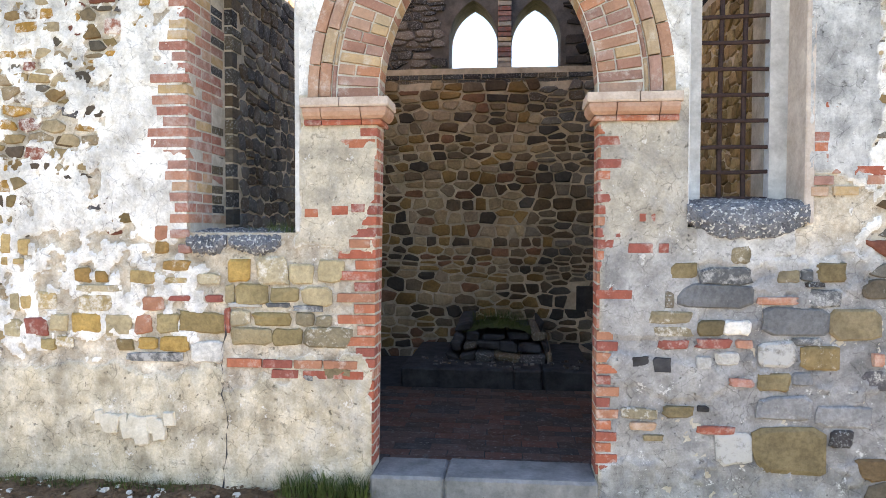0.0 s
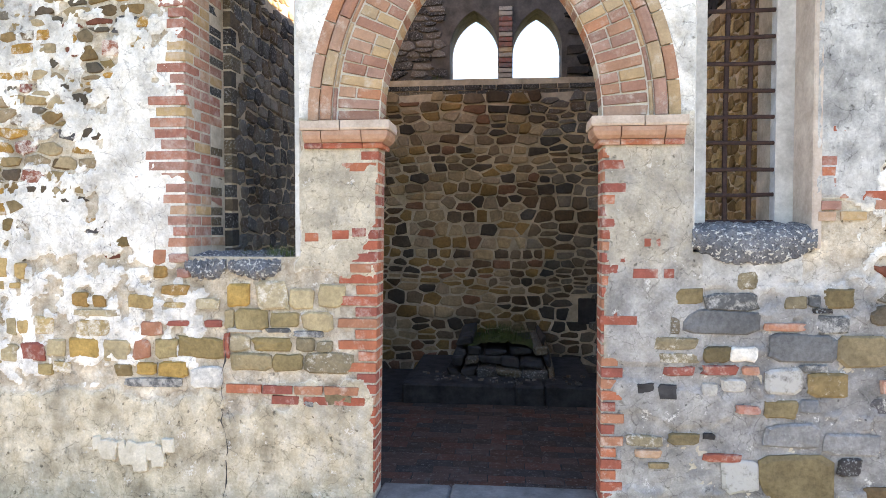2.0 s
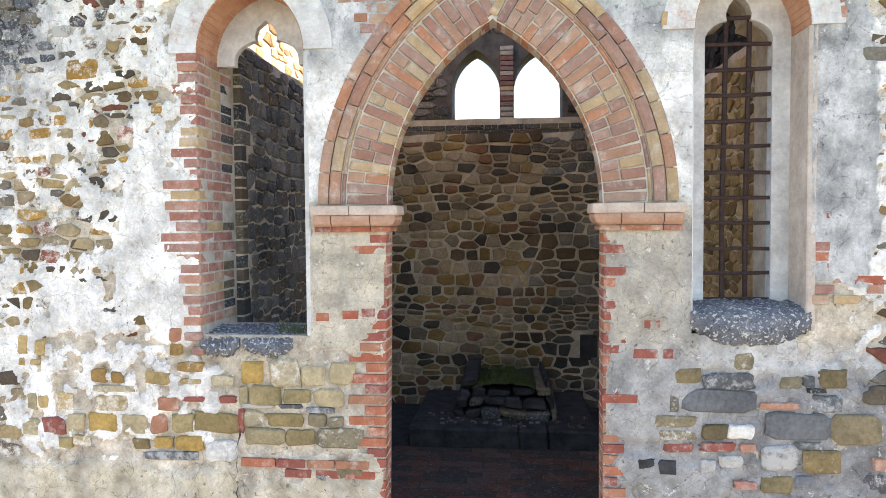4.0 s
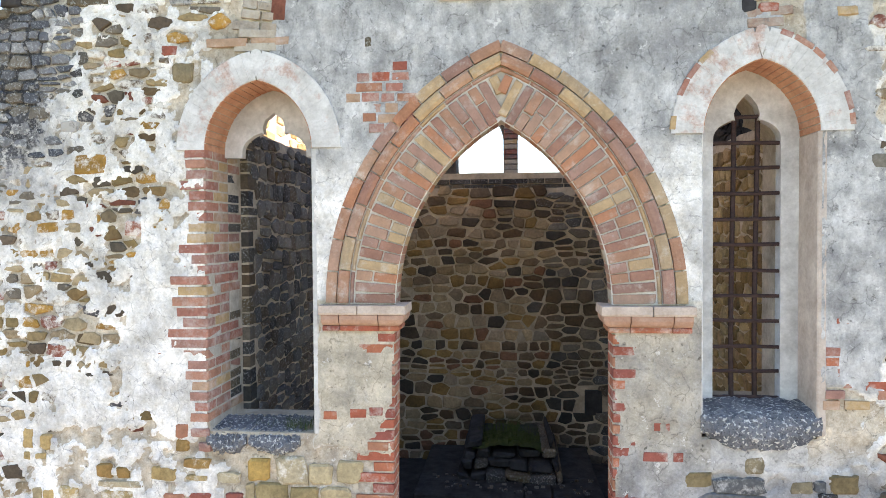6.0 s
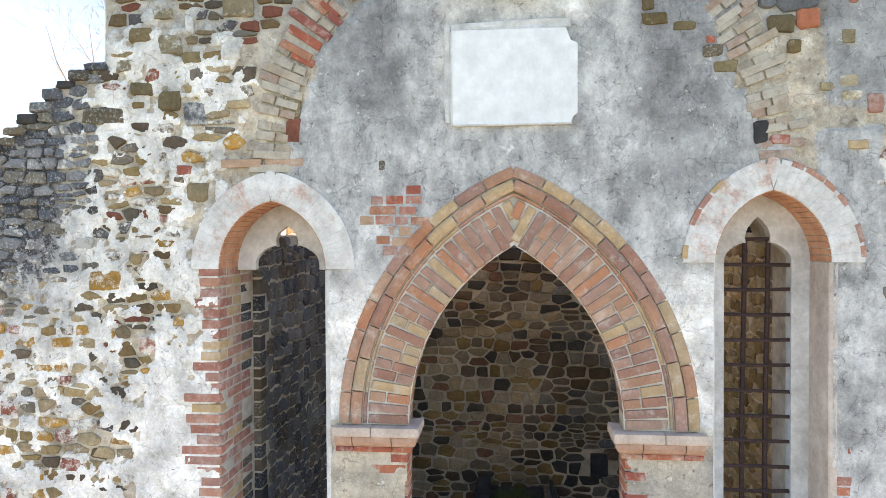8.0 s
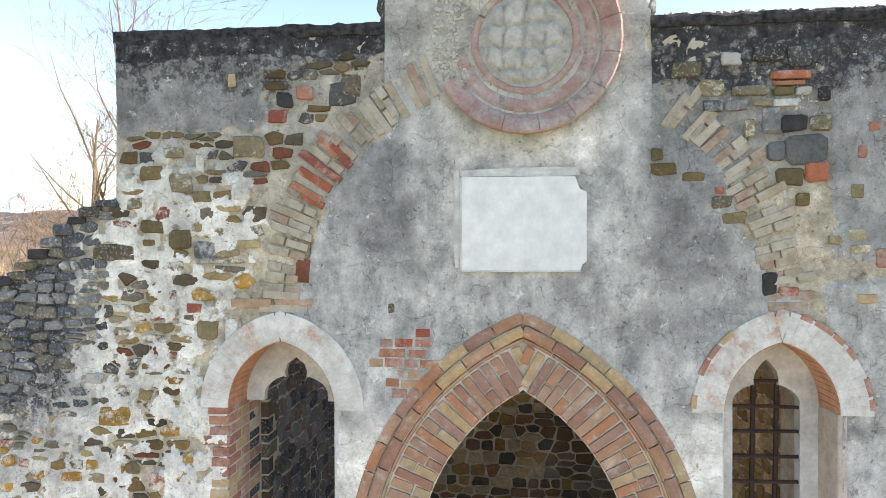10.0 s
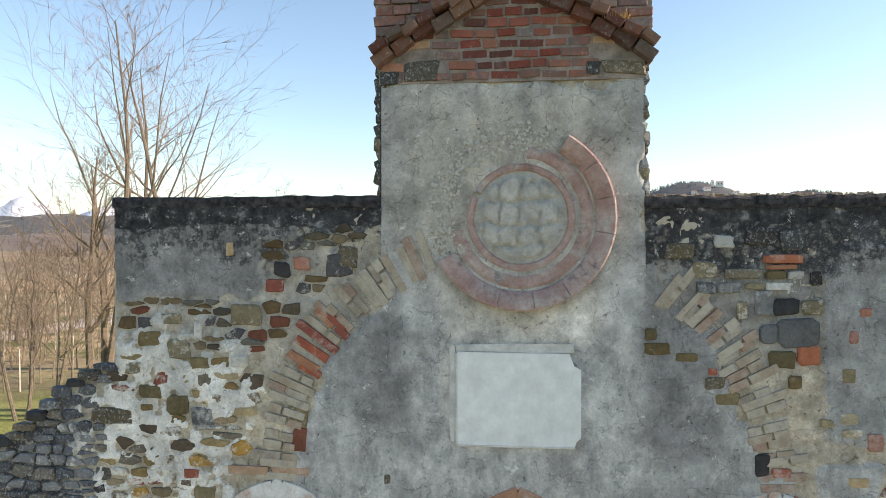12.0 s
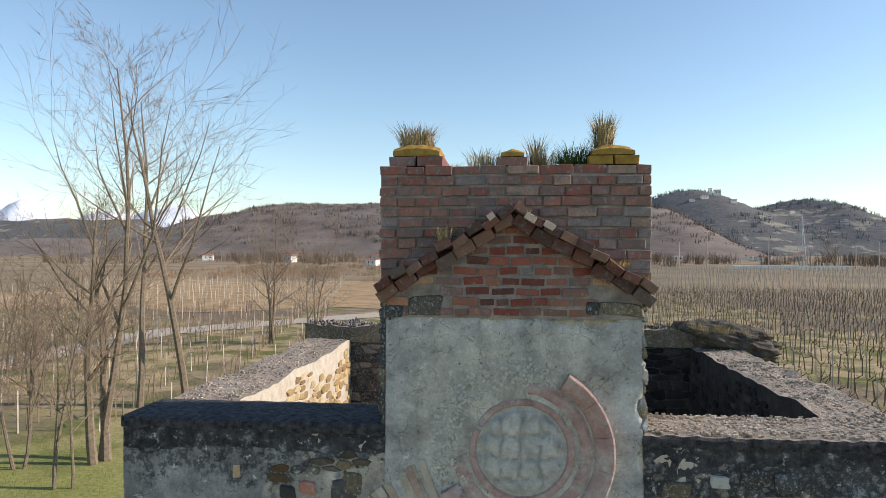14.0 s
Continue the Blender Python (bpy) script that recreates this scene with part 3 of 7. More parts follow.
def skin_fields(x, z):
    solid = solid_plaster(x, z)
    cover = np.maximum(solid, patchy_wash(x, z))
    up = sstep(3.3, 3.6, z + 0.3 * (fbm(x, z, 2, 21) - 0.5)) * sstep(-1.7, -1.4, x)
    grey = solid * np.maximum(np.maximum(up, sstep(5.2, 5.4, z)), 0.55 * sstep(0.9, 1.5, x) * sstep(0.9, 1.4, z) + 0.35 * sstep(1.85, 2.0, x) * sstep(0.9, 1.4, z))
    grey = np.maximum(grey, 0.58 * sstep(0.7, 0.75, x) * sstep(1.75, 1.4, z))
    grey = np.maximum(grey, 0.36 * sstep(4.7, 5.2, z) * (np.abs(x) > 0.85))
    warm = np.exp(-((x - 0.1) / 0.55) ** 2 - ((z - 5.25) / 0.22) ** 2) + 0.8 * np.exp(-((x + 0.42) / 0.16) ** 2 - ((z - 4.8) / 0.4) ** 2)
    warm = warm + 1.05 * np.exp(-((x + 0.04) / 1.0) ** 4 - ((z - 6.15) / 0.75) ** 4)
    beige = np.maximum(solid * sstep(0.95, 0.7, z), solid * 0.62 * ((np.abs(x) < 1.3) & (z < 2.5)))
    beige = np.maximum(beige, 0.24 * sstep(0.70, 0.76, x) * sstep(1.9, 1.4, x) * sstep(1.7, 1.4, z))
    beige = np.maximum(beige, np.clip(warm, 0, 1) * 0.56)
    grey = grey * np.clip(1 - 0.65 * warm, 0.3, 1)
    dark = 0.95 * sstep(5.80, 5.90, z + 0.10 * (fbm(x, z, 4, 31) - 0.5)) * ((x < -0.9) | (x > 0.8))
    dark = np.maximum(dark, (0.50 + 0.08 * (x > 0)) * sstep(5.38, 5.78, 0.12 * (x > 0) + z + 0.5 * (fbm(x, z, 3, 32) - 0.5)) * ((x < -0.9) | (x > 0.8)))
    stain_tone = 0.95 * sstep(0.36, 0.08, np.abs(x - 1.05 + 0.1 * (z - 4.6))) * sstep(4.1, 4.6, z) * sstep(5.6, 5.2, z)
    stain_tone = np.maximum(stain_tone, 0.90 * sstep(0.26, 0.08, np.abs(x + 0.92)) * sstep(4.3, 4.7, z) * sstep(5.4, 5.2, z))
    stain_tone = np.maximum(stain_tone, 0.55 * sstep(-2.6, -3.3, x) * sstep(2.6, 3.4, z))
    stain_tone = np.maximum(stain_tone, (0.28 + 0.34 * (x > 0) + 0.46 * solid * (x < 0)) * sstep(4.7, 5.3, z) * ((x < -0.9) | (x > 0.8)))
    # most terms below: dark grey tone on the right side, left pillar and tower
    stain_tone = np.maximum(stain_tone, 0.40 * sstep(0.75, 1.3, x) * sstep(1.7, 1.2, z))
    dark = np.maximum(dark, 0.56 * sstep(-2.75, -3.3, x + 0.3 * (fbm(x, z, 3, 33) - 0.5)) * sstep(2.9, 3.6, z))
    stain_tone = np.maximum(stain_tone, 0.42 * sstep(0.60, 0.72, x) * sstep(1.40, 1.25, x) * sstep(2.45, 2.3, z))
    stain_tone = np.maximum(stain_tone, (0.54 + 0.24 * sstep(1.2, 1.7, x)) * sstep(0.65, 0.75, x) * sstep(1.55, 1.25, z))
    stain_tone = np.maximum(stain_tone, 0.34 * sstep(1.7, 2.0, x) * sstep(4.2, 4.5, z))
    stain_tone = np.maximum(stain_tone, 0.62 * np.exp(-((x - 1.08) / 0.22) ** 2 - ((z - 4.08) / 0.16) ** 2))
    stain_tone = np.maximum(stain_tone, 0.22 * sstep(-1.25, -1.2, x) * sstep(0.0, -0.1, x) * sstep(2.4, 2.3, z))
    stain_tone = np.maximum(stain_tone, 0.30 * sstep(5.3, 5.6, z) * (np.abs(x + 0.05) < 0.9))
    light = np.exp(-((x - 0.33) / 0.16) ** 4 - ((z - 5.19) / 0.11) ** 4)
    grey, beige, stain_tone = grey * (1 - light), beige * (1 - light), stain_tone * (1 - light)
    return cover, grey, beige, dark, solid, stain_tone


def arch_zone(x, z):
    """True where brickwork of arches and jambs takes the skin's place."""
    out = inside(pointed(0, 1.13, -0.1, 2.47, 0.66), x, z) & (z > 2.46)
    return out | (np.hypot(x - 0.02, z - 5.91) < 0.33)


def plaster_skin():
    step = 0.0165
    xs, zs = np.arange(-4.6, 2.97, step), np.arange(-0.25, 6.97, step)
    X, Z = np.meshgrid(xs, zs)
    cover, grey, beige, dark, solid, stain_tone = skin_fields(X, Z)
    h = 0.001 + 0.016 * cover + 0.006 * (fbm(X, Z, 5, 41) - 0.5) + 0.011 * (fbm(X, Z, 22, 42) - 0.5) * (1.2 - 0.8 * solid)
    h = h + sstep(0.8, 0.4, Z) * (0.014 * fbm(X, Z, 7, 43) + 0.010 * np.abs(fbm(X, Z, 11, 44) - 0.5) + 0.012 * fbm(X, Z, 1.8, 45)) * (X < -0.7)
    ok = inside(OUTLINE, X, Z) & ~inside(door_hole, X, Z) & ~inside(left_hole, X, Z) & ~inside(right_hole, X, Z) & ~arch_zone(X, Z)
    nz, nx = X.shape
    cell = ok[:-1, :-1] & ok[1:, :-1] & ok[:-1, 1:] & ok[1:, 1:]
    j, i = np.nonzero(cell)
    quads = np.stack([j * nx + i, j * nx + i + 1, (j + 1) * nx + i + 1, (j + 1) * nx + i], 1)
    used, inv = np.unique(quads, return_inverse=True)
    quads = inv.reshape(-1, 4)
    co = np.stack([X.ravel()[used], 0.012 - h.ravel()[used], Z.ravel()[used]], 1)
    me = bpy.data.meshes.new("plaster")
    me.vertices.add(len(co))
    me.vertices.foreach_set("co", co.ravel())
    me.loops.add(quads.size)
    me.loops.foreach_set("vertex_index", quads.ravel().astype(np.int32))
    me.polygons.add(len(quads))
    me.polygons.foreach_set("loop_start", np.arange(0, quads.size, 4, dtype=np.int32))
    me.update(calc_edges=True)
    for key, f in (("cover", cover), ("grey", grey), ("beige", beige), ("dark", dark), ("stain_tone", stain_tone)):
        at = me.attributes.new(key, "FLOAT", "POINT")
        at.data.foreach_set("value", f.ravel()[used].astype(np.float32))
    me.materials.append(m_skin)
    me.shade_smooth()
    ob = new("plaster", me)
    ob.parent = front
    tagged(ob, "peeling white and grey lime plaster over mortar")


plaster_skin()


# ---- stones ----
def stone_variant(seed, n=10, round_=0.5):
    """A unit stone: x and z within +-0.5, its face at y = -1."""
    r = random.Random(seed)
    pts = []
    corner = [(0.5, 0.5), (-0.5, 0.5), (-0.5, -0.5), (0.5, -0.5)]
    skew = r.uniform(-0.12, 0.12)
    for q in range(4):
        cx, cz = corner[q]
        nx, nz = corner[(q + 1) % 4]
        px, pz = corner[q - 1]
        k0, k1 = r.uniform(0.05, 0.30) * round_ * 2, r.uniform(0.05, 0.30) * round_ * 2
        sh = r.uniform(0.82, 1.0)
        pts.append((cx * sh + (px - cx) * k0 * 0.5, cz * sh + (pz - cz) * k0 * 0.5))
        pts.append((cx * sh + (nx - cx) * k1 * 0.5, cz * sh + (nz - cz) * k1 * 0.5))
        f = r.uniform(0.35, 0.65)
        g = r.uniform(0.86, 1.02)
        pts.append(((cx + (nx - cx) * f) * (g if q % 2 else 1), (cz + (nz - cz) * f) * (1 if q % 2 else g)))
    pts = [(x + skew * z, z + 0.4 * skew * x) for x, z in pts]
    n = len(pts)
    tilt = (r.uniform(-0.25, 0.25), r.uniform(-0.25, 0.25))
    rings = []
    for y, s in ((1.2, 1.02), (-0.45, 1.0), (-0.9, 0.9)):
        rings.append([(x * s, y + (tilt[0] * x + tilt[1] * z) * (y < 0), z * s) for x, z in pts])
    bm = bmesh.new()
    vv = [[bm.verts.new(p) for p in ring] for ring in rings]
    for a, b in zip(vv, vv[1:]):
        for i in range(n):
            bm.faces.new((a[i], a[(i + 1) % n], b[(i + 1) % n], b[i]))
    mid = bm.verts.new((r.uniform(-0.12, 0.12), -1.0 - r.uniform(0, 0.15), r.uniform(-0.12, 0.12)))
    for i in range(n):
        bm.faces.new((vv[-1][i], vv[-1][(i + 1) % n], mid))
    bmesh.ops.recalc_face_normals(bm, faces=bm.faces)
    return bm


VARIANTS = [stone_variant(s, 12, 0.16 + 0.055 * (s % 8)) for s in range(24)]
V_DATA = []
for b in VARIANTS:
    b.verts.ensure_lookup_table()
    b.verts.index_update()
    V_DATA.append((np.array([v.co[:] for v in b.verts]), [[v.index for v in f.verts] for f in b.faces]))
stone_cache = {}


def stone_mesh(i, material):
    key = (i, material.name)
    if key not in stone_cache:
        me = bpy.data.meshes.new("stone")
        VARIANTS[i].to_mesh(me)
        me.materials.append(material)
        stone_cache[key] = me
    return stone_cache[key]


def clip_cell(poly, ax, az, bx, bz):
    """The part of a convex outline that lies nearer to a than to b."""
    mx, mz, nx, nz = (ax + bx) / 2, (az + bz) / 2, bx - ax, bz - az
    side = [(x - mx) * nx + (z - mz) * nz for x, z in poly]
    out = []
    for k in range(len(poly)):
        p, q, sp, sq = poly[k - 1], poly[k], side[k - 1], side[k]
        if (sp > 0) != (sq > 0):
            t = sp / (sp - sq)
            out.append((p[0] + (q[0] - p[0]) * t, p[1] + (q[1] - p[1]) * t))
        if sq <= 0:
            out.append(q)
    return out


def courses(rnd, x0, x1, z0, z1, hmin, hmax, wmin, wmax, gap, chips=0.16):
    """Rubble laid in rough courses, each stone filling the room between its neighbours: (x, z, outline)."""
    hm, wm = (hmin + hmax) / 2, (wmin + wmax) / 2
    k = 1.32 * wm / hm                           # beds run level, so rows part more sharply than neighbours
    sites, z = [], z0 - hm
    while z < z1 + hm:
        h = rnd.uniform(hmin, hmax)
        x = x0 - wmax + rnd.uniform(0, wm)
        while x < x1 + wmax:
            w = min(max(rnd.lognormvariate(0, 0.42) * wm, wmin), wmax * 1.15)
            zz = z + h / 2 + h * rnd.uniform(-0.12, 0.12) + 0.08 * (float(vnoise(x, z, 1.3, 81)) - 0.5)
            if rnd.random() < chips:
                sites.append((x + w * 0.5, (zz - h * 0.27) * k))
                sites.append((x + w * rnd.uniform(0.4, 0.6), (zz + h * 0.27) * k))
            else:
                sites.append((x + w / 2, zz * k))
            x += w
        z += h
    bins, cell = collections.defaultdict(list), wm * 1.6
    for n, (x, z) in enumerate(sites):
        bins[int(x // cell), int(z // cell)].append(n)
    out = []
    for n, (x, z) in enumerate(sites):
        if not (x0 - wm < x < x1 + wm and (z0 - hm) * k < z < (z1 + hm) * k):
            continue
        r, rz = wmax * 0.85, hmax * 0.9 * k
        poly = [(x - r, z - rz), (x + r, z - rz), (x + r, z + rz), (x - r, z + rz)]
        bi, bj = int(x // cell), int(z // cell)
        near = [m for i in (-2, -1, 0, 1, 2) for j in (-2, -1, 0, 1, 2) for m in bins.get((bi + i, bj + j), ()) if m != n]
        near.sort(key=lambda m: (sites[m][0] - x) ** 2 + (sites[m][1] - z) ** 2)
        for m in near[:16]:
            poly = clip_cell(poly, x, z, *sites[m])
            if len(poly) < 3:
                break
        if len(poly) < 3:
            continue
        p = np.array(poly) / (1, k)
        mid = p.mean(0)
        ext = np.ptp(p, 0)
        if ext.min() < 0.028 or ext[0] > wmax * 1.7:
            continue
        g = gap * rnd.uniform(0.6, 1.35)
        p = mid + (p - mid) * np.maximum(1 - g / ext, 0.4)
        ring = []                                # blunt the corners
        for a, b in zip(p, np.roll(p, -1, 0)):
            if np.hypot(*(b - a)) < 0.006:
                continue
            f = rnd.uniform(0.07, 0.22)
            ring += [a + (b - a) * f, a + (b - a) * (1 - rnd.uniform(0.07, 0.22))]
        ring = np.array(ring)
        if len(ring) > 10:
            ring = ring[np.sort(rnd.sample(range(len(ring)), 10))]
        ring = ring + (np.array([[rnd.uniform(-1, 1), rnd.uniform(-1, 1)] for _ in ring]) * 0.055 * ext.min())
        if len(ring) > 3:
            out.append((float(mid[0]), float(mid[1]), ring))
    return out


def stone_geometry(ring, d, rnd, mid=(0.0, 0.0)):
    """Vertices and faces of one stone: its outline, a broken edge and a slightly tilted face."""
    n = len(ring)
    c = ring.mean(0)
    o = ring - mid
    t = (rnd.uniform(-0.3, 0.3), rnd.uniform(-0.3, 0.3)) / np.maximum(np.ptp(ring, 0), 0.03)
    tilt = ((ring - c) * t).sum(1)
    f = (ring - c) * rnd.uniform(0.80, 0.90) + c - mid
    jag = np.array([rnd.uniform(-0.12, 0.12) for _ in range(n)])
    v = [np.stack([o[:, 0], np.full(n, 0.025), o[:, 1]], 1), np.stack([o[:, 0], -d * (0.52 + tilt * 0.6), o[:, 1]], 1), np.stack([f[:, 0], -d * (0.95 + tilt + jag), f[:, 1]], 1)]
    q = (c - mid) + (rnd.uniform(-0.01, 0.01), rnd.uniform(-0.01, 0.01))
    v.append(np.array([[q[0], -d * rnd.uniform(0.95, 1.12), q[1]]]))
    fs = []
    for a in (0, n):
        fs += [(a + i, a + (i + 1) % n, a + n + (i + 1) % n, a + n + i) for i in range(n)]
    fs += [(2 * n + i, 2 * n + (i + 1) % n, 3 * n) for i in range(n)]
    return np.concatenate(v), fs


def single_stone(parent, x, z, ring, y, d, rnd, material):
    v, f = stone_geometry(ring, d, rnd, (x, z))
    me = bpy.data.meshes.new("stone")
    me.from_pydata(v.tolist(), [], f)
    me.materials.append(material)
    return piece("stone", me, parent, pose(x, y, z))


def lay_rubble(name, places, to_world, material, parent, depth=0.02, rnd=random, label=""):
    """The stones of a whole stretch in one mesh; to_world turns wall coordinates (x, out, z) into the world's."""
    vs, fs, base = [], [], 0
    for x, z, ring in places:
        v, f = stone_geometry(ring, depth * rnd.uniform(0.6, 1.4), rnd)
        vs.append(v)
        fs += [[i + base for i in g] for g in f]
        base += len(v)
    me = bpy.data.meshes.new(name)
    me.from_pydata(to_world(np.concatenate(vs)).tolist(), [], fs)
    me.materials.append(material)
    ob = new(name, me)
    ob.parent = parent
    return tagged(ob, label, kind="stuff")


def lay_joined(name, places, to_world, material, parent, depth=0.02, rnd=random, label="", swing=0.08):
    """Small loose stones (x, z, width, height) in one mesh."""
    vs, fs, base = [], [], 0
    for x, z, w, h in places:
        v, f = V_DATA[rnd.randrange(len(V_DATA))]
        d = depth * rnd.uniform(0.6, 1.4)
        a = rnd.uniform(-swing, swing)
        p = v * (w, d, h)
        vs.append(np.stack([x + p[:, 0] * math.cos(a) - p[:, 2] * math.sin(a), p[:, 1], z + p[:, 0] * math.sin(a) + p[:, 2] * math.cos(a)], 1))
        fs += [[i + base for i in g] for g in f]
        base += len(v)
    me = bpy.data.meshes.new(name)
    me.from_pydata(to_world(np.concatenate(vs)).tolist(), [], fs)
    me.materials.append(material)
    ob = new(name, me)
    ob.parent = parent
    return tagged(ob, label, kind="stuff")


# ---- walls round the nave ----
def rough_box(name, x0, x1, y0, y1, z0, z1, material, parent, top=0.05, seed=1, cell=0.12, top_material=None):
    """A wall with an uneven broken top."""
    nx, ny = max(2, int((x1 - x0) / cell)), max(2, int((y1 - y0) / cell))
    bm = bmesh.new()
    grid = []
    for i in range(nx + 1):
        row = []
        for j in range(ny + 1):
            x, y = x0 + (x1 - x0) * i / nx, y0 + (y1 - y0) * j / ny
            row.append(bm.verts.new((x, y, z1 + top * (float(fbm(x, y, 3.0, seed)) - 0.5) * 2 + top * 0.6 * (float(fbm(x, y, 11.0, seed + 3)) - 0.5))))
        grid.append(row)
    for i in range(nx):
        for j in range(ny):
            bm.faces.new((grid[i][j], grid[i + 1][j], grid[i + 1][j + 1], grid[i][j + 1])).material_index = 1
    rim = [grid[i][0] for i in range(nx + 1)] + [grid[nx][j] for j in range(1, ny + 1)] + [grid[i][ny] for i in range(nx - 1, -1, -1)] + [grid[0][j] for j in range(ny - 1, 0, -1)]
    low = [bm.verts.new((v.co.x, v.co.y, z0)) for v in rim]
    for i in range(len(rim)):
        j = (i + 1) % len(rim)
        bm.faces.new((low[i], low[j], rim[j], rim[i]))
    bmesh.ops.recalc_face_normals(bm, faces=bm.faces)
    ob = part(name, bm, material, parent)
    ob.data.materials.append(top_material or m_topgrit)
    return ob


wl = thing("wall_left", "dark rubble side wall with a ledge and broken top", "wall", kind="structure")
rough_box("wall_foot", -2.92, -1.93, 0.585, 5.25, -0.4, 3.73, m_navemortar, wl, 0.03, 2)
rough_box("wall_upper", -2.92, -2.30, 0.585, 5.25, 3.45, 5.97, m_mortar, wl, 0.05, 3)
# near-black stands for shade on the wall side turned from the sun
m_shade_wall = plain("shaded_wall", (0.010, 0.010, 0.011), (0.045, 0.042, 0.04), 7, bump=0.7)
wr = thing("wall_right", "rubble side wall with a ledge and broken top", "wall", kind="structure")
rough_box("wall_foot", 1.95, 2.98, 0.585, 5.25, -0.4, 3.73, m_navemortar, wr, 0.03, 4)
rough_box("wall_upper", 2.36, 2.98, 0.585, 5.25, 3.45, 5.95, m_shade_wall, wr, 0.06, 5)
# mortar darkened to stand for shade on the upper end wall
m_gloom = plain("shaded_mortar", (0.06, 0.055, 0.05), (0.15, 0.135, 0.12), 6, bump=0.6)
wb = thing("wall_back", "dark rubble end wall with a twin pointed window", "wall", kind="structure")
lights = [pointed(-0.36, 0.325, 3.2, 4.2, 0.25), pointed(0.485, 0.325, 3.2, 4.2, 0.25)]
rough_box("wall_foot", -1.925, 1.945, 4.36, 4.80, -0.4, 3.52, m_navemortar, wb, 0.02, 6)
rough_box("ledge", -1.92, 1.94, 4.42, 5.30, 3.45, 3.72, m_navemortar, wb, 0.012, 16)
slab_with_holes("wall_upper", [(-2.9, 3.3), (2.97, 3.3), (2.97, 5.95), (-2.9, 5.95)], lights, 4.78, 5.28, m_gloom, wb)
rough_box("wall_top", -2.95, 3.25, 4.72, 5.40, 5.95, 6.16, m_dark, wb, 0.09, 7)

# ---- floor and ground ----
bm = bmesh.new()
box(bm, -2.0, 2.0, 0.20, 4.4, -0.3, FLOOR - 0.004)
part("floor", bm, m_nearblack)
tagged(bpy.data.objects["floor"], "dark worn terracotta floor bed", "floor", kind="structure")


def ground_sheet():
    xs = sorted(set([-3000, -1500, -800, -400, -200, -120, -80, -50, -35] + list(np.arange(-25, 25.1, 1.0)) + [35, 50, 80, 120, 200, 400, 800, 1500, 3000]))
    ys = sorted(set([-600, -200, -80, -40, -20] + list(np.arange(-10, 45.1, 1.0)) + [55, 70, 90, 120, 160, 220, 300, 400, 600, 900, 1300, 2000, 3000, 4500]))
    bm = bmesh.new()
    vv = []
    for x in xs:
        row = []
        for y in ys:
            z = GROUND + 0.10 * (float(fbm(x, y, 0.25, 51)) - 0.5) * (0.2 if abs(x) < 14 and -14 < y < 6 else 1.0)
            row.append(bm.verts.new((x, y, z)))
        vv.append(row)
    for i in range(len(xs) - 1):
        for j in range(len(ys) - 1):
            bm.faces.new((vv[i][j], vv[i + 1][j], vv[i + 1][j + 1], vv[i][j + 1]))
    ob = part("ground", bm, m_ground, smooth=True)
    tagged(ob, "dry winter meadow and vineyard soil", "ground", kind="structure")


ground_sheet()


def ridge(name, label, y, depth, x0, x1, peaks, base, rough, seed, n=90, m=14):
    """A hill range: heights along x from a few bumps (x, height, width)."""
    bm = bmesh.new()
    rows = []
    for j in range(m + 1):
        v = j / m
        row = []
        for i in range(n + 1):
            x = x0 + (x1 - x0) * i / n
            h = sum(a * math.exp(-((x - c) / w) ** 2) for c, a, w in peaks)
            prof = math.sin(min(v * 1.25, 1) * math.pi / 2) ** 1.3 if v < 0.8 else 1 - (v - 0.8) * 2
            z = base + h * prof + rough * (float(fbm(x, v * depth, 0.012, seed)) - 0.5) * prof + rough * 0.35 * (float(fbm(x, v * depth, 0.05, seed + 5)) - 0.5) * prof
            row.append(bm.verts.new((x, y + v * depth, z)))
        rows.append(row)
    for j in range(m):
        for i in range(n):
            bm.faces.new((rows[j][i], rows[j][i + 1], rows[j + 1][i + 1], rows[j + 1][i]))
    ob = part(name, bm, m_hill, smooth=True)
    return tagged(ob, label, "hill", kind="structure")


HILL_PEAKS = [(520, 172, 180), (640, 62, 100), (940, 150, 150), (770, 70, 120), (1250, 90, 240), (250, 80, 200)]
ridge("hill", "wooded hill with meadows and a few houses", 1500, 900, -150, 1900, HILL_PEAKS, -2, 24, 61)
RIDGE_PEAKS = [(-500, 50, 42)] + [(-430 + 75 * k, 62 + 3 * (k % 2), 58) for k in range(10)]
ridge("hill", "low wooded ridge across the plain", 700, 500, -1100, 500, RIDGE_PEAKS + [(-760, 30, 130)], -2, 9, 62)
bpy.data.objects["hill.001"].data.materials[0] = plain("leafless_wood", (0.10, 0.082, 0.072), (0.21, 0.175, 0.148), 0.02, bump=0.0)
ridge("hill", "far low hills with haze put into their colour", 1700, 500, -2600, -300, [(-1800, 105, 260), (-1480, 88, 170), (-1230, 96, 150), (-800, 70, 260)], -2, 20, 63)


# ---- brick pieces ----
def brick_variant(seed):
    r = random.Random(seed)
    bm = bmesh.new()
    box(bm, -0.5, 0.5, -0.5, 0.5, -0.5, 0.5)
    for v in bm.verts:
        v.co += Vector((r.uniform(-0.025, 0.015) * (1 if v.co.x > 0 else -1), 0, r.uniform(-0.05, 0.02) * (1 if v.co.z > 0 else -1)))
    bmesh.ops.bevel(bm, geom=bm.edges[:], offset=0.035, segments=1, affect="EDGES")
    return bm


BRICKS = [brick_variant(s) for s in range(6)]
brick_cache = {}


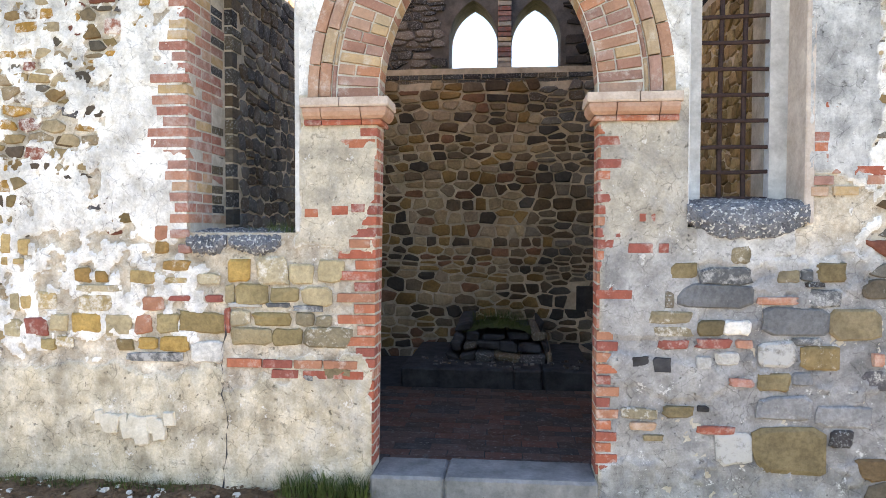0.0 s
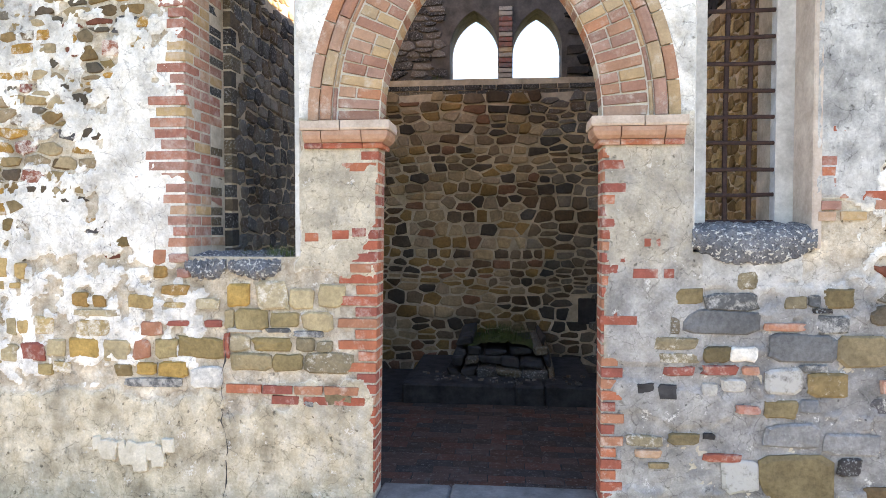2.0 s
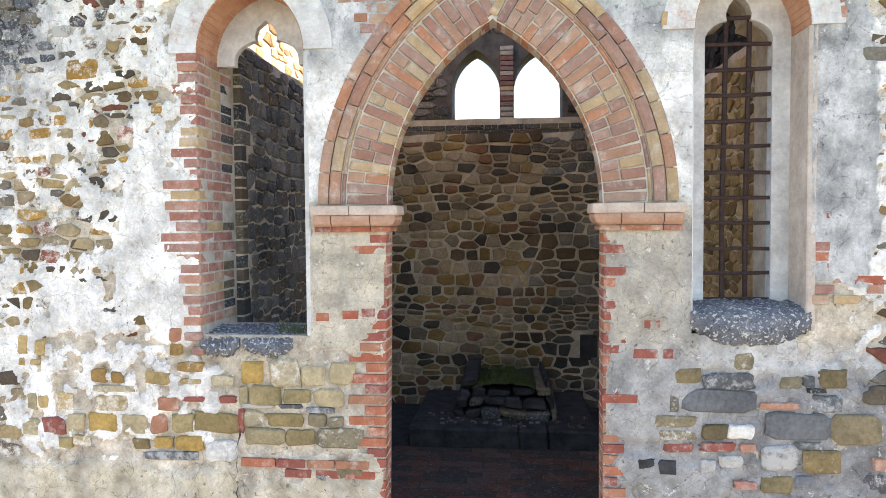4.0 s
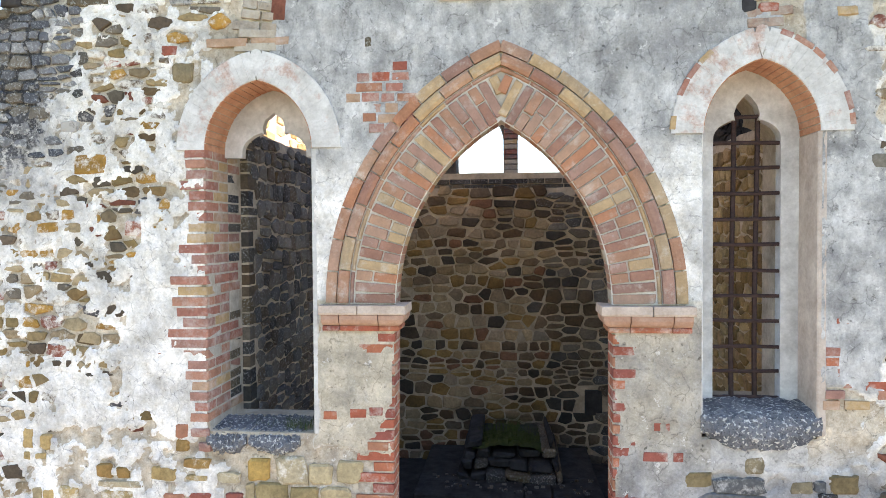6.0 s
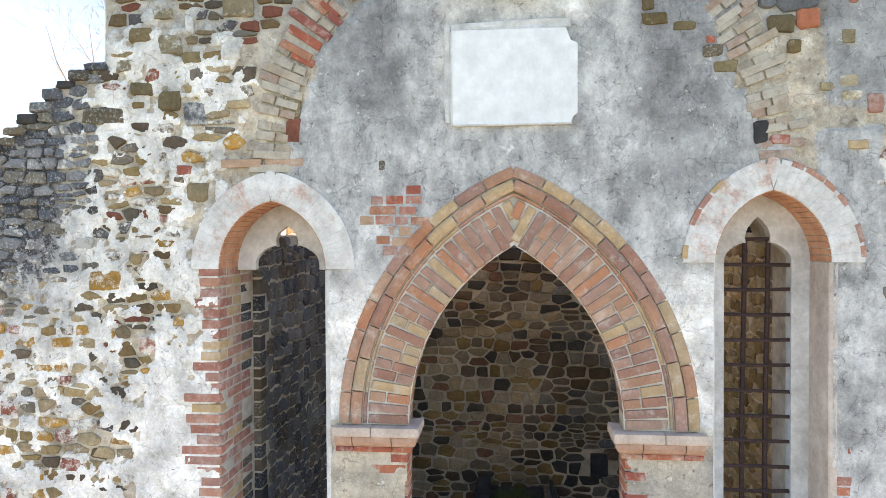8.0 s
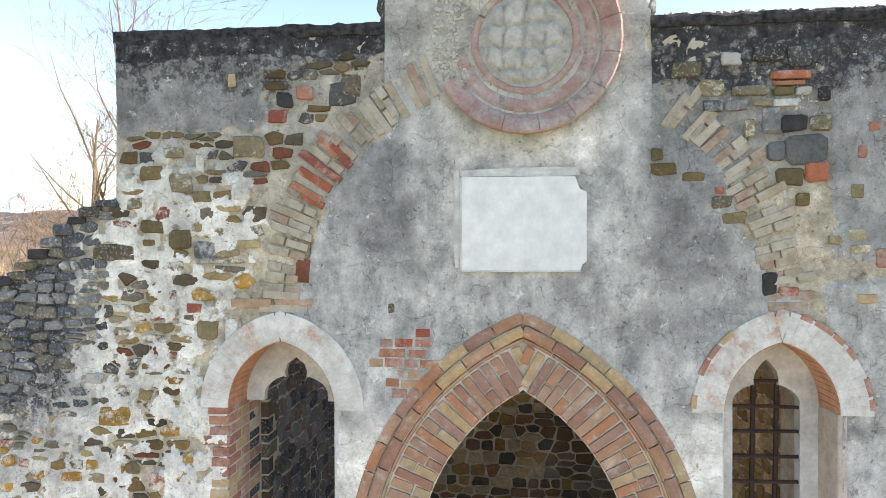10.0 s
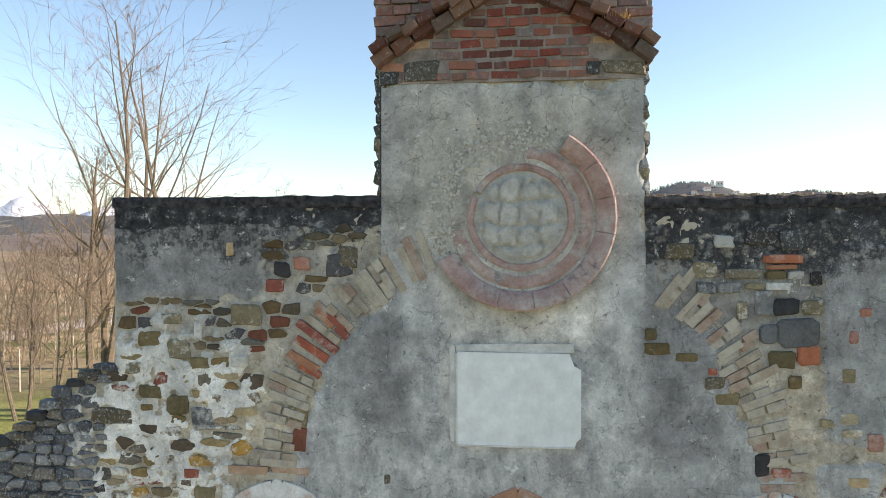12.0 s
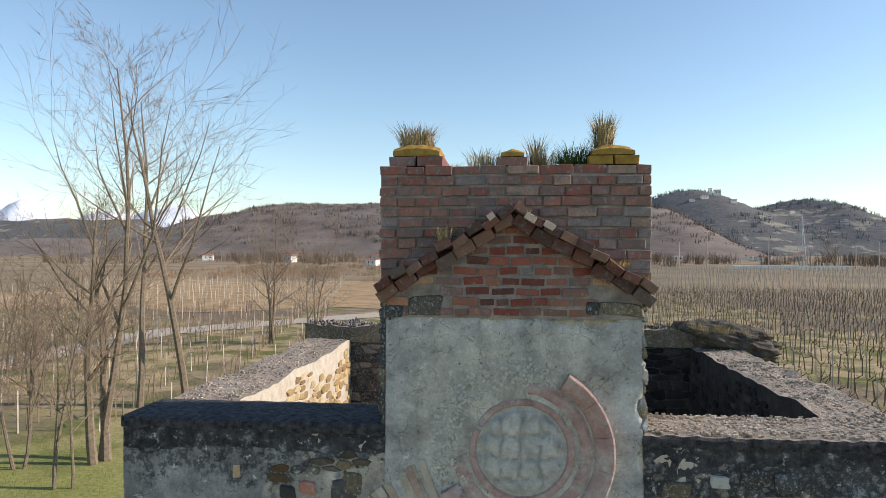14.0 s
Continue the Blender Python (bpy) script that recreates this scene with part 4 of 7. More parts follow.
def brick_mesh(i, material):
    key = (i, material.name)
    if key not in brick_cache:
        me = bpy.data.meshes.new("brick")
        BRICKS[i].to_mesh(me)
        me.materials.append(material)
        brick_cache[key] = me
    return brick_cache[key]


rb = random.Random(11)


def brick(parent, x0, x1, y0, y1, z0, z1, material, turn=0.0, name="brick"):
    m = pose((x0 + x1) / 2, (y0 + y1) / 2, (z0 + z1) / 2, 0, turn, 0) @ Matrix.Diagonal((x1 - x0, y1 - y0, z1 - z0, 1))
    return piece(name, brick_mesh(rb.randrange(6), material), parent, m)


def radial_brick(parent, cx, cz, r0, r1, a, width, y0, y1, material, name="brick"):
    """A brick pointing to (cx, cz) at the angle a (degrees from +x, upwards)."""
    rm = (r0 + r1) / 2
    m = pose(cx + rm * math.cos(radians(a)), (y0 + y1) / 2, cz + rm * math.sin(radians(a)), 0, -a, 0) @ Matrix.Diagonal((r1 - r0, y1 - y0, width, 1))
    return piece(name, brick_mesh(rb.randrange(6), material), parent, m)


# ---- portal ----
portal = thing("portal_arch", "pointed brick arch of the doorway with moulded bands", "arch", kind="structure")
for side in (1, -1):
    cx = -0.66 * side
    ang = lambda a: a if side > 0 else 180 - a
    n = 22
    top = math.degrees(math.acos(0.66 / 1.36))
    top2 = math.degrees(math.acos(0.66 / 1.62))
    n = 24
    for i in range(n):
        a = (top2 - 0.6) * (i + 0.5) / n
        w = radians((top2 - 0.6) / n) * 1.36 * 1.08 - 0.008
        split = rb.choice((None, 0.42, 0.58, None))
        if a > top - 1.5:
            split = None
        y0 = rb.uniform(-0.010, -0.002)
        inner = 1.357
        if a > top:
            inner = 0.66 / math.cos(radians(a)) + 0.004
        if split:
            cut = inner + (1.625 - inner) * split
            radial_brick(portal, cx, 2.47, inner, cut - 0.005, ang(a), w, y0, 0.215, m_arch)
            radial_brick(portal, cx, 2.47, cut + 0.005, 1.625, ang(a), w * 1.08, y0 + rb.uniform(-0.003, 0.003), 0.215, m_arch)
        else:
            radial_brick(portal, cx, 2.47, inner, 1.625, ang(a), w, y0, 0.215, m_arch)
    for r0, r1, y0, count in ((1.634, 1.664, -0.004, 9), (1.668, 1.742, -0.030, 9), (1.748, 1.822, -0.014, 10)):
        topr = math.degrees(math.acos(0.66 / ((r0 + r1) / 2)))
        sub = 3
        for i in range(count):
            a0, a1 = topr * i / count + 0.28, topr * (i + 1) / count - 0.05
            bm = bmesh.new()
            rings = []
            for k in range(sub + 1):
                t = radians(ang(a0 + (a1 - a0) * k / sub))
                e = 0.012 if r0 < 1.74 else 0.004
                prof = [(r0, 0.03), (r0 + 0.002, y0 + e), (r0 + (r1 - r0) * 0.3, y0), (r0 + (r1 - r0) * 0.75, y0), (r1 - 0.002, y0 + e), (r1, 0.03)]
                rings.append([(cx + r * math.cos(t), y, 2.47 + r * math.sin(t)) for r, y in prof])
            loft(bm, rings)
            bmesh.ops.recalc_face_normals(bm, faces=bm.faces)
            part("brick", bm, m_arch, portal)
    bm = bmesh.new()
    prev = None
    for i in range(41):
        t = radians(ang(64.5 * i / 40))
        cur = []
        for r in (1.352, 1.825):
            x = cx + r * math.cos(t)
            if x * side < 0.0:
                x = 0.0
            cur.append(bm.verts.new((x, 0.008, 2.47 + r * math.sin(t))))
        if prev:
            bm.faces.new((prev[0], prev[1], cur[1], cur[0]))
        prev = cur
    part("pointing", bm, m_joint, portal)
    # moulded capital, in three members
    s = side
    cap = thing("impost", "moulded terracotta impost capping the door jamb", "impost", group="door imposts", kind="structure")
    for name, z0, z1, prof, mat, n in (
        ("listel", 2.405, 2.468, [(0.075, 0), (0.08, 0.2), (0.075, 0.95)], m_caplist, 2),
        ("torus", 2.332, 2.402, [(0.035, 0), (0.058, 0.25), (0.07, 0.6), (0.07, 1.0)], m_capstone, 3),
        ("fillet", 2.296, 2.328, [(0.03, 0), (0.036, 0.5), (0.03, 1.0)], m_red, 3),
    ):
        cuts = [-1.195, -0.935, -0.66] if n == 2 else [-1.18, -1.06, -0.80, -0.665]
        for c0, c1 in zip(cuts, cuts[1:]):
            bm = bmesh.new()
            x0, x1 = c0 + 0.003, c1 - 0.003
            inner = c1 > -0.7
            rings = []
            for p, v in prof:
                z = z0 + (z1 - z0) * v
                e = p - 0.035 if inner else 0
                rings.append([(x0, 0.03, z), (x0, -p, z), (x1 + e, -p, z), (x1 + e, 0.215 if inner else 0.03, z)])
            loft(bm, rings)
            for v in bm.verts:
                v.co.x *= -s
            bmesh.ops.recalc_face_normals(bm, faces=bm.faces)
            part(name, bm, mat, cap)

# brick quoins of the doorway
for side in (-1, 1):
    z, i = 0.07, 0
    while z < 2.27:
        w = 0.25 if i % 2 else 0.125
        if side > 0:
            w = 0.14 if i % 2 else 0.085
        w += rb.uniform(-0.015, 0.015)
        lean = 0.038 * (1 - z / 2.45) if side < 0 else 0.0
        x0, x1 = sorted((side * (0.697 + lean), side * (0.70 + lean + w)))
        brick(front, x0, x1, rb.uniform(-0.006, 0.001), 0.13, z + 0.004, z + 0.064, m_red)
        a, b = sorted((side * (0.698 + lean), side * (0.76 + lean)))
        brick(front, a, b, 0.138, 0.214, z + 0.004, z + 0.064, m_red)
        z += 0.0715
        i += 1

# ---- windows ----
for cx, half, c, spring, name in ((WL, 0.37, 0.095, 3.50, "left"), (WR, 0.345, 0.12, 3.54, "right")):
    arch = thing("window_arch", "limewashed flat arch over a lancet with an orange painted soffit", "arch", group="lancet window arches", kind="structure")
    R = half + c
    for side in (1, -1):
        ccx = cx - c * side
        top = math.degrees(math.acos(c / R)) - 0.2
        n = 13
        for i in range(n):
            a0, a1 = top * i / n, top * (i + 1) / n
            aa = (a0 + a1) / 2
            bm = bmesh.new()
            g = 0.05
            outer = R + 0.195
            rings = []
            for y, e in ((0.02, 0.0), (-0.014, 0.0), (-0.018, 0.004)):
                ring = []
                for r, a in ((R + e, a0 + g), (outer - e, a0 + g), (outer - e, a1 - g), (R + e, a1 - g)):
                    t = radians(a if side > 0 else 180 - a)
                    ring.append((ccx + r * math.cos(t), y, spring + r * math.sin(t)))
                rings.append(ring)
            loft(bm, rings)
            bmesh.ops.recalc_face_normals(bm, faces=bm.faces)
            part("voussoir", bm, m_rubbed, arch)
        topi = math.degrees(math.acos(c / R))
        for i in range(14):
            a = topi * (i + 0.5) / 14
            radial_brick(arch, ccx, spring, R - 0.006, R + 0.02, a if side > 0 else 180 - a, radians(topi / 14) * R - 0.004, -0.012, 0.298 if cx < 0 else 0.355, m_orange, "soffit_brick")

    zi, zo = spring + math.sqrt(R * R - c * c), spring + math.sqrt((R + 0.195) ** 2 - c * c)
    bm = bmesh.new()
    loft(bm, [[(cx, y, zi + 0.01), (cx + 0.045, y, zo - 0.05), (cx + 0.03, y, zo - 0.006), (cx, y, zo + 0.004), (cx - 0.03, y, zo - 0.006), (cx - 0.045, y, zo - 0.05)] for y in (0.02, -0.0186)])
    bmesh.ops.recalc_face_normals(bm, faces=bm.faces)
    part("keystone", bm, m_rubbed, arch)
    if cx > 0:
        for side in (1, -1):
            a = 6.0
            while a < 72:
                if rb.random() < (0.75 if side > 0 else 0.45):
                    radial_brick(arch, cx - c * side, spring, R + 0.168, R + 0.202, a if side > 0 else 180 - a, rb.uniform(0.06, 0.13), -0.0195, 0.02, m_jamb, "rim_brick")
                a += 10

# brick jamb of the open window
z, i = 1.66, 0
while z < 3.47:
    tooth = rb.uniform(0.09, 0.15) if i % 2 else rb.uniform(0.12, 0.24)
    if 2.02 < z < 2.62:
        tooth += rb.uniform(0.02, 0.16)
    xj = WL - 0.368
    brick(front, xj - tooth, xj, -0.008 + rb.uniform(-0.003, 0.003), 0.11 if i % 2 else 0.20, z + 0.004, z + 0.065, m_jamb)
    brick(front, xj - 0.08, xj + 0.002, 0.12 if i % 2 else 0.21, 0.345, z + 0.004, z + 0.065, m_jamb)
    brick(front, xj - 0.08, xj + rb.uniform(-0.004, 0.006), 0.352, rb.uniform(0.50, 0.575), z + 0.004, z + 0.065, m_dark if rb.random() < 0.6 else m_jamb)
    if tooth > 0.30:
        brick(front, xj - tooth - 0.20, xj - tooth - 0.008, -0.004, 0.05, z + 0.006, z + 0.064, m_jamb)
    z += 0.0715
    i += 1
bm = bmesh.new()
box(bm, WL - 0.42, WL - 0.374, 0.30, 0.585, 1.6, 3.48, 0.01)
part("jamb_plaster", bm, m_navemortar, front)
bm = bmesh.new()
box(bm, WL + 0.362, WL + 0.40, -0.006, 0.585, 1.6, 3.50, 0.008)
part("jamb_plaster", bm, m_white, front)
# reveals of the barred window
for x0, x1, mat in ((WR - 0.385, WR - 0.34, m_white), (WR + 0.335, WR + 0.39, m_pinkjamb)):
    bm = bmesh.new()
    box(bm, x0, x1, -0.004, 0.36, 1.66, 3.54, 0.008, 0.004)
    part("jamb_plaster", bm, mat, front)
back_head = trefoil(WR + 0.01, 0.214, 1.79, 3.54, 0.076, 3.658, 3.832)
slab_with_holes("window_head", pointed(WR, 0.342, 1.70, 3.54, 0.12), [back_head], 0.27, 0.357, m_white, front)


def sill(name, x0, x1, z0, z1, seed, label, out=0.07):
    """A weathered sill: a lump with a sloping top."""
    r = random.Random(seed)
    bm = bmesh.new()
    nx = 22
    rings = []
    for i in range(nx + 1):
        u = i / nx
        x = x0 + (x1 - x0) * u
        b = math.sin(math.pi * min(max(u, 0.03), 0.97)) ** 0.4
        j = lambda s: r.uniform(-s, s)
        zt, zb = z1 + j(0.008), z0 + (1 - b) * (z1 - z0) * 0.65 + j(0.012)
        rings.append([(x, 0.32, zt + 0.03), (x, 0.05, zt + j(0.01)), (x, -out * 0.3 * b, zt - 0.03 + j(0.012)), (x, -out * 0.8 * b, zt - 0.08 * b + j(0.012)), (x, -out * b, (zt + zb) / 2 - 0.02 + j(0.012)), (x, -out * 0.6 * b, zb + 0.02 + j(0.01)), (x, 0.02, zb), (x, 0.32, zb)])
    loft(bm, rings)
    bmesh.ops.recalc_face_normals(bm, faces=bm.faces)
    bmesh.ops.subdivide_edges(bm, edges=bm.edges[:], cuts=1, use_grid_fill=True)
    for v in bm.verts:
        v.co += Vector((0, r.uniform(-0.006, 0.006), r.uniform(-0.005, 0.005)))
    ob = part(name, bm, m_sill)
    return tagged(ob, label, "window sill", kind="structure")


sill("window_sill", 1.235, 1.955, 1.56, 1.80, 5, "rough speckled grey mortar sill under a barred lancet", 0.055)
sill("window_sill", -2.0, -1.72, 1.44, 1.60, 6, "weathered grey stone of a broken window sill", 0.035)
sill("window_sill", -1.70, -1.35, 1.45, 1.605, 7, "weathered speckled stone of a broken window sill", 0.05)


def tube(bm, pts, r, sides=6):
    """A round bar along a row of points."""
    rings = []
    for i, p in enumerate(pts):
        p = Vector(p)
        d = (Vector(pts[min(i + 1, len(pts) - 1)]) - Vector(pts[max(i - 1, 0)])).normalized()
        u = d.cross(Vector((0.3, 0.9, 0.31))).normalized()
        w = d.cross(u)
        rr = r[i] if isinstance(r, (list, tuple)) else r
        rings.append([p + (u * math.cos(2 * math.pi * k / sides) + w * math.sin(2 * math.pi * k / sides)) * rr for k in range(sides)])
    loft(bm, rings)


grille = thing("window_grille", "rusty iron grille of crossed bars set in a lancet window", "grille")
for x in (WR - 0.065, WR + 0.085):
    bm = bmesh.new()
    tube(bm, [(x + 0.008 * math.sin(z * 2.1), 0.318, z) for z in np.linspace(1.74, 3.68, 9)], 0.016)
    part("bar", bm, m_iron, grille)
for k in range(12):
    z = 1.83 + 0.1685 * k
    bm = bmesh.new()
    tube(bm, [(WR - 0.235, 0.298, z + rb.uniform(-0.008, 0.008)), (WR, 0.296, z), (WR + 0.25, 0.298, z + rb.uniform(-0.008, 0.008))], 0.0135)
    part("bar", bm, m_iron, grille)

# ---- relieving arch in the gable ----
relief = thing("relieving_arch", "limed brick relieving arch half buried in plaster", "arch", kind="structure")
for a0, a1 in ((-2, 54), (108, 182)):
    a = a0
    while a < a1:
        step = math.degrees(rb.uniform(0.062, 0.070) / 1.64)
        mat = m_red if (a0 > 100 and 134 < a < 153 and rb.random() < 0.75) else m_pale
        d = rb.uniform(-0.007, 0.002) - (0.008 if 100 < a < 124 else 0.006)
        r0, r1 = 1.50 + rb.uniform(-0.03, 0.03), 1.77 + rb.uniform(-0.06, 0.05)
        j = rb.uniform(-1.5, 1.5)
        if rb.random() < 0.55:
            cut = rb.uniform(0.35, 0.65) * (r1 - r0) + r0
            radial_brick(relief, 0, 4.15, r0, cut - 0.008, a + j * 0.8, 0.052, d, 0.06, mat)
            radial_brick(relief, 0, 4.15, cut + 0.008, r1, a + j * 0.8, 0.058, d + 0.002, 0.06, mat if rb.random() < 0.5 else m_pale)
        else:
            radial_brick(relief, 0, 4.15, r0, r1, a + j * 0.8, 0.055, d, 0.06, mat)
        a += step

# ---- bricks showing singly through the plaster: x, z, width, red or pale ----
SINGLE = [(-0.95, 1.745, 0.11, 1), (-1.14, 1.73, 0.09, 1), (-0.83, 1.76, 0.09, 1), (-0.80, 1.60, 0.16, 1), (-0.82, 1.53, 0.14, 1), (-1.82, 4.21, 0.28, 0), (-1.52, 4.21, 0.26, 0), (0.96, 1.51, 0.15, 1), (1.10, 1.51, 0.06, 1), (0.80, 1.22, 0.22, 1), (1.0, 1.70, 0.10, 1),
          (2.30, 1.98, 0.20, 1)]
for k in range(7):   # ragged courses of brick beside the portal
    z, x = 3.62 + 0.066 * k, -1.03 + (0.05 * abs(k - 3)) + rb.uniform(-0.03, 0.03)
    end = min(-0.66, x + rb.uniform(0.16, 0.40))
    while x < end:
        w = rb.choice((0.10, 0.13, 0.20))
        if rb.random() < 0.82:
            SINGLE.append((x + w / 2, z + rb.uniform(-0.006, 0.006), w * rb.uniform(0.72, 0.94), 1 if rb.random() < 0.12 else 0))
        x += w
for k in range(9):   # broken brick edge beside the barred window
    z, x = 1.86 + 0.066 * k, 1.95 + rb.uniform(-0.02, 0.02) + 0.03 * max(0, k - 6)
    for w in ((0.10,) if k > 3 else (0.13, 0.17, 0.12)[:4 - k]):
        if rb.random() < 0.8:
            SINGLE.append((x + w / 2, z, w * rb.uniform(0.75, 0.92), 1 if k > 3 and rb.random() < 0.6 else 0))
        x += w
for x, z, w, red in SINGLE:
    brick(front, x - w / 2, x + w / 2, -0.008 + rb.uniform(-0.003, 0.004), 0.05, z - 0.028 + rb.uniform(-0.003, 0.003), z + 0.028 + rb.uniform(-0.003, 0.003), m_red if red else m_jamb, 0, "brick_scrap")
x = -1.72
while x < -0.95:
    w = rb.uniform(0.19, 0.26)
    brick(front, x, x + w - 0.012, -0.014, 0.05, 0.705, 0.762, m_red)
    if rb.random() < 0.7 and x > -1.5:
        brick(front, x + 0.06, x + w + 0.03, -0.012, 0.05, 0.638, 0.695, m_red)
    x += w


# ---- roundel ----
roundel = thing("roundel", "broken pink moulded ring round a blind oculus", "roundel", kind="structure")
RC = (0.02, 5.91)


def lathe_arc(name, prof, a0, a1, steps, material, jitter=0.0, seed=0):
    r_ = random.Random(seed)
    bm = bmesh.new()
    rings = []
    for i in range(steps + 1):
        t = radians(a0 + (a1 - a0) * i / steps)
        rings.append([(RC[0] + (r + r_.uniform(-jitter, jitter)) * math.cos(t), y + r_.uniform(-jitter, jitter), RC[1] + (r + r_.uniform(-jitter, jitter)) * math.sin(t)) for r, y in prof])
    loft(bm, rings)
    bmesh.ops.recalc_face_normals(bm, faces=bm.faces)
    return part(name, bm, material, roundel)


ring_prof = [(0.478, 0.03), (0.480, -0.012), (0.492, -0.030), (0.510, -0.044), (0.560, -0.066), (0.592, -0.072), (0.604, -0.064), (0.606, 0.03)]
for i in range(9):
    a0 = -152 + i * 23.5
    lathe_arc("ring_stone", ring_prof, a0 + 0.15, a0 + 23.35, 7, m_pink, 0.0015, i)
lathe_arc("inner_band", [(0.376, 0.04), (0.378, -0.004), (0.392, -0.013), (0.440, -0.016), (0.464, -0.008), (0.466, 0.04)], -168, 84, 48, m_pink, 0.002, 20)
lathe_arc("inner_fillet", [(0.298, 0.04), (0.300, 0.002), (0.310, -0.012), (0.338, -0.014), (0.352, -0.004), (0.354, 0.04)], -205, 150, 48, m_pink, 0.003, 21)
bm = bmesh.new()
n = 70
xs = np.linspace(-0.505, 0.505, n)
vv = {}
for i, u in enumerate(xs):
    for j, v in enumerate(xs):
        if math.hypot(u, v) < 0.52:
            q = float(fbm(u, v, 9, 71)) - 0.5
            blocks = max(0.0, float(sstep(0.03, 0.12, abs(math.sin(u * 25 + 2.0 * q)) * abs(math.sin(v * 22 + 2.0 * q + 0.8)) - 0.06)))
            vv[i, j] = bm.verts.new((RC[0] + u, 0.004 - 0.024 * blocks * (math.hypot(u, v) < 0.27) - 0.016 * q, RC[1] + v))
for i in range(n - 1):
    for j in range(n - 1):
        k = [(i, j), (i + 1, j), (i + 1, j + 1), (i, j + 1)]
        if all(a in vv for a in k):
            bm.faces.new([vv[a] for a in k])
disc = part("disc", bm, plain("disc_plaster", (0.32, 0.31, 0.29), (0.54, 0.52, 0.485), 12, bump=0.9), roundel, "rough grey plaster disc", smooth=True)
# bare pebbly bed where the ring has fallen
rp = random.Random(8)
pebbles = []
for _ in range(420):
    a, r = radians(rp.uniform(72, 212)), rp.uniform(0.43, 0.62)
    s = rp.uniform(0.008, 0.030)
    pebbles.append((RC[0] + r * math.cos(a), RC[1] + r * math.sin(a), s, s * rp.uniform(0.7, 1)))
lay_joined("pebble_bed", pebbles, lambda p: p + (0, -0.004, 0), plain("pebble", (0.40, 0.385, 0.35), (0.58, 0.56, 0.52), 30), roundel, 0.010, rp, "loose pebbles in mortar where the ring broke off", swing=3.1)

# ---- white panel ----
bm = bmesh.new()
outline = [(-0.392, 4.428), (0.36, 4.43), (0.375, 4.47), (0.402, 4.49), (0.403, 4.93), (0.36, 4.95), (0.33, 5.03), (-0.392, 5.034)]
vs = [[bm.verts.new((x, y, z)) for x, z in outline] for y in (0.02, -0.026)]
bm.faces.new(vs[1])
for i in range(8):
    bm.faces.new((vs[0][i], vs[0][(i + 1) % 8], vs[1][(i + 1) % 8], vs[1][i]))
bmesh.ops.recalc_face_normals(bm, faces=bm.faces)
panel = thing("blank_panel", "blank white panel with a chipped corner set in plaster", "panel")
part("board", bm, m_board, panel)
bm = bmesh.new()
box(bm, -0.392, 0.365, -0.031, 0.02, 4.420, 4.432, 0.003)
part("lower_edge", bm, m_white, panel, "thin pale lower edge")
bm = bmesh.new()
box(bm, -0.404, -0.393, -0.029, 0.02, 4.43, 5.03, 0.003)
part("side_edge", bm, m_white, panel, "thin pale side edge")
rim = thing("panel_border", "rough pale plaster border round the white panel", "plaster border", kind="structure")
for x0, x1, z0, z1 in ((-0.445, -0.406, 4.45, 5.08), (-0.40, 0.36, 5.036, 5.085)):
    bm = bmesh.new()
    box(bm, x0, x1, -0.014, 0.02, z0, z1)
    bmesh.ops.subdivide_edges(bm, edges=bm.edges[:], cuts=3, use_grid_fill=True)
    for v in bm.verts:
        v.co += Vector((rb.uniform(-0.008, 0.008), rb.uniform(-0.003, 0.003), rb.uniform(-0.008, 0.008)))
    part("border", bm, m_white, rim)

# ---- coping ----
def coping(x0, x1, z0, z1, seed, lit_top):
    bm = bmesh.new()
    r = random.Random(seed)
    n = int((x1 - x0) / 0.05)
    rings = []
    for i in range(n + 1):
        x = x0 + (x1 - x0) * i / n
        j = lambda s: r.uniform(-s, s)
        rings.append([(x, -0.002 + j(0.004), z0 + j(0.008)), (x, -0.010 + j(0.004), z0 + 0.02 + j(0.006)), (x, -0.012 + j(0.006), z1 - 0.02 + j(0.008)), (x, -0.005 + j(0.008), z1 + j(0.008)),
                      (x, 0.15, z1 + 0.010 + j(0.004)), (x, 0.35, z1 + 0.010 + j(0.004)), (x, 0.57, z1 + j(0.004)), (x, 0.60, z1 - 0.03), (x, 0.60, z0), (x, 0.3, z0)])
    loft(bm, rings)
    bmesh.ops.recalc_face_normals(bm, faces=bm.faces)
    ob = part("coping", bm, m_coping)
    tagged(ob, "blackened cement coping along the wall top", "coping", kind="structure")
    ob.data.materials.append(m_topgrit)
    for p in ob.data.polygons:
        if lit_top and p.normal.z > 0.7:
            p.material_index = 1
    return ob


# left top kept black: the tower's shadow is put into its colour
coping(-2.785, -0.90, 5.985, 6.06, 1, False)
coping(0.80, 3.0, 5.965, 6.04, 2, True)

# ---- bell gable ----
gable = thing("bell_gable", "weathered red brick bell gable with a tiled pediment", "gable", kind="structure")
bm = bmesh.new()
box(bm, -0.938, 0.853, 0.021, 0.555, 6.93, 7.80)
part("core", bm, m_gablemortar, gable)
z, i = 6.90, 0
while z < 7.79:
    x = -0.945 + rb.uniform(-0.008, 0.012)
    first = True
    while x < 0.85:
        w = (0.12 if i % 2 and first else rb.choice((0.22, 0.17, 0.12, 0.19)))
        first = False
        w = min(w, 0.862 - x)
        if w < 0.05:
            break
        brick(gable, x + 0.004, x + w - 0.004, rb.uniform(-0.004, 0.017), 0.14, z + rb.uniform(0.001, 0.008), z + rb.uniform(0.058, 0.068), m_top, rb.uniform(-2.0, 2.0))
        x += w
    z += 0.0705
    i += 1
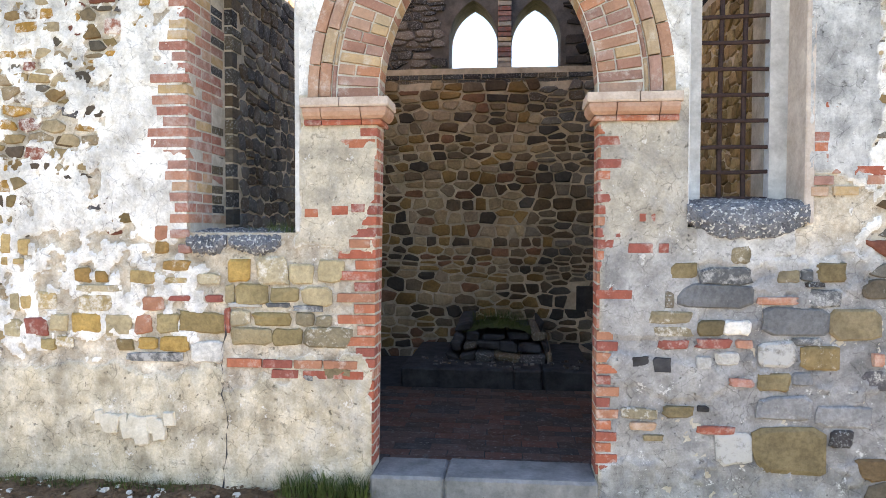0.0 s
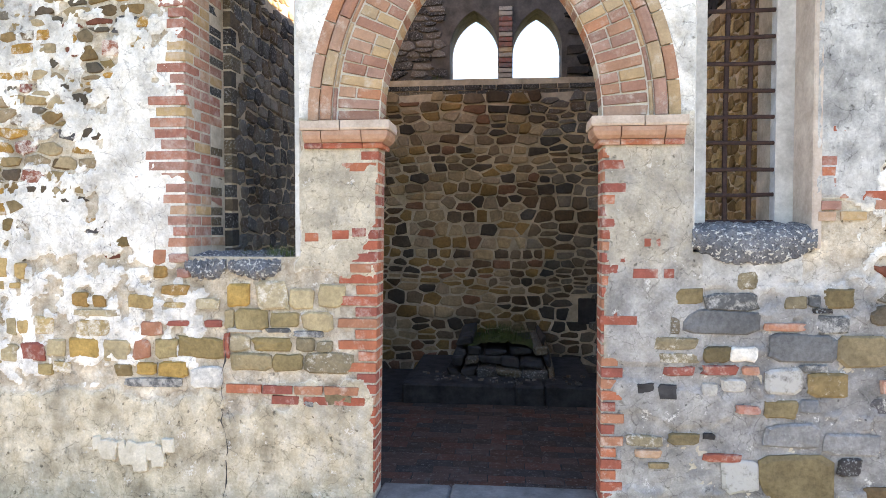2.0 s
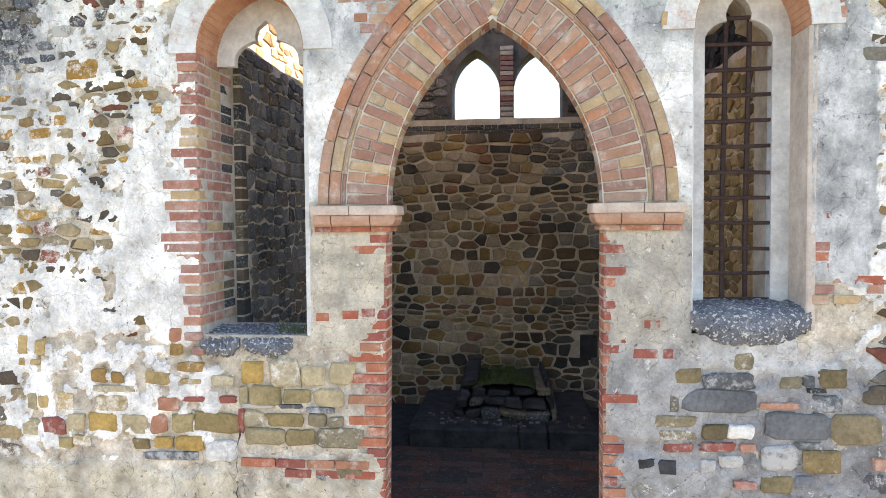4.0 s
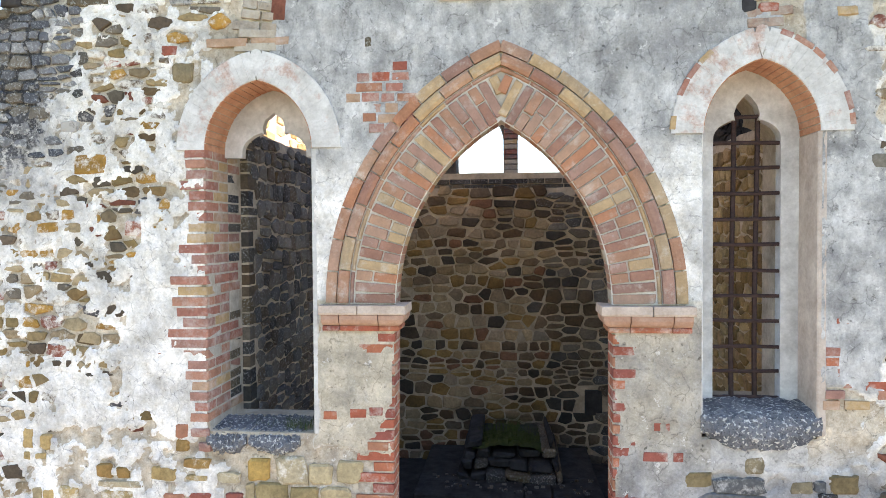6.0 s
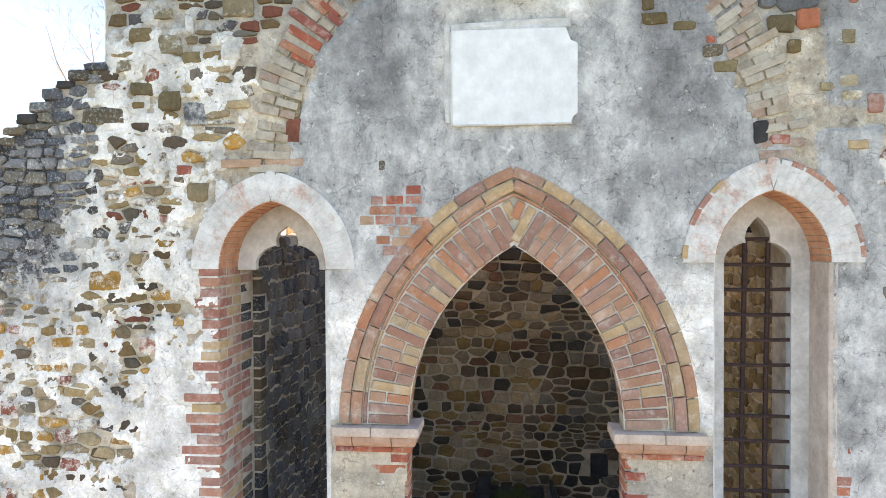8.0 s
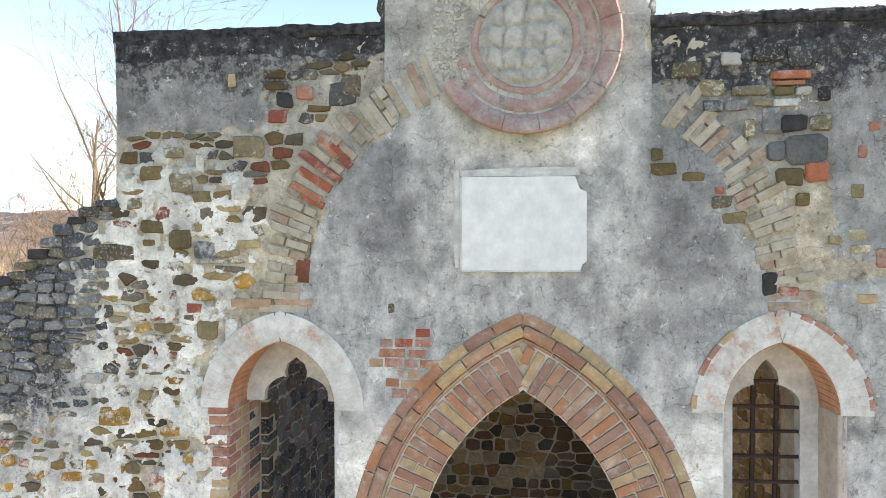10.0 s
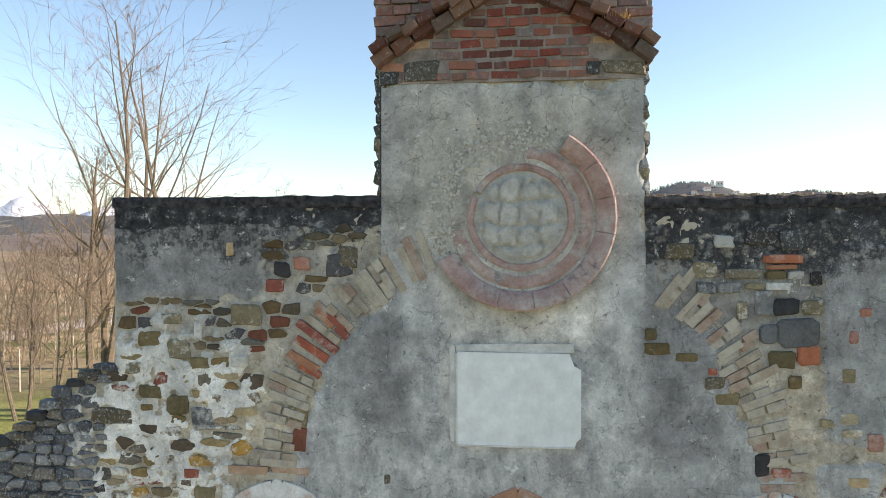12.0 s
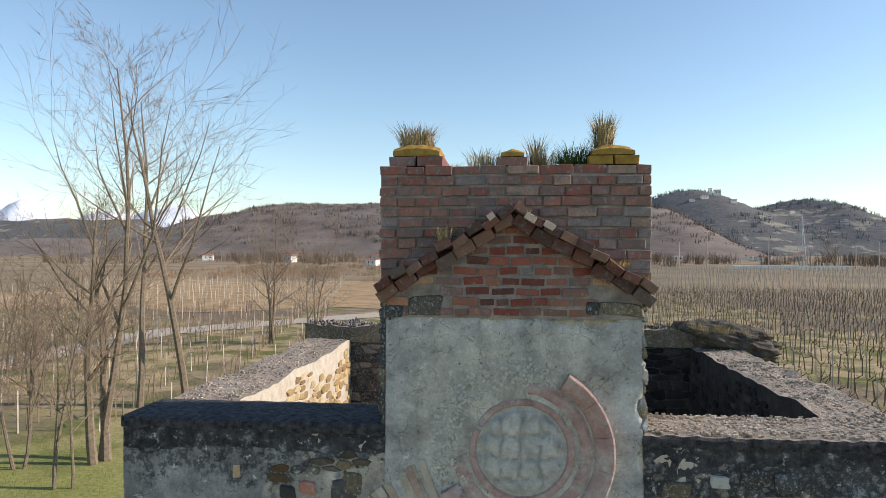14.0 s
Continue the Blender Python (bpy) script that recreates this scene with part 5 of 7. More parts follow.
# brick filling of the pediment
z, i = 6.80, 0
while z < 7.42:
    half = 0.86 if z < 6.93 else 0.86 * (1 - (z - 6.93) / 0.52)
    x = -0.04 - half + rb.uniform(0.0, 0.06)
    while x < -0.04 + half - 0.05:
        w = rb.uniform(0.09, 0.20)
        core = abs(x + 0.04 + w / 2) < 0.36
        mat = m_pedi if core and rb.random() < 0.85 or rb.random() < 0.45 else rb.choice((m_jamb, m_top, m_top))
        low = z < 6.94 and (-0.80 < x + w / 2 < -0.50 or x + w / 2 > 0.50)
        if not low:
            brick(gable, x + 0.007, min(x + w - 0.009, -0.04 + half), rb.uniform(-0.028, -0.014), 0.03, z + rb.uniform(0.002, 0.012), z + rb.uniform(0.050, 0.064), mat, rb.uniform(-5, 5))
        x += w
    z += 0.068
    i += 1
bm = bmesh.new()
vs = [[bm.verts.new((x, y, z)) for x, z in ((-0.91, 6.79), (0.80, 6.79), (0.80, 6.95), (-0.04, 7.46), (-0.91, 6.95))] for y in (0.034, -0.012)]
bm.faces.new(vs[1])
for i in range(5):
    bm.faces.new((vs[0][i], vs[0][(i + 1) % 5], vs[1][(i + 1) % 5], vs[1][i]))
bmesh.ops.recalc_face_normals(bm, faces=bm.faces)
part("pediment_bed", bm, m_gablemortar, gable)
for x, z, w, h in ((-0.63, 6.87, 0.24, 0.14), (-0.84, 6.83, 0.13, 0.09), (0.66, 6.86, 0.29, 0.09), (0.48, 6.86, 0.09, 0.09)):
    piece("stone", stone_mesh(rb.randrange(24), m_dark), gable, pose(x, -0.006, z, 0, rb.uniform(-3, 3), 0) @ Matrix.Diagonal((w, 0.024, h, 1)))
# raking tiles in two layers
for side in (-1, 1):
    L = math.hypot(0.90, 0.53)
    a = math.degrees(math.atan2(0.53, 0.90))
    for layer, (off, out, n, thick) in enumerate(((-0.022, -0.095, 7, 0.082), (0.048, -0.140, 9, 0.060))):
        for i in range(n):
            d = L * (i + 0.5) / n
            x, z = -0.04 + side * d * math.cos(radians(a)), 7.475 + off - d * math.sin(radians(a)) + rb.uniform(-0.014, 0.014)
            m = pose(x, (out + 0.05) / 2 + rb.uniform(-0.008, 0.008), z, rb.uniform(-7, 7), side * a + rb.uniform(-8, 8), rb.uniform(-6, 6)) @ Matrix.Diagonal((L / n * (0.98 if layer else 0.95), 0.05 - out, thick, 1))
            piece("tile", brick_mesh(rb.randrange(6), m_tile), gable, m)
for x, z, w in ((-0.185, 7.46, 0.05), (0.07, 7.45, 0.075), (0.19, 7.40, 0.075)):
    brick(gable, x - w / 2, x + w / 2, -0.15, -0.02, z - 0.02, z + 0.025, m_caplist, 32 if x > 0 else -35, "mortar_lump")
# stubs on top
for x0, x1, top, cap in ((-0.89, -0.51, 7.885, 0.085), (-0.156, 0.061, 7.875, 0.055), (0.452, 0.79, 7.88, 0.07)):
    n = max(1, round((x1 - x0) / 0.2))
    for i in range(n):
        brick(gable, x0 + (x1 - x0) * i / n + 0.003, x0 + (x1 - x0) * (i + 1) / n - 0.003, 0.03, 0.5, 7.812, top - 0.003, m_top if x0 < 0.3 else m_lichen)
    bm = bmesh.new()
    rings = []
    for i in range(9):
        u = i / 8
        x = x0 + 0.03 + (x1 - x0 - 0.06) * u
        h = cap * (math.sin(math.pi * (0.12 + 0.76 * u)) ** 0.5)
        rings.append([(x, 0.04, top), (x, 0.045, top + h * 0.6), (x, 0.10, top + h + rb.uniform(-0.006, 0.006)), (x, 0.4, top + h), (x, 0.48, top)])
    loft(bm, rings)
    bmesh.ops.recalc_face_normals(bm, faces=bm.faces)
    part("cap", bm, m_lichen, gable, "mortar cap with orange lichen")
# ragged edge of the tower
for sx in (-1, 1):
    for k in range(11):
        z = 6.10 + k * 0.078
        x = (-0.905 if sx < 0 else 0.795) + rb.uniform(-0.012, 0.006) * sx
        m = pose(x, 0.06, z, 0, rb.uniform(-20, 20), 0) @ Matrix.Diagonal((rb.uniform(0.05, 0.10), 0.06, rb.uniform(0.06, 0.12), 1))
        piece("edge_stone", stone_mesh(rb.randrange(24), m_dark if sx < 0 else m_grey), gable, m)


# ---- rubble of the front ----
archivolt_l, archivolt_r = pointed(WL, 0.575, 3.48, 3.50, 0.095), pointed(WR, 0.55, 3.52, 3.54, 0.12)
m_olive = stone_material("olive_sandstone", [(0.21, 0.165, 0.09), (0.25, 0.20, 0.12), (0.17, 0.135, 0.075)], lichen=0.1)
m_golden = stone_material("golden_sandstone", [(0.40, 0.27, 0.11), (0.48, 0.36, 0.20), (0.30, 0.19, 0.08), (0.44, 0.33, 0.19), (0.34, 0.12, 0.075), (0.36, 0.26, 0.13), (0.47, 0.30, 0.10)], wash=0.62)
rs = random.Random(21)
SPECIAL = [  # larger or telling stones of the upper left: x, z, width, height, material
    # the small dark piece at x -0.86 stands in for a shaded put-log hole
    (-2.80, 3.42, 0.27, 0.15, m_stone), (-1.47, 4.60, 0.13, 0.20, m_olive), (-1.46, 4.42, 0.11, 0.17, m_rub), (-0.86, 4.18, 0.05, 0.07, m_dark),
    (-2.50, 2.98, 0.13, 0.12, m_golden), (-1.18, 5.60, 0.20, 0.16, m_rub), (2.33, 3.35, 0.22, 0.10, m_rub),
]
# telling stones, stretch by stretch: x, z, width, height, kind
BESIDE_DOOR = [
    (-1.41, 1.35, 0.21, 0.19, "o"), (-1.64, 1.35, 0.15, 0.16, "g"), (-1.21, 1.33, 0.16, 0.13, "o"), (-1.01, 1.35, 0.17, 0.15, "o"), (-1.7, 1.19, 0.06, 0.12, "o"), (-1.55, 1.19, 0.21, 0.13, "o"),
    (-1.33, 1.19, 0.19, 0.1, "o"), (-1.11, 1.18, 0.2, 0.12, "o"), (-1.6, 1.12, 0.23, 0.03, "b"), (-1.37, 1.12, 0.17, 0.03, "b"), (-1.17, 1.1, 0.2, 0.04, "b"), (-1.63, 1.03, 0.14, 0.11, "o"),
    (-1.41, 1.03, 0.26, 0.09, "o"), (-1.19, 1.03, 0.13, 0.09, "l"), (-1.06, 1.02, 0.11, 0.07, "l"), (-1.55, 0.91, 0.27, 0.11, "o"), (-1.31, 0.91, 0.2, 0.11, "o"), (-1.04, 0.91, 0.33, 0.13, "l"),
    (-0.97, 0.66, 0.19, 0.11, "l"), (-1.14, 0.63, 0.13, 0.07, "b"), (-1.09, 0.53, 0.12, 0.11, "l"), (-1.72, 1.01, 0.04, 0.16, "r"),
]
UNDER_WINDOW = [
    (-3.3, 1.52, 0.08, 0.15, "g"), (-3.17, 1.5, 0.08, 0.11, "g"), (-3.31, 1.4, 0.05, 0.06, "g"), (-3.21, 1.4, 0.07, 0.04, "g"), (-2.17, 1.6, 0.09, 0.1, "r"), (-2.05, 1.59, 0.14, 0.06, "j"),
    (-2.17, 1.5, 0.09, 0.08, "g"), (-2.01, 1.49, 0.09, 0.06, "j"), (-2.07, 1.38, 0.19, 0.07, "g"), (-2.31, 1.3, 0.18, 0.09, "g"), (-2.07, 1.28, 0.16, 0.04, "g"), (-1.85, 1.29, 0.16, 0.07, "o"),
    (-2.74, 1.31, 0.11, 0.1, "g"), (-2.61, 1.3, 0.09, 0.08, "g"), (-2.63, 1.22, 0.32, 0.05, "o"), (-2.65, 1.12, 0.25, 0.11, "g"), (-2.05, 1.16, 0.16, 0.04, "r"), (-1.81, 1.16, 0.12, 0.05, "r"),
    (-2.24, 1.12, 0.15, 0.1, "r"), (-3.24, 1.12, 0.07, 0.12, "o"), (-3.16, 1.12, 0.08, 0.09, "g"), (-3.01, 1.13, 0.13, 0.12, "g"),
]
OVER_PLINTH = [
    (-3.26, 0.94, 0.12, 0.12, "o"), (-3.09, 0.95, 0.16, 0.12, "r"), (-2.92, 0.98, 0.13, 0.12, "o"), (-2.72, 0.98, 0.23, 0.14, "g"), (-2.49, 0.97, 0.19, 0.14, "o"), (-2.31, 0.98, 0.12, 0.13, "r"),
    (-2.14, 0.99, 0.16, 0.13, "o"), (-1.9, 1, 0.32, 0.14, "o"), (-2.44, 0.84, 0.12, 0.08, "l"), (-2.28, 0.85, 0.13, 0.08, "g"), (-2.09, 0.85, 0.2, 0.11, "g"), (-3, 0.83, 0.11, 0.08, "o"),
    (-2.88, 0.85, 0.13, 0.07, "g"), (-2.23, 0.76, 0.41, 0.06, "b"), (-1.86, 0.8, 0.23, 0.14, "w"),
]
RIGHT_OF_DOOR = [
    (1.56, 1.47, 0.13, 0.11, "l"), (1.22, 1.37, 0.16, 0.1, "l"), (1.47, 1.34, 0.31, 0.11, "b"), (1.14, 1.19, 0.06, 0.11, "d"), (1.41, 1.21, 0.44, 0.15, "b"), (1.14, 1.08, 0.26, 0.08, "l"),
    (1.17, 0.99, 0.24, 0.06, "l"), (1.39, 1.02, 0.16, 0.1, "l"), (1.55, 1.02, 0.17, 0.09, "w"), (1.17, 0.91, 0.18, 0.06, "r"), (1.41, 0.92, 0.21, 0.06, "r"), (1.59, 0.92, 0.1, 0.05, "j"),
    (0.97, 0.8, 0.11, 0.07, "s"), (1.1, 0.78, 0.12, 0.09, "s"), (1.35, 0.8, 0.09, 0.08, "w"), (1.49, 0.83, 0.14, 0.08, "w"), (1.58, 0.68, 0.14, 0.05, "j"), (0.96, 0.47, 0.21, 0.07, "l"),
    (1.2, 0.49, 0.18, 0.07, "l"), (1.35, 0.51, 0.07, 0.04, "s"), (0.99, 0.39, 0.16, 0.05, "j"), (1.43, 0.38, 0.21, 0.05, "r"), (1.05, 0.32, 0.12, 0.04, "l"), (1.54, 0.27, 0.22, 0.21, "b"),
]
RIGHT_CORNER = [
    (1.84, 1.34, 0.13, 0.08, "l"), (1.95, 1.35, 0.07, 0.07, "b"), (2.09, 1.37, 0.17, 0.12, "l"), (2, 1.29, 0.12, 0.03, "d"), (1.78, 1.19, 0.24, 0.05, "j"), (2.05, 1.21, 0.2, 0.11, "b"),
    (1.88, 1.06, 0.39, 0.17, "b"), (2.24, 1.05, 0.31, 0.18, "l"), (1.96, 0.94, 0.17, 0.05, "b"), (1.78, 0.86, 0.22, 0.16, "b"), (2.04, 0.84, 0.23, 0.15, "l"), (1.77, 0.69, 0.19, 0.11, "l"),
    (1.93, 0.71, 0.12, 0.08, "b"), (1.83, 0.53, 0.31, 0.15, "b"), (2.18, 0.49, 0.32, 0.13, "b"), (1.87, 0.26, 0.42, 0.29, "l"), (2.17, 0.35, 0.13, 0.1, "d"), (2.37, 0.84, 0.07, 0.08, "j"),
]
GABLE_RIGHT = [
    (1.52, 5.78, 0.19, 0.11, "d"), (1.7, 5.76, 0.14, 0.12, "d"), (1.29, 5.75, 0.12, 0.08, "b"), (1.65, 5.64, 0.24, 0.06, "r"), (1.64, 5.59, 0.19, 0.03, "r"), (1.17, 5.57, 0.16, 0.1, "l"),
    (1.41, 5.55, 0.23, 0.06, "d"), (1.6, 5.54, 0.12, 0.05, "l"), (1.72, 5.54, 0.09, 0.05, "b"), (1.84, 5.52, 0.07, 0.09, "d"), (1.18, 5.46, 0.11, 0.07, "b"), (1.32, 5.46, 0.14, 0.07, "b"),
    (1.48, 5.47, 0.11, 0.04, "l"), (1.62, 5.47, 0.15, 0.05, "w"), (1.66, 5.34, 0.16, 0.1, "s"), (1.82, 5.34, 0.13, 0.09, "l"), (1.53, 5.36, 0.11, 0.16, "b"), (1.4, 5.32, 0.06, 0.11, "l"),
    (1.74, 5.18, 0.25, 0.18, "b"), (1.56, 5.17, 0.1, 0.12, "b"), (1.64, 5.01, 0.16, 0.11, "l"), (1.8, 5.04, 0.13, 0.13, "r"),
]
GABLE_FOOT = [
    (1.72, 4.87, 0.08, 0.08, "l"), (0.84, 5.16, 0.08, 0.08, "l"), (0.88, 5.07, 0.16, 0.08, "l"), (1.06, 5.02, 0.15, 0.06, "l"), (1.22, 4.93, 0.06, 0.05, "r"), (1.23, 4.86, 0.13, 0.08, "d"),
    (1.31, 4.76, 0.15, 0.08, "l"), (1.52, 4.35, 0.09, 0.15, "s"), (1.64, 4.3, 0.12, 0.06, "r"), (2.13, 5.31, 0.07, 0.06, "j"), (2.06, 5.16, 0.06, 0.08, "j"), (2.03, 4.92, 0.08, 0.09, "o"),
    (2.03, 4.65, 0.11, 0.07, "o"), (2.05, 4.56, 0.13, 0.06, "o"), (1.91, 4.62, 0.08, 0.05, "o"), (2.19, 4.51, 0.1, 0.11, "j"), (2.09, 4.26, 0.12, 0.06, "j"), (1.02, 5.69, 0.17, 0.1, "d"),
]
GABLE_LEFT = [
    # the near-black piece at x -1.58 stands in for a shaded hole
    (-2.36, 5.23, 0.14, 0.07, "l"), (-2.52, 5.09, 0.16, 0.1, "l"), (-1.83, 5.26, 0.22, 0.15, "l"), (-1.58, 5.57, 0.11, 0.1, "s"), (-1.63, 5.46, 0.12, 0.09, "r"), (-1.44, 5.61, 0.11, 0.09, "j"),
    (-1.94, 5.71, 0.06, 0.1, "j"), (-1.13, 5.65, 0.13, 0.15, "d"), (-2.17, 5.15, 0.05, 0.12, "w"), (-2.31, 5.02, 0.16, 0.13, "l"), (-2.64, 4.89, 0.12, 0.08, "l"), (-2.52, 4.73, 0.16, 0.09, "l"),
    (-2.78, 4.55, 0.32, 0.11, "d"), (-2.16, 4.93, 0.14, 0.08, "l"), (-1.88, 4.94, 0.12, 0.09, "w"), (-2.32, 4.64, 0.16, 0.13, "l"), (-2.14, 4.55, 0.16, 0.15, "b"), (-2.22, 4.17, 0.12, 0.07, "r"),
    (-2.13, 4.02, 0.14, 0.13, "l"), (-2.95, 3.68, 0.12, 0.08, "b"),
]
PLACED = BESIDE_DOOR + UNDER_WINDOW + OVER_PLINTH + RIGHT_OF_DOOR + RIGHT_CORNER + GABLE_RIGHT + GABLE_FOOT + GABLE_LEFT
m_limed = stone_material("limed_stone", [(0.56, 0.54, 0.50), (0.62, 0.60, 0.56)], wash=0.3)
m_brown = stone_material("olive_brown_stone", [(0.20, 0.155, 0.085), (0.24, 0.19, 0.115), (0.16, 0.125, 0.07), (0.22, 0.16, 0.08), (0.26, 0.215, 0.14)], wash=0.10)
m_slate = stone_material("grey_rubble_stone", [(0.15, 0.154, 0.16), (0.20, 0.20, 0.203), (0.115, 0.12, 0.125), (0.185, 0.18, 0.165)], wash=0.50, wash_col=(0.48, 0.475, 0.46))
m_buff = stone_material("buff_sandstone", [(0.33, 0.255, 0.13), (0.40, 0.325, 0.20), (0.29, 0.215, 0.10), (0.37, 0.30, 0.18), (0.43, 0.36, 0.24)], wash=0.14)
m_ochre = stone_material("ochre_sandstone", [(0.42, 0.27, 0.09), (0.47, 0.33, 0.15), (0.33, 0.20, 0.075), (0.40, 0.29, 0.14)], wash=0.2)
KIND = {"o": m_buff, "g": m_ochre, "l": m_brown, "b": m_slate, "d": m_dark, "r": m_red, "j": m_jamb, "w": m_limed, "s": m_nearblack}
BUILT = [(-3.3, -0.62, 0.5, 1.58), (0.72, 2.32, -0.1, 1.95), (0.8, 2.4, 4.22, 5.9)]      # stretches laid stone by stone
rk = random.Random(52)


def block_outline(x, z, w, h, rnd):
    """A roughly squared stone with worn corners."""
    c = [(-0.5, -0.5), (0.5, -0.5), (0.5, 0.5), (-0.5, 0.5)]
    ring = []
    for k in range(4):
        (ax, az), (bx, bz) = c[k], c[(k + 1) % 4]
        f0, f1 = rnd.uniform(0.05, 0.20), rnd.uniform(0.80, 0.95)
        for f in ((f0, f1) if rnd.random() < 0.6 else (f0, 0.5, f1)):
            ring.append((ax + (bx - ax) * f + rnd.uniform(-0.05, 0.05), az + (bz - az) * f + rnd.uniform(-0.06, 0.06)))
    lean = rnd.uniform(-0.05, 0.05)
    return np.array([(x + w * (u + lean * v), z + h * (v + lean * u)) for u, v in ring])


def free_for_stone(x, z, ring):
    px, pz = np.append(ring[:, 0], x), np.append(ring[:, 1], z)
    w, h = np.ptp(ring, 0) * 0.8
    if not inside(OUTLINE, px, pz).all():
        return False
    for poly in (door_hole, left_hole, right_hole, archivolt_l, archivolt_r, pointed(0, 1.17, -0.1, 2.30, 0.66)):
        sel = inside(poly, px, pz)
        if poly is not door_hole and len(poly) and poly[0][1] < 0:
            sel = sel & (pz > 2.30)
        if sel.any():
            return False
    r = np.hypot(px, pz - 4.15)
    if ((r > 1.49) & (r < 1.80) & (pz > 4.15)).any():
        return False
    if x < 0 and abs(x - (WL - 0.47)) < 0.12 + w / 2 and 1.62 < z < 3.5:
        return False
    if abs(abs(x) - 0.80) < 0.13 and z < 2.4 and x < 0:
        return False
    if 0 < x < 0.80 and z < 2.4:
        return False
    if -1.74 < x < -0.9 and 0.62 < z < 0.78:
        return False
    if 1.22 < x < 1.97 and 1.5 < z < 1.85 or -2.0 < x < -1.33 and 1.42 < z < 1.62:
        return False
    if any(a < x < b and c < z < d for a, b, c, d in BUILT):
        return False
    if any(abs(x - a) < (w + c) / 2 and abs(z - b) < (h + d) / 2 for a, b, c, d, _ in SPECIAL + PLACED):
        return False
    if any(abs(x - a) < (w + c) / 2 and abs(z - b) < h / 2 + 0.03 for a, b, c, _ in SINGLE):
        return False
    return float(solid_plaster(px, pz).mean()) < 0.35


ZONES = [  # x0, x1, z0, z1, course heights, widths, gap, depth, material
    (-4.6, -2.85, 3.45, 4.9, 0.055, 0.115, 0.08, 0.20, 0.020, 0.018, "dark"),
    (-4.6, -2.85, 1.52, 3.45, 0.055, 0.125, 0.07, 0.21, 0.022, 0.015, "stone"),
    (-2.85, -0.6, 1.52, 5.0, 0.055, 0.125, 0.07, 0.21, 0.022, 0.015, "stone"),
    (-4.6, -1.75, 0.50, 1.52, 0.075, 0.15, 0.09, 0.28, 0.020, 0.020, "golden"),
    (1.75, 3.0, -0.15, 1.95, 0.08, 0.24, 0.12, 0.42, 0.016, 0.032, "grey"),
    (2.02, 3.0, 1.95, 4.5, 0.06, 0.13, 0.08, 0.24, 0.024, 0.015, "stone"),
    (-2.8, -0.85, 5.0, 5.85, 0.05, 0.115, 0.06, 0.20, 0.016, 0.028, "upper"),
    (0.8, 2.0, 4.25, 5.85, 0.05, 0.135, 0.07, 0.26, 0.016, 0.028, "upper"),
    (1.75, 3.0, 4.2, 4.6, 0.08, 0.14, 0.10, 0.26, 0.030, 0.016, "stone"),
]
ZMAT = {"dark": (m_blue, m_blue, m_dark), "stone": (m_stone, m_stone, m_rub), "golden": (m_golden, m_golden, m_golden, m_stone), "grey": (m_grey, m_grey, m_rub), "upper": (m_rub, m_dark, m_rub)}
m_rub_j = stone_material("bare_rubble_joined", [(0.20, 0.075, 0.05), (0.15, 0.10, 0.055), (0.21, 0.16, 0.10), (0.085, 0.07, 0.055), (0.12, 0.10, 0.075), (0.17, 0.155, 0.13), (0.10, 0.095, 0.10)], wash=0.06, joined=True)
m_blue_j = stone_material("blue_grey_joined", [(0.13, 0.135, 0.15), (0.19, 0.19, 0.20), (0.09, 0.095, 0.11), (0.17, 0.15, 0.125), (0.23, 0.23, 0.235)], lichen=0.3, wash=0.1, joined=True)
single_stones, rest = 0, []
for x0, x1, z0, z1, h0, h1, w0, w1, gap, depth, kind in ZONES:
    for x, z, ring in courses(rs, x0, x1, z0, z1, h0, h1, w0, w1, gap):
        if not (x0 < x < x1 and z0 < z < z1) or not free_for_stone(x, z, ring):
            continue
        if single_stones < 110 and (z < 1.6 or (-2.9 < x < -1.7 and z < 4.2) or x > 0.8 and z > 4.4):
            single_stone(front, x, z, ring, 0.014, depth * rs.uniform(0.6, 1.35), rs, rs.choice(ZMAT[kind]))
            single_stones += 1
        else:
            rest.append((kind, x, z, ring))
for kinds, mat, lab in ((("stone", "golden"), m_stone_j, "small rubble stones showing through limewash"), (("upper", "grey"), m_rub_j, "bare dark rubble stones"), (("dark",), m_blue_j, "blue-grey weathered rubble stones")):
    lay_rubble("stones", [p[1:] for p in rest if p[0] in kinds], lambda p: p + (0, 0.014, 0), mat, front, 0.020, rs, lab)

for x, z, w, h, mat in SPECIAL:
    m = pose(x, 0.012, z, 0, rs.uniform(-4, 4), 0) @ Matrix.Diagonal((w, 0.022 if mat is not m_nearblack else 0.0205, h, 1))
    piece("stone", stone_mesh(rs.randrange(24), mat), front, m)

SLOPE = OUTLINE[8:-1]
for (ax, az), (bx, bz) in zip(SLOPE, SLOPE[1:]):          # blackened stones capping the broken slope
    run = math.hypot(bx - ax, bz - az)
    for k in range(max(1, round(run / 0.12))):
        t = (k + 0.5) / max(1, round(run / 0.12))
        single_stone(front, ax + (bx - ax) * t, az + (bz - az) * t - 0.015, block_outline(ax + (bx - ax) * t, az + (bz - az) * t - 0.015, rk.uniform(0.11, 0.17), rk.uniform(0.05, 0.09), rk), 0.014, rk.uniform(0.03, 0.06), rk, rk.choice((m_nearblack, m_dark, m_nearblack, m_blue)))
for x, z, w, h, kind in PLACED:
    single_stone(front, x, z, block_outline(x, z, w, h, rk), 0.014, (0.026 if kind != "s" else 0.0215) * rk.uniform(0.92, 1.2), rk, KIND[kind])

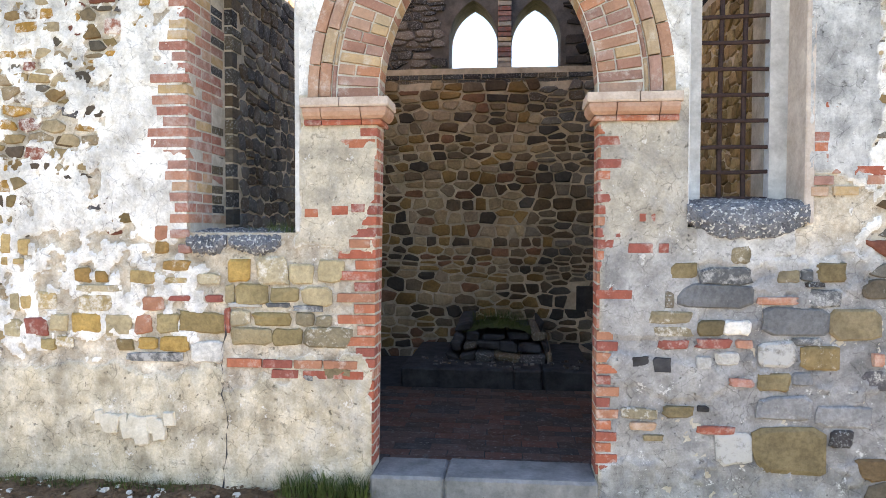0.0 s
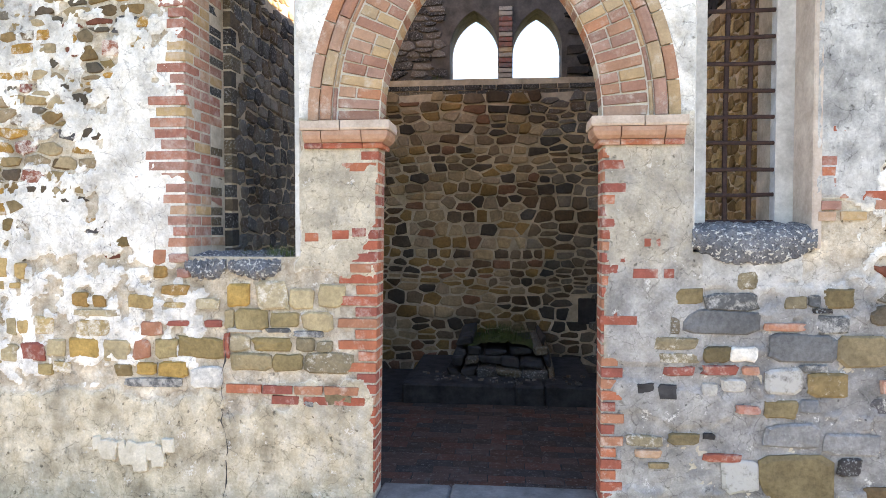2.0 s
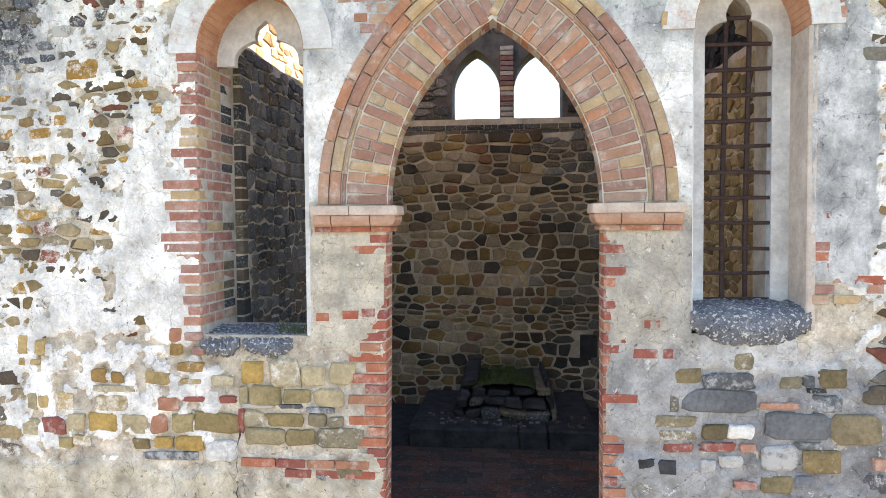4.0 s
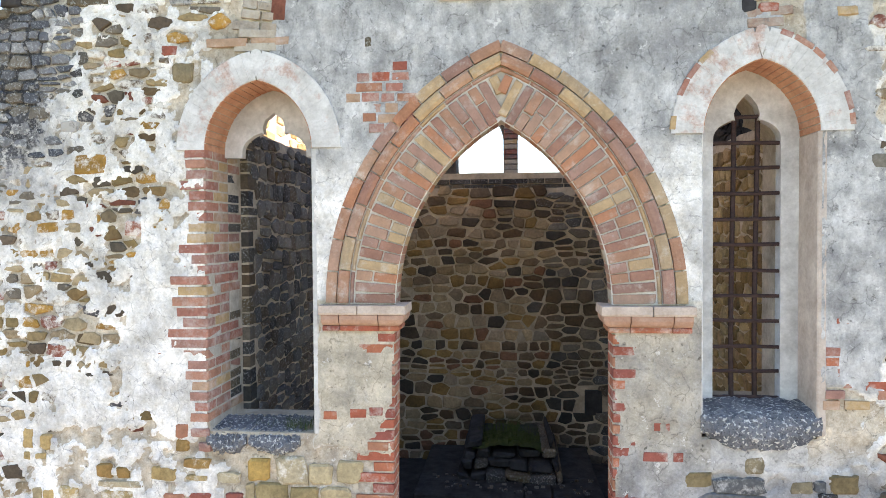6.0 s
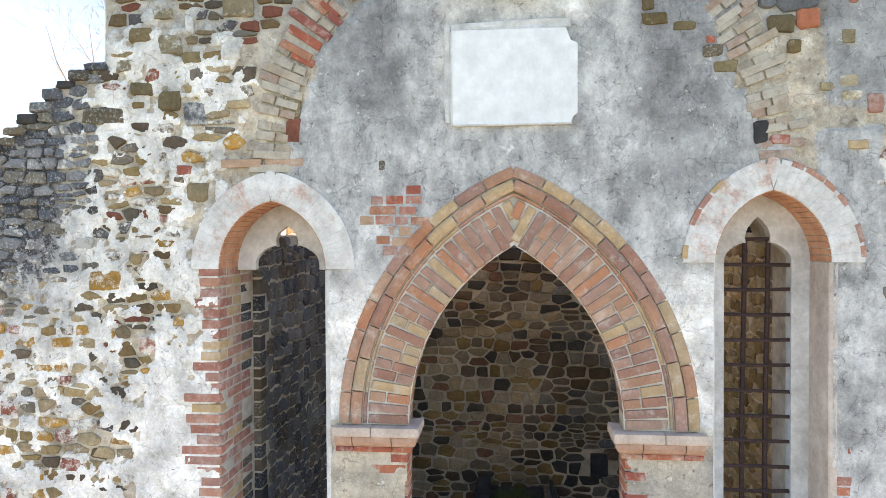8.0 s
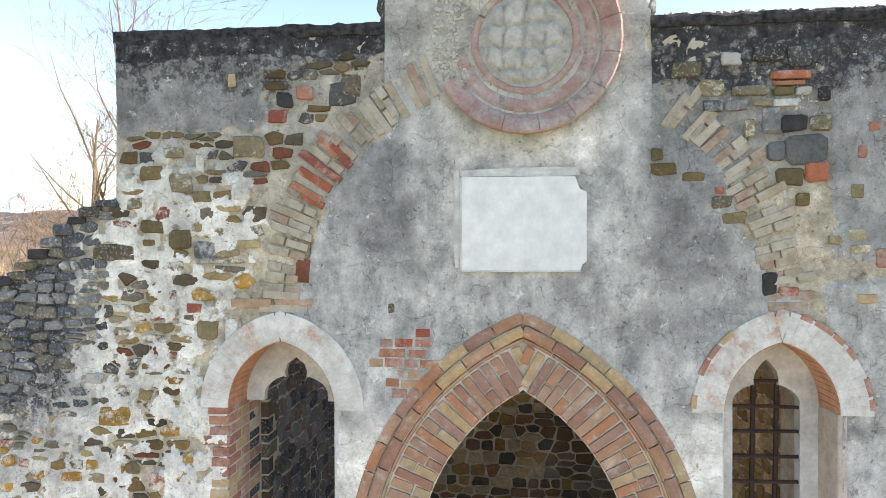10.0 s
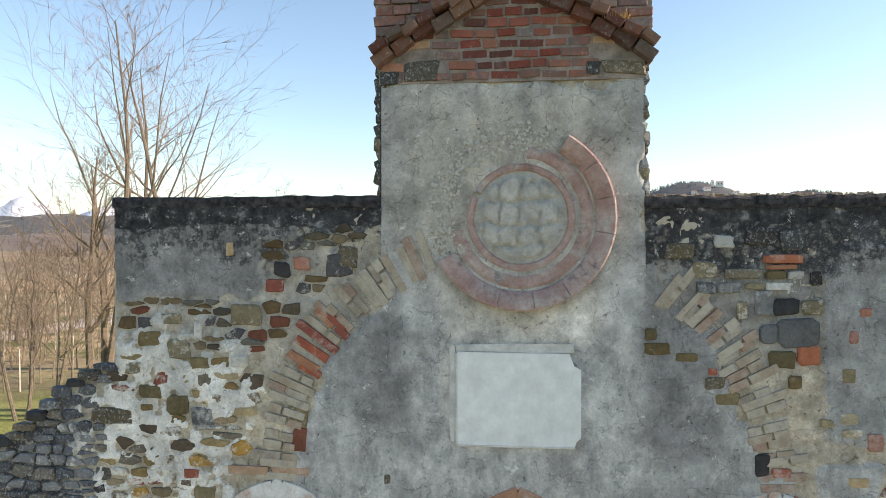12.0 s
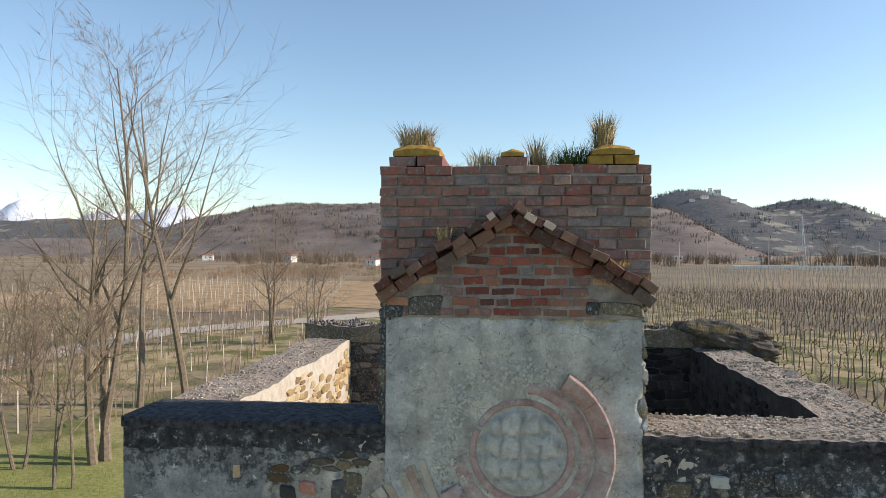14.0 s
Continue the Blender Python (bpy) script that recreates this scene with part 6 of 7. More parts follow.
# ---- rubble of the nave ----
m_darkmass = plain("collapsed_masonry", (0.05, 0.045, 0.04), (0.20, 0.17, 0.13), 9, bump=1.0, dist=0.05)
m_pebbletop = stone_material("wall_top_gravel", [(0.38, 0.30, 0.22), (0.48, 0.40, 0.31), (0.28, 0.22, 0.165), (0.54, 0.47, 0.38)], joined=True)
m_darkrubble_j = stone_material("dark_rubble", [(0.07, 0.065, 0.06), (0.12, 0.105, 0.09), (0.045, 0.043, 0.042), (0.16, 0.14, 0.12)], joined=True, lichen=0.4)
# near-black palette with the shade put into the colour
m_shade_rubble_j = stone_material("shaded_rubble", [(0.025, 0.023, 0.022), (0.045, 0.04, 0.036), (0.018, 0.018, 0.018), (0.06, 0.052, 0.045)], joined=True)
rn = random.Random(31)
count = 0
rest = []
for x, z, ring in courses(rn, -1.92, 1.94, -0.06, 3.50, 0.095, 0.20, 0.11, 0.29, 0.026, 0.20):
    if not (-1.9 < x < 1.93 and z < 3.5) or (0.97 < x < 1.25 and 0.55 < z < 0.93):
        continue
    # stones turn darker and greyer towards the right
    if count < 300 and abs(x) < 1.15:
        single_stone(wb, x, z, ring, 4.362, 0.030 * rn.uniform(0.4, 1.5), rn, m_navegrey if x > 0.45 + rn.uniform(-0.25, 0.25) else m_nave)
        count += 1
    else:
        rest.append((x, z, ring))
lay_rubble("stones", [p for p in rest if p[0] < 0.5], lambda p: p + (0, 4.362, 0), m_nave_j, wb, 0.030, rn, "brown weathered rubble")
lay_rubble("stones", [p for p in rest if p[0] >= 0.5], lambda p: p + (0, 4.362, 0), m_navegrey_j, wb, 0.030, rn, "dark grey rubble")
z = 1.55
while z < 3.66:   # corner stones beside the open window
    h = rn.uniform(0.06, 0.14)
    brick(wl, -2.02, -1.922, 0.577, rn.uniform(0.66, 0.80), z + 0.006, z + h - 0.006, rn.choice((m_navegrey, m_dark)), 0, "stone")
    z += h
for z in (3.535, 3.61, 3.68):
    x = -1.9
    while x < 1.9:
        w = rn.uniform(0.14, 0.34)
        brick(wb, x, x + w - 0.012, 4.37 + (z - 3.5) * 0.3, 4.7, z - 0.032, z + 0.032, m_dark, 0, "ledge_stone")
        x += w
# upper end wall: stones darkened for shade, near-black towards the right
up = [p for p in courses(rn, -2.3, 2.36, 3.74, 5.95, 0.07, 0.16, 0.10, 0.32, 0.018) if not (p[2][:, 0].max() > -0.70 and p[2][:, 0].min() < 0.83 and p[1] < 4.95)]
lay_rubble("upper_stones", [p for p in up if p[0] > 0.9], lambda p: p + (0, 4.782, 0), m_shade_rubble_j, wb, 0.026, rn, "rubble in near-black shade colours")
lay_rubble("upper_stones", [p for p in up if p[0] <= 0.9], lambda p: p + (0, 4.782, 0), m_darkrubble_j, wb, 0.026, rn, "weathered rubble darkened for shade")
z = 3.73
while z < 4.72:
    brick(wb, -0.025, 0.155, 4.72, 5.0, z + 0.003, z + 0.062, rn.choice((m_jamb, m_top, m_pale)), 0, "mullion_brick")
    z += 0.068
# side walls
low = [p for p in courses(rn, 0.6, 4.36, -0.05, 3.70, 0.08, 0.16, 0.08, 0.22, 0.020) if p[2][:, 0].min() > 0.62 and p[0] < 4.3 and p[1] < 3.68]
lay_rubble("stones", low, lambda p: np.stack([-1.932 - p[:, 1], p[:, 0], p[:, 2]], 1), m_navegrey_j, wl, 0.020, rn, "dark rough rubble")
low = [p for p in courses(rn, 0.6, 4.36, -0.05, 3.70, 0.08, 0.16, 0.08, 0.22, 0.020) if p[2][:, 0].min() > 0.62 and p[0] < 4.3 and p[1] < 3.68]
lay_rubble("stones", low, lambda p: np.stack([1.952 + p[:, 1], p[:, 0], p[:, 2]], 1), m_warm_j, wr, 0.020, rn, "ochre rubble")
# same stones twice: bright on the sunlit left, shade-dark on the right
hi = [p for p in courses(rn, 0.6, 4.75, 3.76, 5.8, 0.06, 0.15, 0.09, 0.28, 0.022) if p[2][:, 0].min() > 0.62 and p[0] < 4.68 and p[1] < 5.78 + 0.1 * math.sin(p[0] * 3) and rn.random() < 0.78]
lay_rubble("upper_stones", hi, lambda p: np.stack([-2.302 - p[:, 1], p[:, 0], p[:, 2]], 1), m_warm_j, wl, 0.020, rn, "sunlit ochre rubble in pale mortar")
lay_rubble("upper_stones", hi, lambda p: np.stack([2.362 + p[:, 1], p[:, 0], p[:, 2]], 1), m_shade_rubble_j, wr, 0.020, rn, "rubble in near-black shade colours")
# loose stones on the wall tops
for wall, fx0, fx1, fy0, fy1, zt, n, top, sd in ((wl, -2.9, -2.34, 0.6, 5.2, 5.97, 260, 0.05, 3), (wr, 2.4, 2.95, 0.6, 5.2, 5.95, 260, 0.06, 5), (wb, -2.9, 3.2, 4.76, 5.36, 6.16, 240, 0.09, 7), (front, 0.84, 2.95, 0.02, 0.56, 6.05, 160, 0.0, 1)):
    tops = [(rn.uniform(fx0, fx1), rn.uniform(fy0, fy1), rn.uniform(0.008, 0.026), rn.uniform(0.008, 0.024)) for _ in range(n * 6)]
    lay_joined("loose_stones", tops, lambda p, zt=zt, top=top, sd=sd: np.stack([p[:, 0], p[:, 2], zt + top * 2 * (fbm(p[:, 0], p[:, 2], 3.0, sd) - 0.5) + top * 0.6 * (fbm(p[:, 0], p[:, 2], 11.0, sd + 3) - 0.5) - p[:, 1]], 1), m_pebbletop if wall is not wb else m_darkrubble_j, wall, 0.007 if wall is not wb else 0.03, rn, "loose rubble on the broken wall top")
# a dark slab takes the place of the shade in a small niche
bm = bmesh.new()
box(bm, 1.0, 1.22, 4.33, 4.40, 0.57, 0.90, 0.01)
part("niche_shade", bm, m_nearblack, wb, "near-black slab standing in for a shaded niche")

# ---- altar and floor ----
plat = thing("altar_platform", "dark stone step in front of the ruined altar", "platform")
x = -1.0
for w in (1.2, 0.30, 0.53):
    bm = bmesh.new()
    box(bm, x + 0.004, x + w - 0.004, 2.66, 3.25, FLOOR - 0.02, 0.16, 0.02, 0.012, rn)
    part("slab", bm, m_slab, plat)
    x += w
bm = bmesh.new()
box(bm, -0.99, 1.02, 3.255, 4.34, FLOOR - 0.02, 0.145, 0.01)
part("bed", bm, m_nearblack, plat)
altar = thing("altar", "ruined stone altar stump overgrown with moss", "altar", at=(0, 0, 0))
for k in range(4):
    x = -0.56 + 0.03 * k
    while x < 0.58 - 0.03 * k:
        w = min(rn.uniform(0.13, 0.30), 0.62 - 0.03 * k - x)
        if w > 0.05 and not (k == 3 and -0.34 < x < 0.28):
            z0 = 0.162 + k * 0.10
            box_ = bmesh.new()
            box(box_, x + 0.006, x + w - 0.006, 2.98 + 0.09 * k + rn.uniform(0, 0.12), 4.33, z0, z0 + rn.uniform(0.075, 0.105), 0.022, 0.03, rn)
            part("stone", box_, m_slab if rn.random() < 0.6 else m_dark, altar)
        x += w
bm = bmesh.new()
nn = 16
vv = [[bm.verts.new((-0.40 + 0.82 * i / nn, 3.24 + 1.08 * j / nn, 0.43 + 0.12 * math.sin(math.pi * i / nn) * math.sin(math.pi * min(1, j / nn + 0.25)) + rn.uniform(-0.012, 0.018))) for j in range(nn + 1)] for i in range(nn + 1)]
for i in range(nn):
    for j in range(nn):
        bm.faces.new((vv[i][j], vv[i + 1][j], vv[i + 1][j + 1], vv[i][j + 1]))
part("moss", bm, m_moss, altar, "green moss on the altar top")

lay_joined("altar_rubble", [(rn.uniform(-0.85, 0.95), rn.uniform(2.74, 3.2), rn.uniform(0.015, 0.06), rn.uniform(0.012, 0.045)) for _ in range(70)], lambda p: np.stack([p[:, 0], p[:, 2], 0.163 - p[:, 1]], 1), m_navegrey_j, plat, 0.014, rn, "stone chips fallen on the step")
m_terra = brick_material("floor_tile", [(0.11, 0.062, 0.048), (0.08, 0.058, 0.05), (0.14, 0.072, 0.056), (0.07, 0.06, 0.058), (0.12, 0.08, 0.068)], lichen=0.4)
floor = bpy.data.objects["floor"]
y = 0.30
row = 0
while y < 2.64:
    x = -1.15 - (0.14 if row % 2 else 0)
    while x < 1.15:
        brick(floor, x + 0.003, x + 0.277, y + 0.003, y + 0.137, FLOOR - 0.03, FLOOR + rn.uniform(-0.002, 0.004), m_terra, 0, "tile")
        x += 0.28
    y += 0.14
    row += 1
step = thing("threshold", "grey worn stone threshold of the doorway", "threshold", kind="structure")
for x0, x1 in ((-0.735, -0.26), (-0.255, 0.70)):
    bm = bmesh.new()
    box(bm, x0, x1, -0.10, 0.27, -0.3, 0.05, 0.018, 0.006, rn)
    part("stone", bm, m_step, step)
# crack at the joint of two plinths
bm = bmesh.new()
prev = None
for i in range(26):
    z = -0.18 + i * 0.05
    x = -1.735 + 0.02 * math.sin(z * 7) + rn.uniform(-0.014, 0.014)
    w = rn.choice((0.001, 0.002, 0.004, 0.008)) * rn.uniform(0.6, 1.2)
    cur = [bm.verts.new((x - w, -0.022, z)), bm.verts.new((x + w, -0.022, z))]
    if prev:
        bm.faces.new((prev[0], prev[1], cur[1], cur[0]))
    prev = cur
part("crack", bm, m_nearblack, front, "dark crack between two plinths")
# old ornament in the plinth
m_caplist2 = plain("worn_plaster", (0.50, 0.445, 0.345), (0.70, 0.65, 0.55), 10, bump=0.6)
for k in range(9):
    x = -2.62 + k * 0.062 + rn.uniform(-0.01, 0.01)
    h = (0.10, 0.15, 0.12, 0.19, 0.16, 0.20, 0.13, 0.16, 0.10)[k]
    m = pose(x, -0.026 - 0.004 * (k % 3), 0.39 - h / 2 + rn.uniform(-0.04, 0.02), 0, rn.uniform(-14, 14), 0) @ Matrix.Diagonal((rn.uniform(0.06, 0.11), 0.014, h, 1))
    piece("plaster_lump", stone_mesh(k, m_caplist2), front, m)

# collapsed corner of the end wall
bm = bmesh.new()
bmesh.ops.create_icosphere(bm, subdivisions=4, radius=1.0)
for v in bm.verts:
    q = v.co.copy()
    n = noise.noise(q * 1.7) * 0.22 + noise.noise(q * 5.0) * 0.17 + noise.noise(q * 13.0) * 0.12
    q *= 1 + n
    v.co = Vector((2.88 + 0.62 * q.x, 4.75 + 0.42 * q.y - 0.2 * q.x, 6.06 + 0.24 * q.z - 0.10 * q.x))
part("collapsed_corner", bm, m_darkmass, wb, "dark lump of collapsed masonry")


# ---- plants close by ----
def blades(name, spots, material, parent=None, label="", category="", kind="stuff", seed=1, wide=1.0):
    """Grass blades: spots are (x, y, z, radius, height, count, lean)."""
    r = random.Random(seed)
    vs, fs = [], []
    for x, y, z, rad, high, n, lean in spots:
        for _ in range(n):
            a, d = r.uniform(0, 6.283), rad * math.sqrt(r.random())
            bx, by = x + d * math.cos(a), y + d * math.sin(a)
            h = high * r.uniform(0.45, 1.1)
            t = a + r.uniform(-0.8, 0.8)
            l = h * r.uniform(0.1, lean)
            w = max(0.0012, h * 0.014) * wide
            ox, oy = -math.sin(t) * w, math.cos(t) * w
            mx, my, mz = bx + math.cos(t) * l * 0.35, by + math.sin(t) * l * 0.35, z + h * 0.6
            tx, ty, tz = bx + math.cos(t) * l, by + math.sin(t) * l, z + h
            k = len(vs)
            vs += [(bx - ox, by - oy, z - 0.01), (bx + ox, by + oy, z - 0.01), (mx + ox * 0.8, my + oy * 0.8, mz), (mx - ox * 0.8, my - oy * 0.8, mz), (tx, ty, tz)]
            fs += [(k, k + 1, k + 2, k + 3), (k + 3, k + 2, k + 4)]
    me = bpy.data.meshes.new(name)
    me.from_pydata(vs, [], fs)
    me.materials.append(material)
    ob = new(name, me)
    if parent is not None:
        ob.parent = parent
    return tagged(ob, label, category, kind=kind)


blades("grass_tuft", [(-0.74, 0.2, 7.95, 0.09, 0.17, 420, 1.0), (-0.66, 0.2, 7.96, 0.07, 0.15, 260, 0.9)], m_straw, None, "dry grass tuft on a brick stub", "grass", seed=2)
blades("grass_tuft", [(-0.24, 0.2, 7.80, 0.11, 0.15, 330, 1.0), (0.12, 0.22, 7.80, 0.05, 0.24, 120, 0.5), (0.17, 0.2, 7.80, 0.08, 0.15, 200, 0.9), (-0.45, 0.2, 7.80, 0.08, 0.06, 80, 1.0)], m_straw, None, "dry grass tufts on the wall top", "grass", seed=3)
blades("grass_tuft", [(0.38, 0.22, 7.80, 0.10, 0.19, 330, 1.0), (0.31, 0.2, 7.80, 0.08, 0.12, 200, 1.0)], m_green, None, "dark green grass tuft on the wall top", "grass", seed=4)
blades("grass_tuft", [(0.575, 0.2, 7.94, 0.055, 0.24, 330, 0.5), (0.57, 0.2, 7.94, 0.08, 0.12, 150, 0.9)], m_straw, None, "upright dry grass on a lichened stub", "grass", seed=5)
blades("grass_tuft", [(-0.49, -0.06, 7.30, 0.05, 0.12, 120, 1.1)], m_straw, None, "dry grass growing on the pediment tiles", "grass", seed=6)
blades("grass_tuft", [(0.62, -0.06, 7.15, 0.10, 0.04, 150, 1.1), (0.75, -0.06, 7.06, 0.08, 0.04, 100, 1.1)], m_lichen, None, "yellow moss on the pediment tiles", "moss", seed=7)
blades("weeds", [(-1.30 + 0.06 * i, -0.09, -0.115, 0.06, 0.13 + 0.03 * (i % 3), 90, 0.9) for i in range(10)] + [(-0.05 + 0.04 * i, -0.17, GROUND, 0.06, 0.11, 30, 0.9) for i in range(3)] + [(1.35, -0.08, GROUND, 0.08, 0.09, 40, 0.9)]
       + [(-3.4 + 0.09 * i, -0.06, -0.11, 0.06, 0.055 + 0.02 * (i % 3), 26 + 20 * (i % 4), 1.0) for i in range(18)] + [(-3.6, -0.10, -0.11, 0.10, 0.12, 70, 0.9)], m_green, None, "green weeds along the foot of the wall", "weeds", seed=8)
blades("sill_weeds", [(-1.42, 0.12, 1.60, 0.06, 0.09, 90, 0.9), (-1.33, 0.1, 1.60, 0.04, 0.08, 50, 0.9), (-1.62, 0.2, 1.60, 0.12, 0.05, 60, 0.9)], m_green, None, "moss and weeds on the broken sill", "weeds", seed=9)
blades("altar_grass", [(0.03, 3.6, 0.50, 0.34, 0.15, 520, 0.8)], m_green, None, "green grass growing on the altar stump", "grass", seed=10)
blades("ledge_weeds", [(-0.85, 4.6, 3.72, 0.06, 0.12, 60, 0.8), (-0.62, 4.55, 3.72, 0.05, 0.07, 30, 0.8)], m_green, None, "weeds on the ledge of the end wall", "weeds", seed=12)
rg = random.Random(14)
blades("wall_top_grass", [(rg.uniform(1.6, 2.6), rg.uniform(4.8, 5.3), 6.16, 0.10, rg.uniform(0.06, 0.16), 60, 1.0) for _ in range(14)] + [(rg.uniform(2.35, 3.0), rg.uniform(4.4, 4.7), rg.uniform(6.16, 6.24), 0.10, rg.uniform(0.07, 0.14), 90, 1.0) for _ in range(12)] + [(-2.45, 4.9, 6.15, 0.07, 0.12, 60, 0.9)], m_straw, None, "dry yellow grass on the broken wall top", "grass", seed=11)


def litter():
    r = random.Random(3)
    vs, fs = [], []
    for _ in range(1500):
        x, y = r.uniform(-4.4, -0.75), -0.03 - abs(r.gauss(0, 0.16))
        if r.random() < 0.25:
            x = r.uniform(-0.7, 3.0)
        s, a, t = r.uniform(0.008, 0.028), r.uniform(0, 6.28), r.uniform(-0.6, 0.6)
        z = -0.098 + y * 0.15 + r.uniform(0.0, 0.014) if x < -0.74 else GROUND + r.uniform(0.004, 0.03)
        c, d = math.cos(a) * s, math.sin(a) * s
        k = len(vs)
        vs += [(x - c, y - d, z), (x + d * 0.6, y - c * 0.6, z + t * s), (x + c, y + d, z + 0.3 * s), (x - d * 0.6, y + c * 0.6, z - t * s * 0.3 + 0.004)]
        fs.append((k, k + 1, k + 2, k + 3))
    me = bpy.data.meshes.new("leaf_litter")
    me.from_pydata(vs, [], fs)
    me.materials.append(m_leaf)
    tagged(new("leaf_litter", me), "brown leaf litter along the wall foot", "leaf litter", kind="stuff")


litter()
bm = bmesh.new()
vv = []
for i in range(75):
    x = -4.6 + 3.86 * i / 74
    e = 0.012 * math.sin(x * 9.0) + 0.010 * math.sin(x * 23.0)
    vv.append([bm.verts.new((x, y, z + e * (1 if k < 2 else 0.3))) for k, (y, z) in enumerate(((-0.002, -0.10), (-0.12, -0.118), (-0.28, -0.14), (-0.52, GROUND - 0.02)))])
for a, b in zip(vv, vv[1:]):
    for j in range(3):
        bm.faces.new((a[j + 1], b[j + 1], b[j], a[j]))
tagged(part("soil_bank", bm, m_leaf, smooth=True), "dark leafy soil banked against the wall foot", "soil", kind="structure")
rl = random.Random(6)
lay_joined("bank_pebbles", [(rl.uniform(-4.2, -1.6), rl.uniform(-0.30, -0.05), rl.uniform(0.015, 0.05), rl.uniform(0.012, 0.04)) for _ in range(60)], lambda p: np.stack([p[:, 0], p[:, 2], -0.098 + p[:, 2] * 0.15 - p[:, 1]], 1), m_joint, bpy.data.objects["soil_bank"], 0.012, rl, "pale gravel on the soil bank")
bm = bmesh.new()
vv = []
for i in range(41):
    x = -9 + 16 * i / 40
    row = []
    for y in (-9, -6, -4, -2.5, -1.5, -0.8, -0.42 + 0.12 * math.sin(x * 3.1) + 0.05 * math.sin(x * 9)):
        row.append(bm.verts.new((x, y, GROUND + 0.018 + 0.01 * math.sin(x * 5 + y * 7))))
    vv.append(row)
for a, b in zip(vv, vv[1:]):
    for j in range(6):
        bm.faces.new((a[j], b[j], b[j + 1], a[j + 1]))
tagged(part("forecourt", bm, m_dirt, smooth=True), "pale gravel forecourt before the chapel", "gravel", kind="structure")
bm = bmesh.new()
vv = []
for i in range(61):
    t = i / 60
    x, y = np.interp(t, [0, 0.25, 0.6, 1.0], [-33.5, -32.6, -31.3, -14]), np.interp(t, [0, 0.25, 0.6, 1.0], [24, 38, 52, 72])
    w = 2.1 + 0.3 * math.sin(i * 1.7)
    vv.append([bm.verts.new((x + 0.9 * w, y - 0.6 * w, GROUND + 0.07)), bm.verts.new((x - 0.9 * w, y + 0.6 * w, GROUND + 0.07))])
for a, b in zip(vv, vv[1:]):
    bm.faces.new((a[0], b[0], b[1], a[1]))
tagged(part("dirt_track", bm, m_dirt), "pale dirt track across the meadow", "track", kind="structure")


bm = bmesh.new()
vv = []
for i in range(31):
    x = -85 + 80 * i / 30
    y0, y1 = 74 + 4 * math.sin(x * 0.21) + 0.10 * (x + 45), 150 + 6 * math.sin(x * 0.13)
    vv.append([bm.verts.new((x, y0 + (y1 - y0) * k / 6, GROUND + 0.055)) for k in range(7)])
for a, b in zip(vv, vv[1:]):
    for j in range(6):
        bm.faces.new((a[j], b[j], b[j + 1], a[j + 1]))
tagged(part("dry_field", bm, plain("dry_orange_grass", (0.22, 0.14, 0.07), (0.46, 0.32, 0.17), 0.25, bump=0.4)), "dry orange grass of an old vineyard plot", "field", kind="structure")


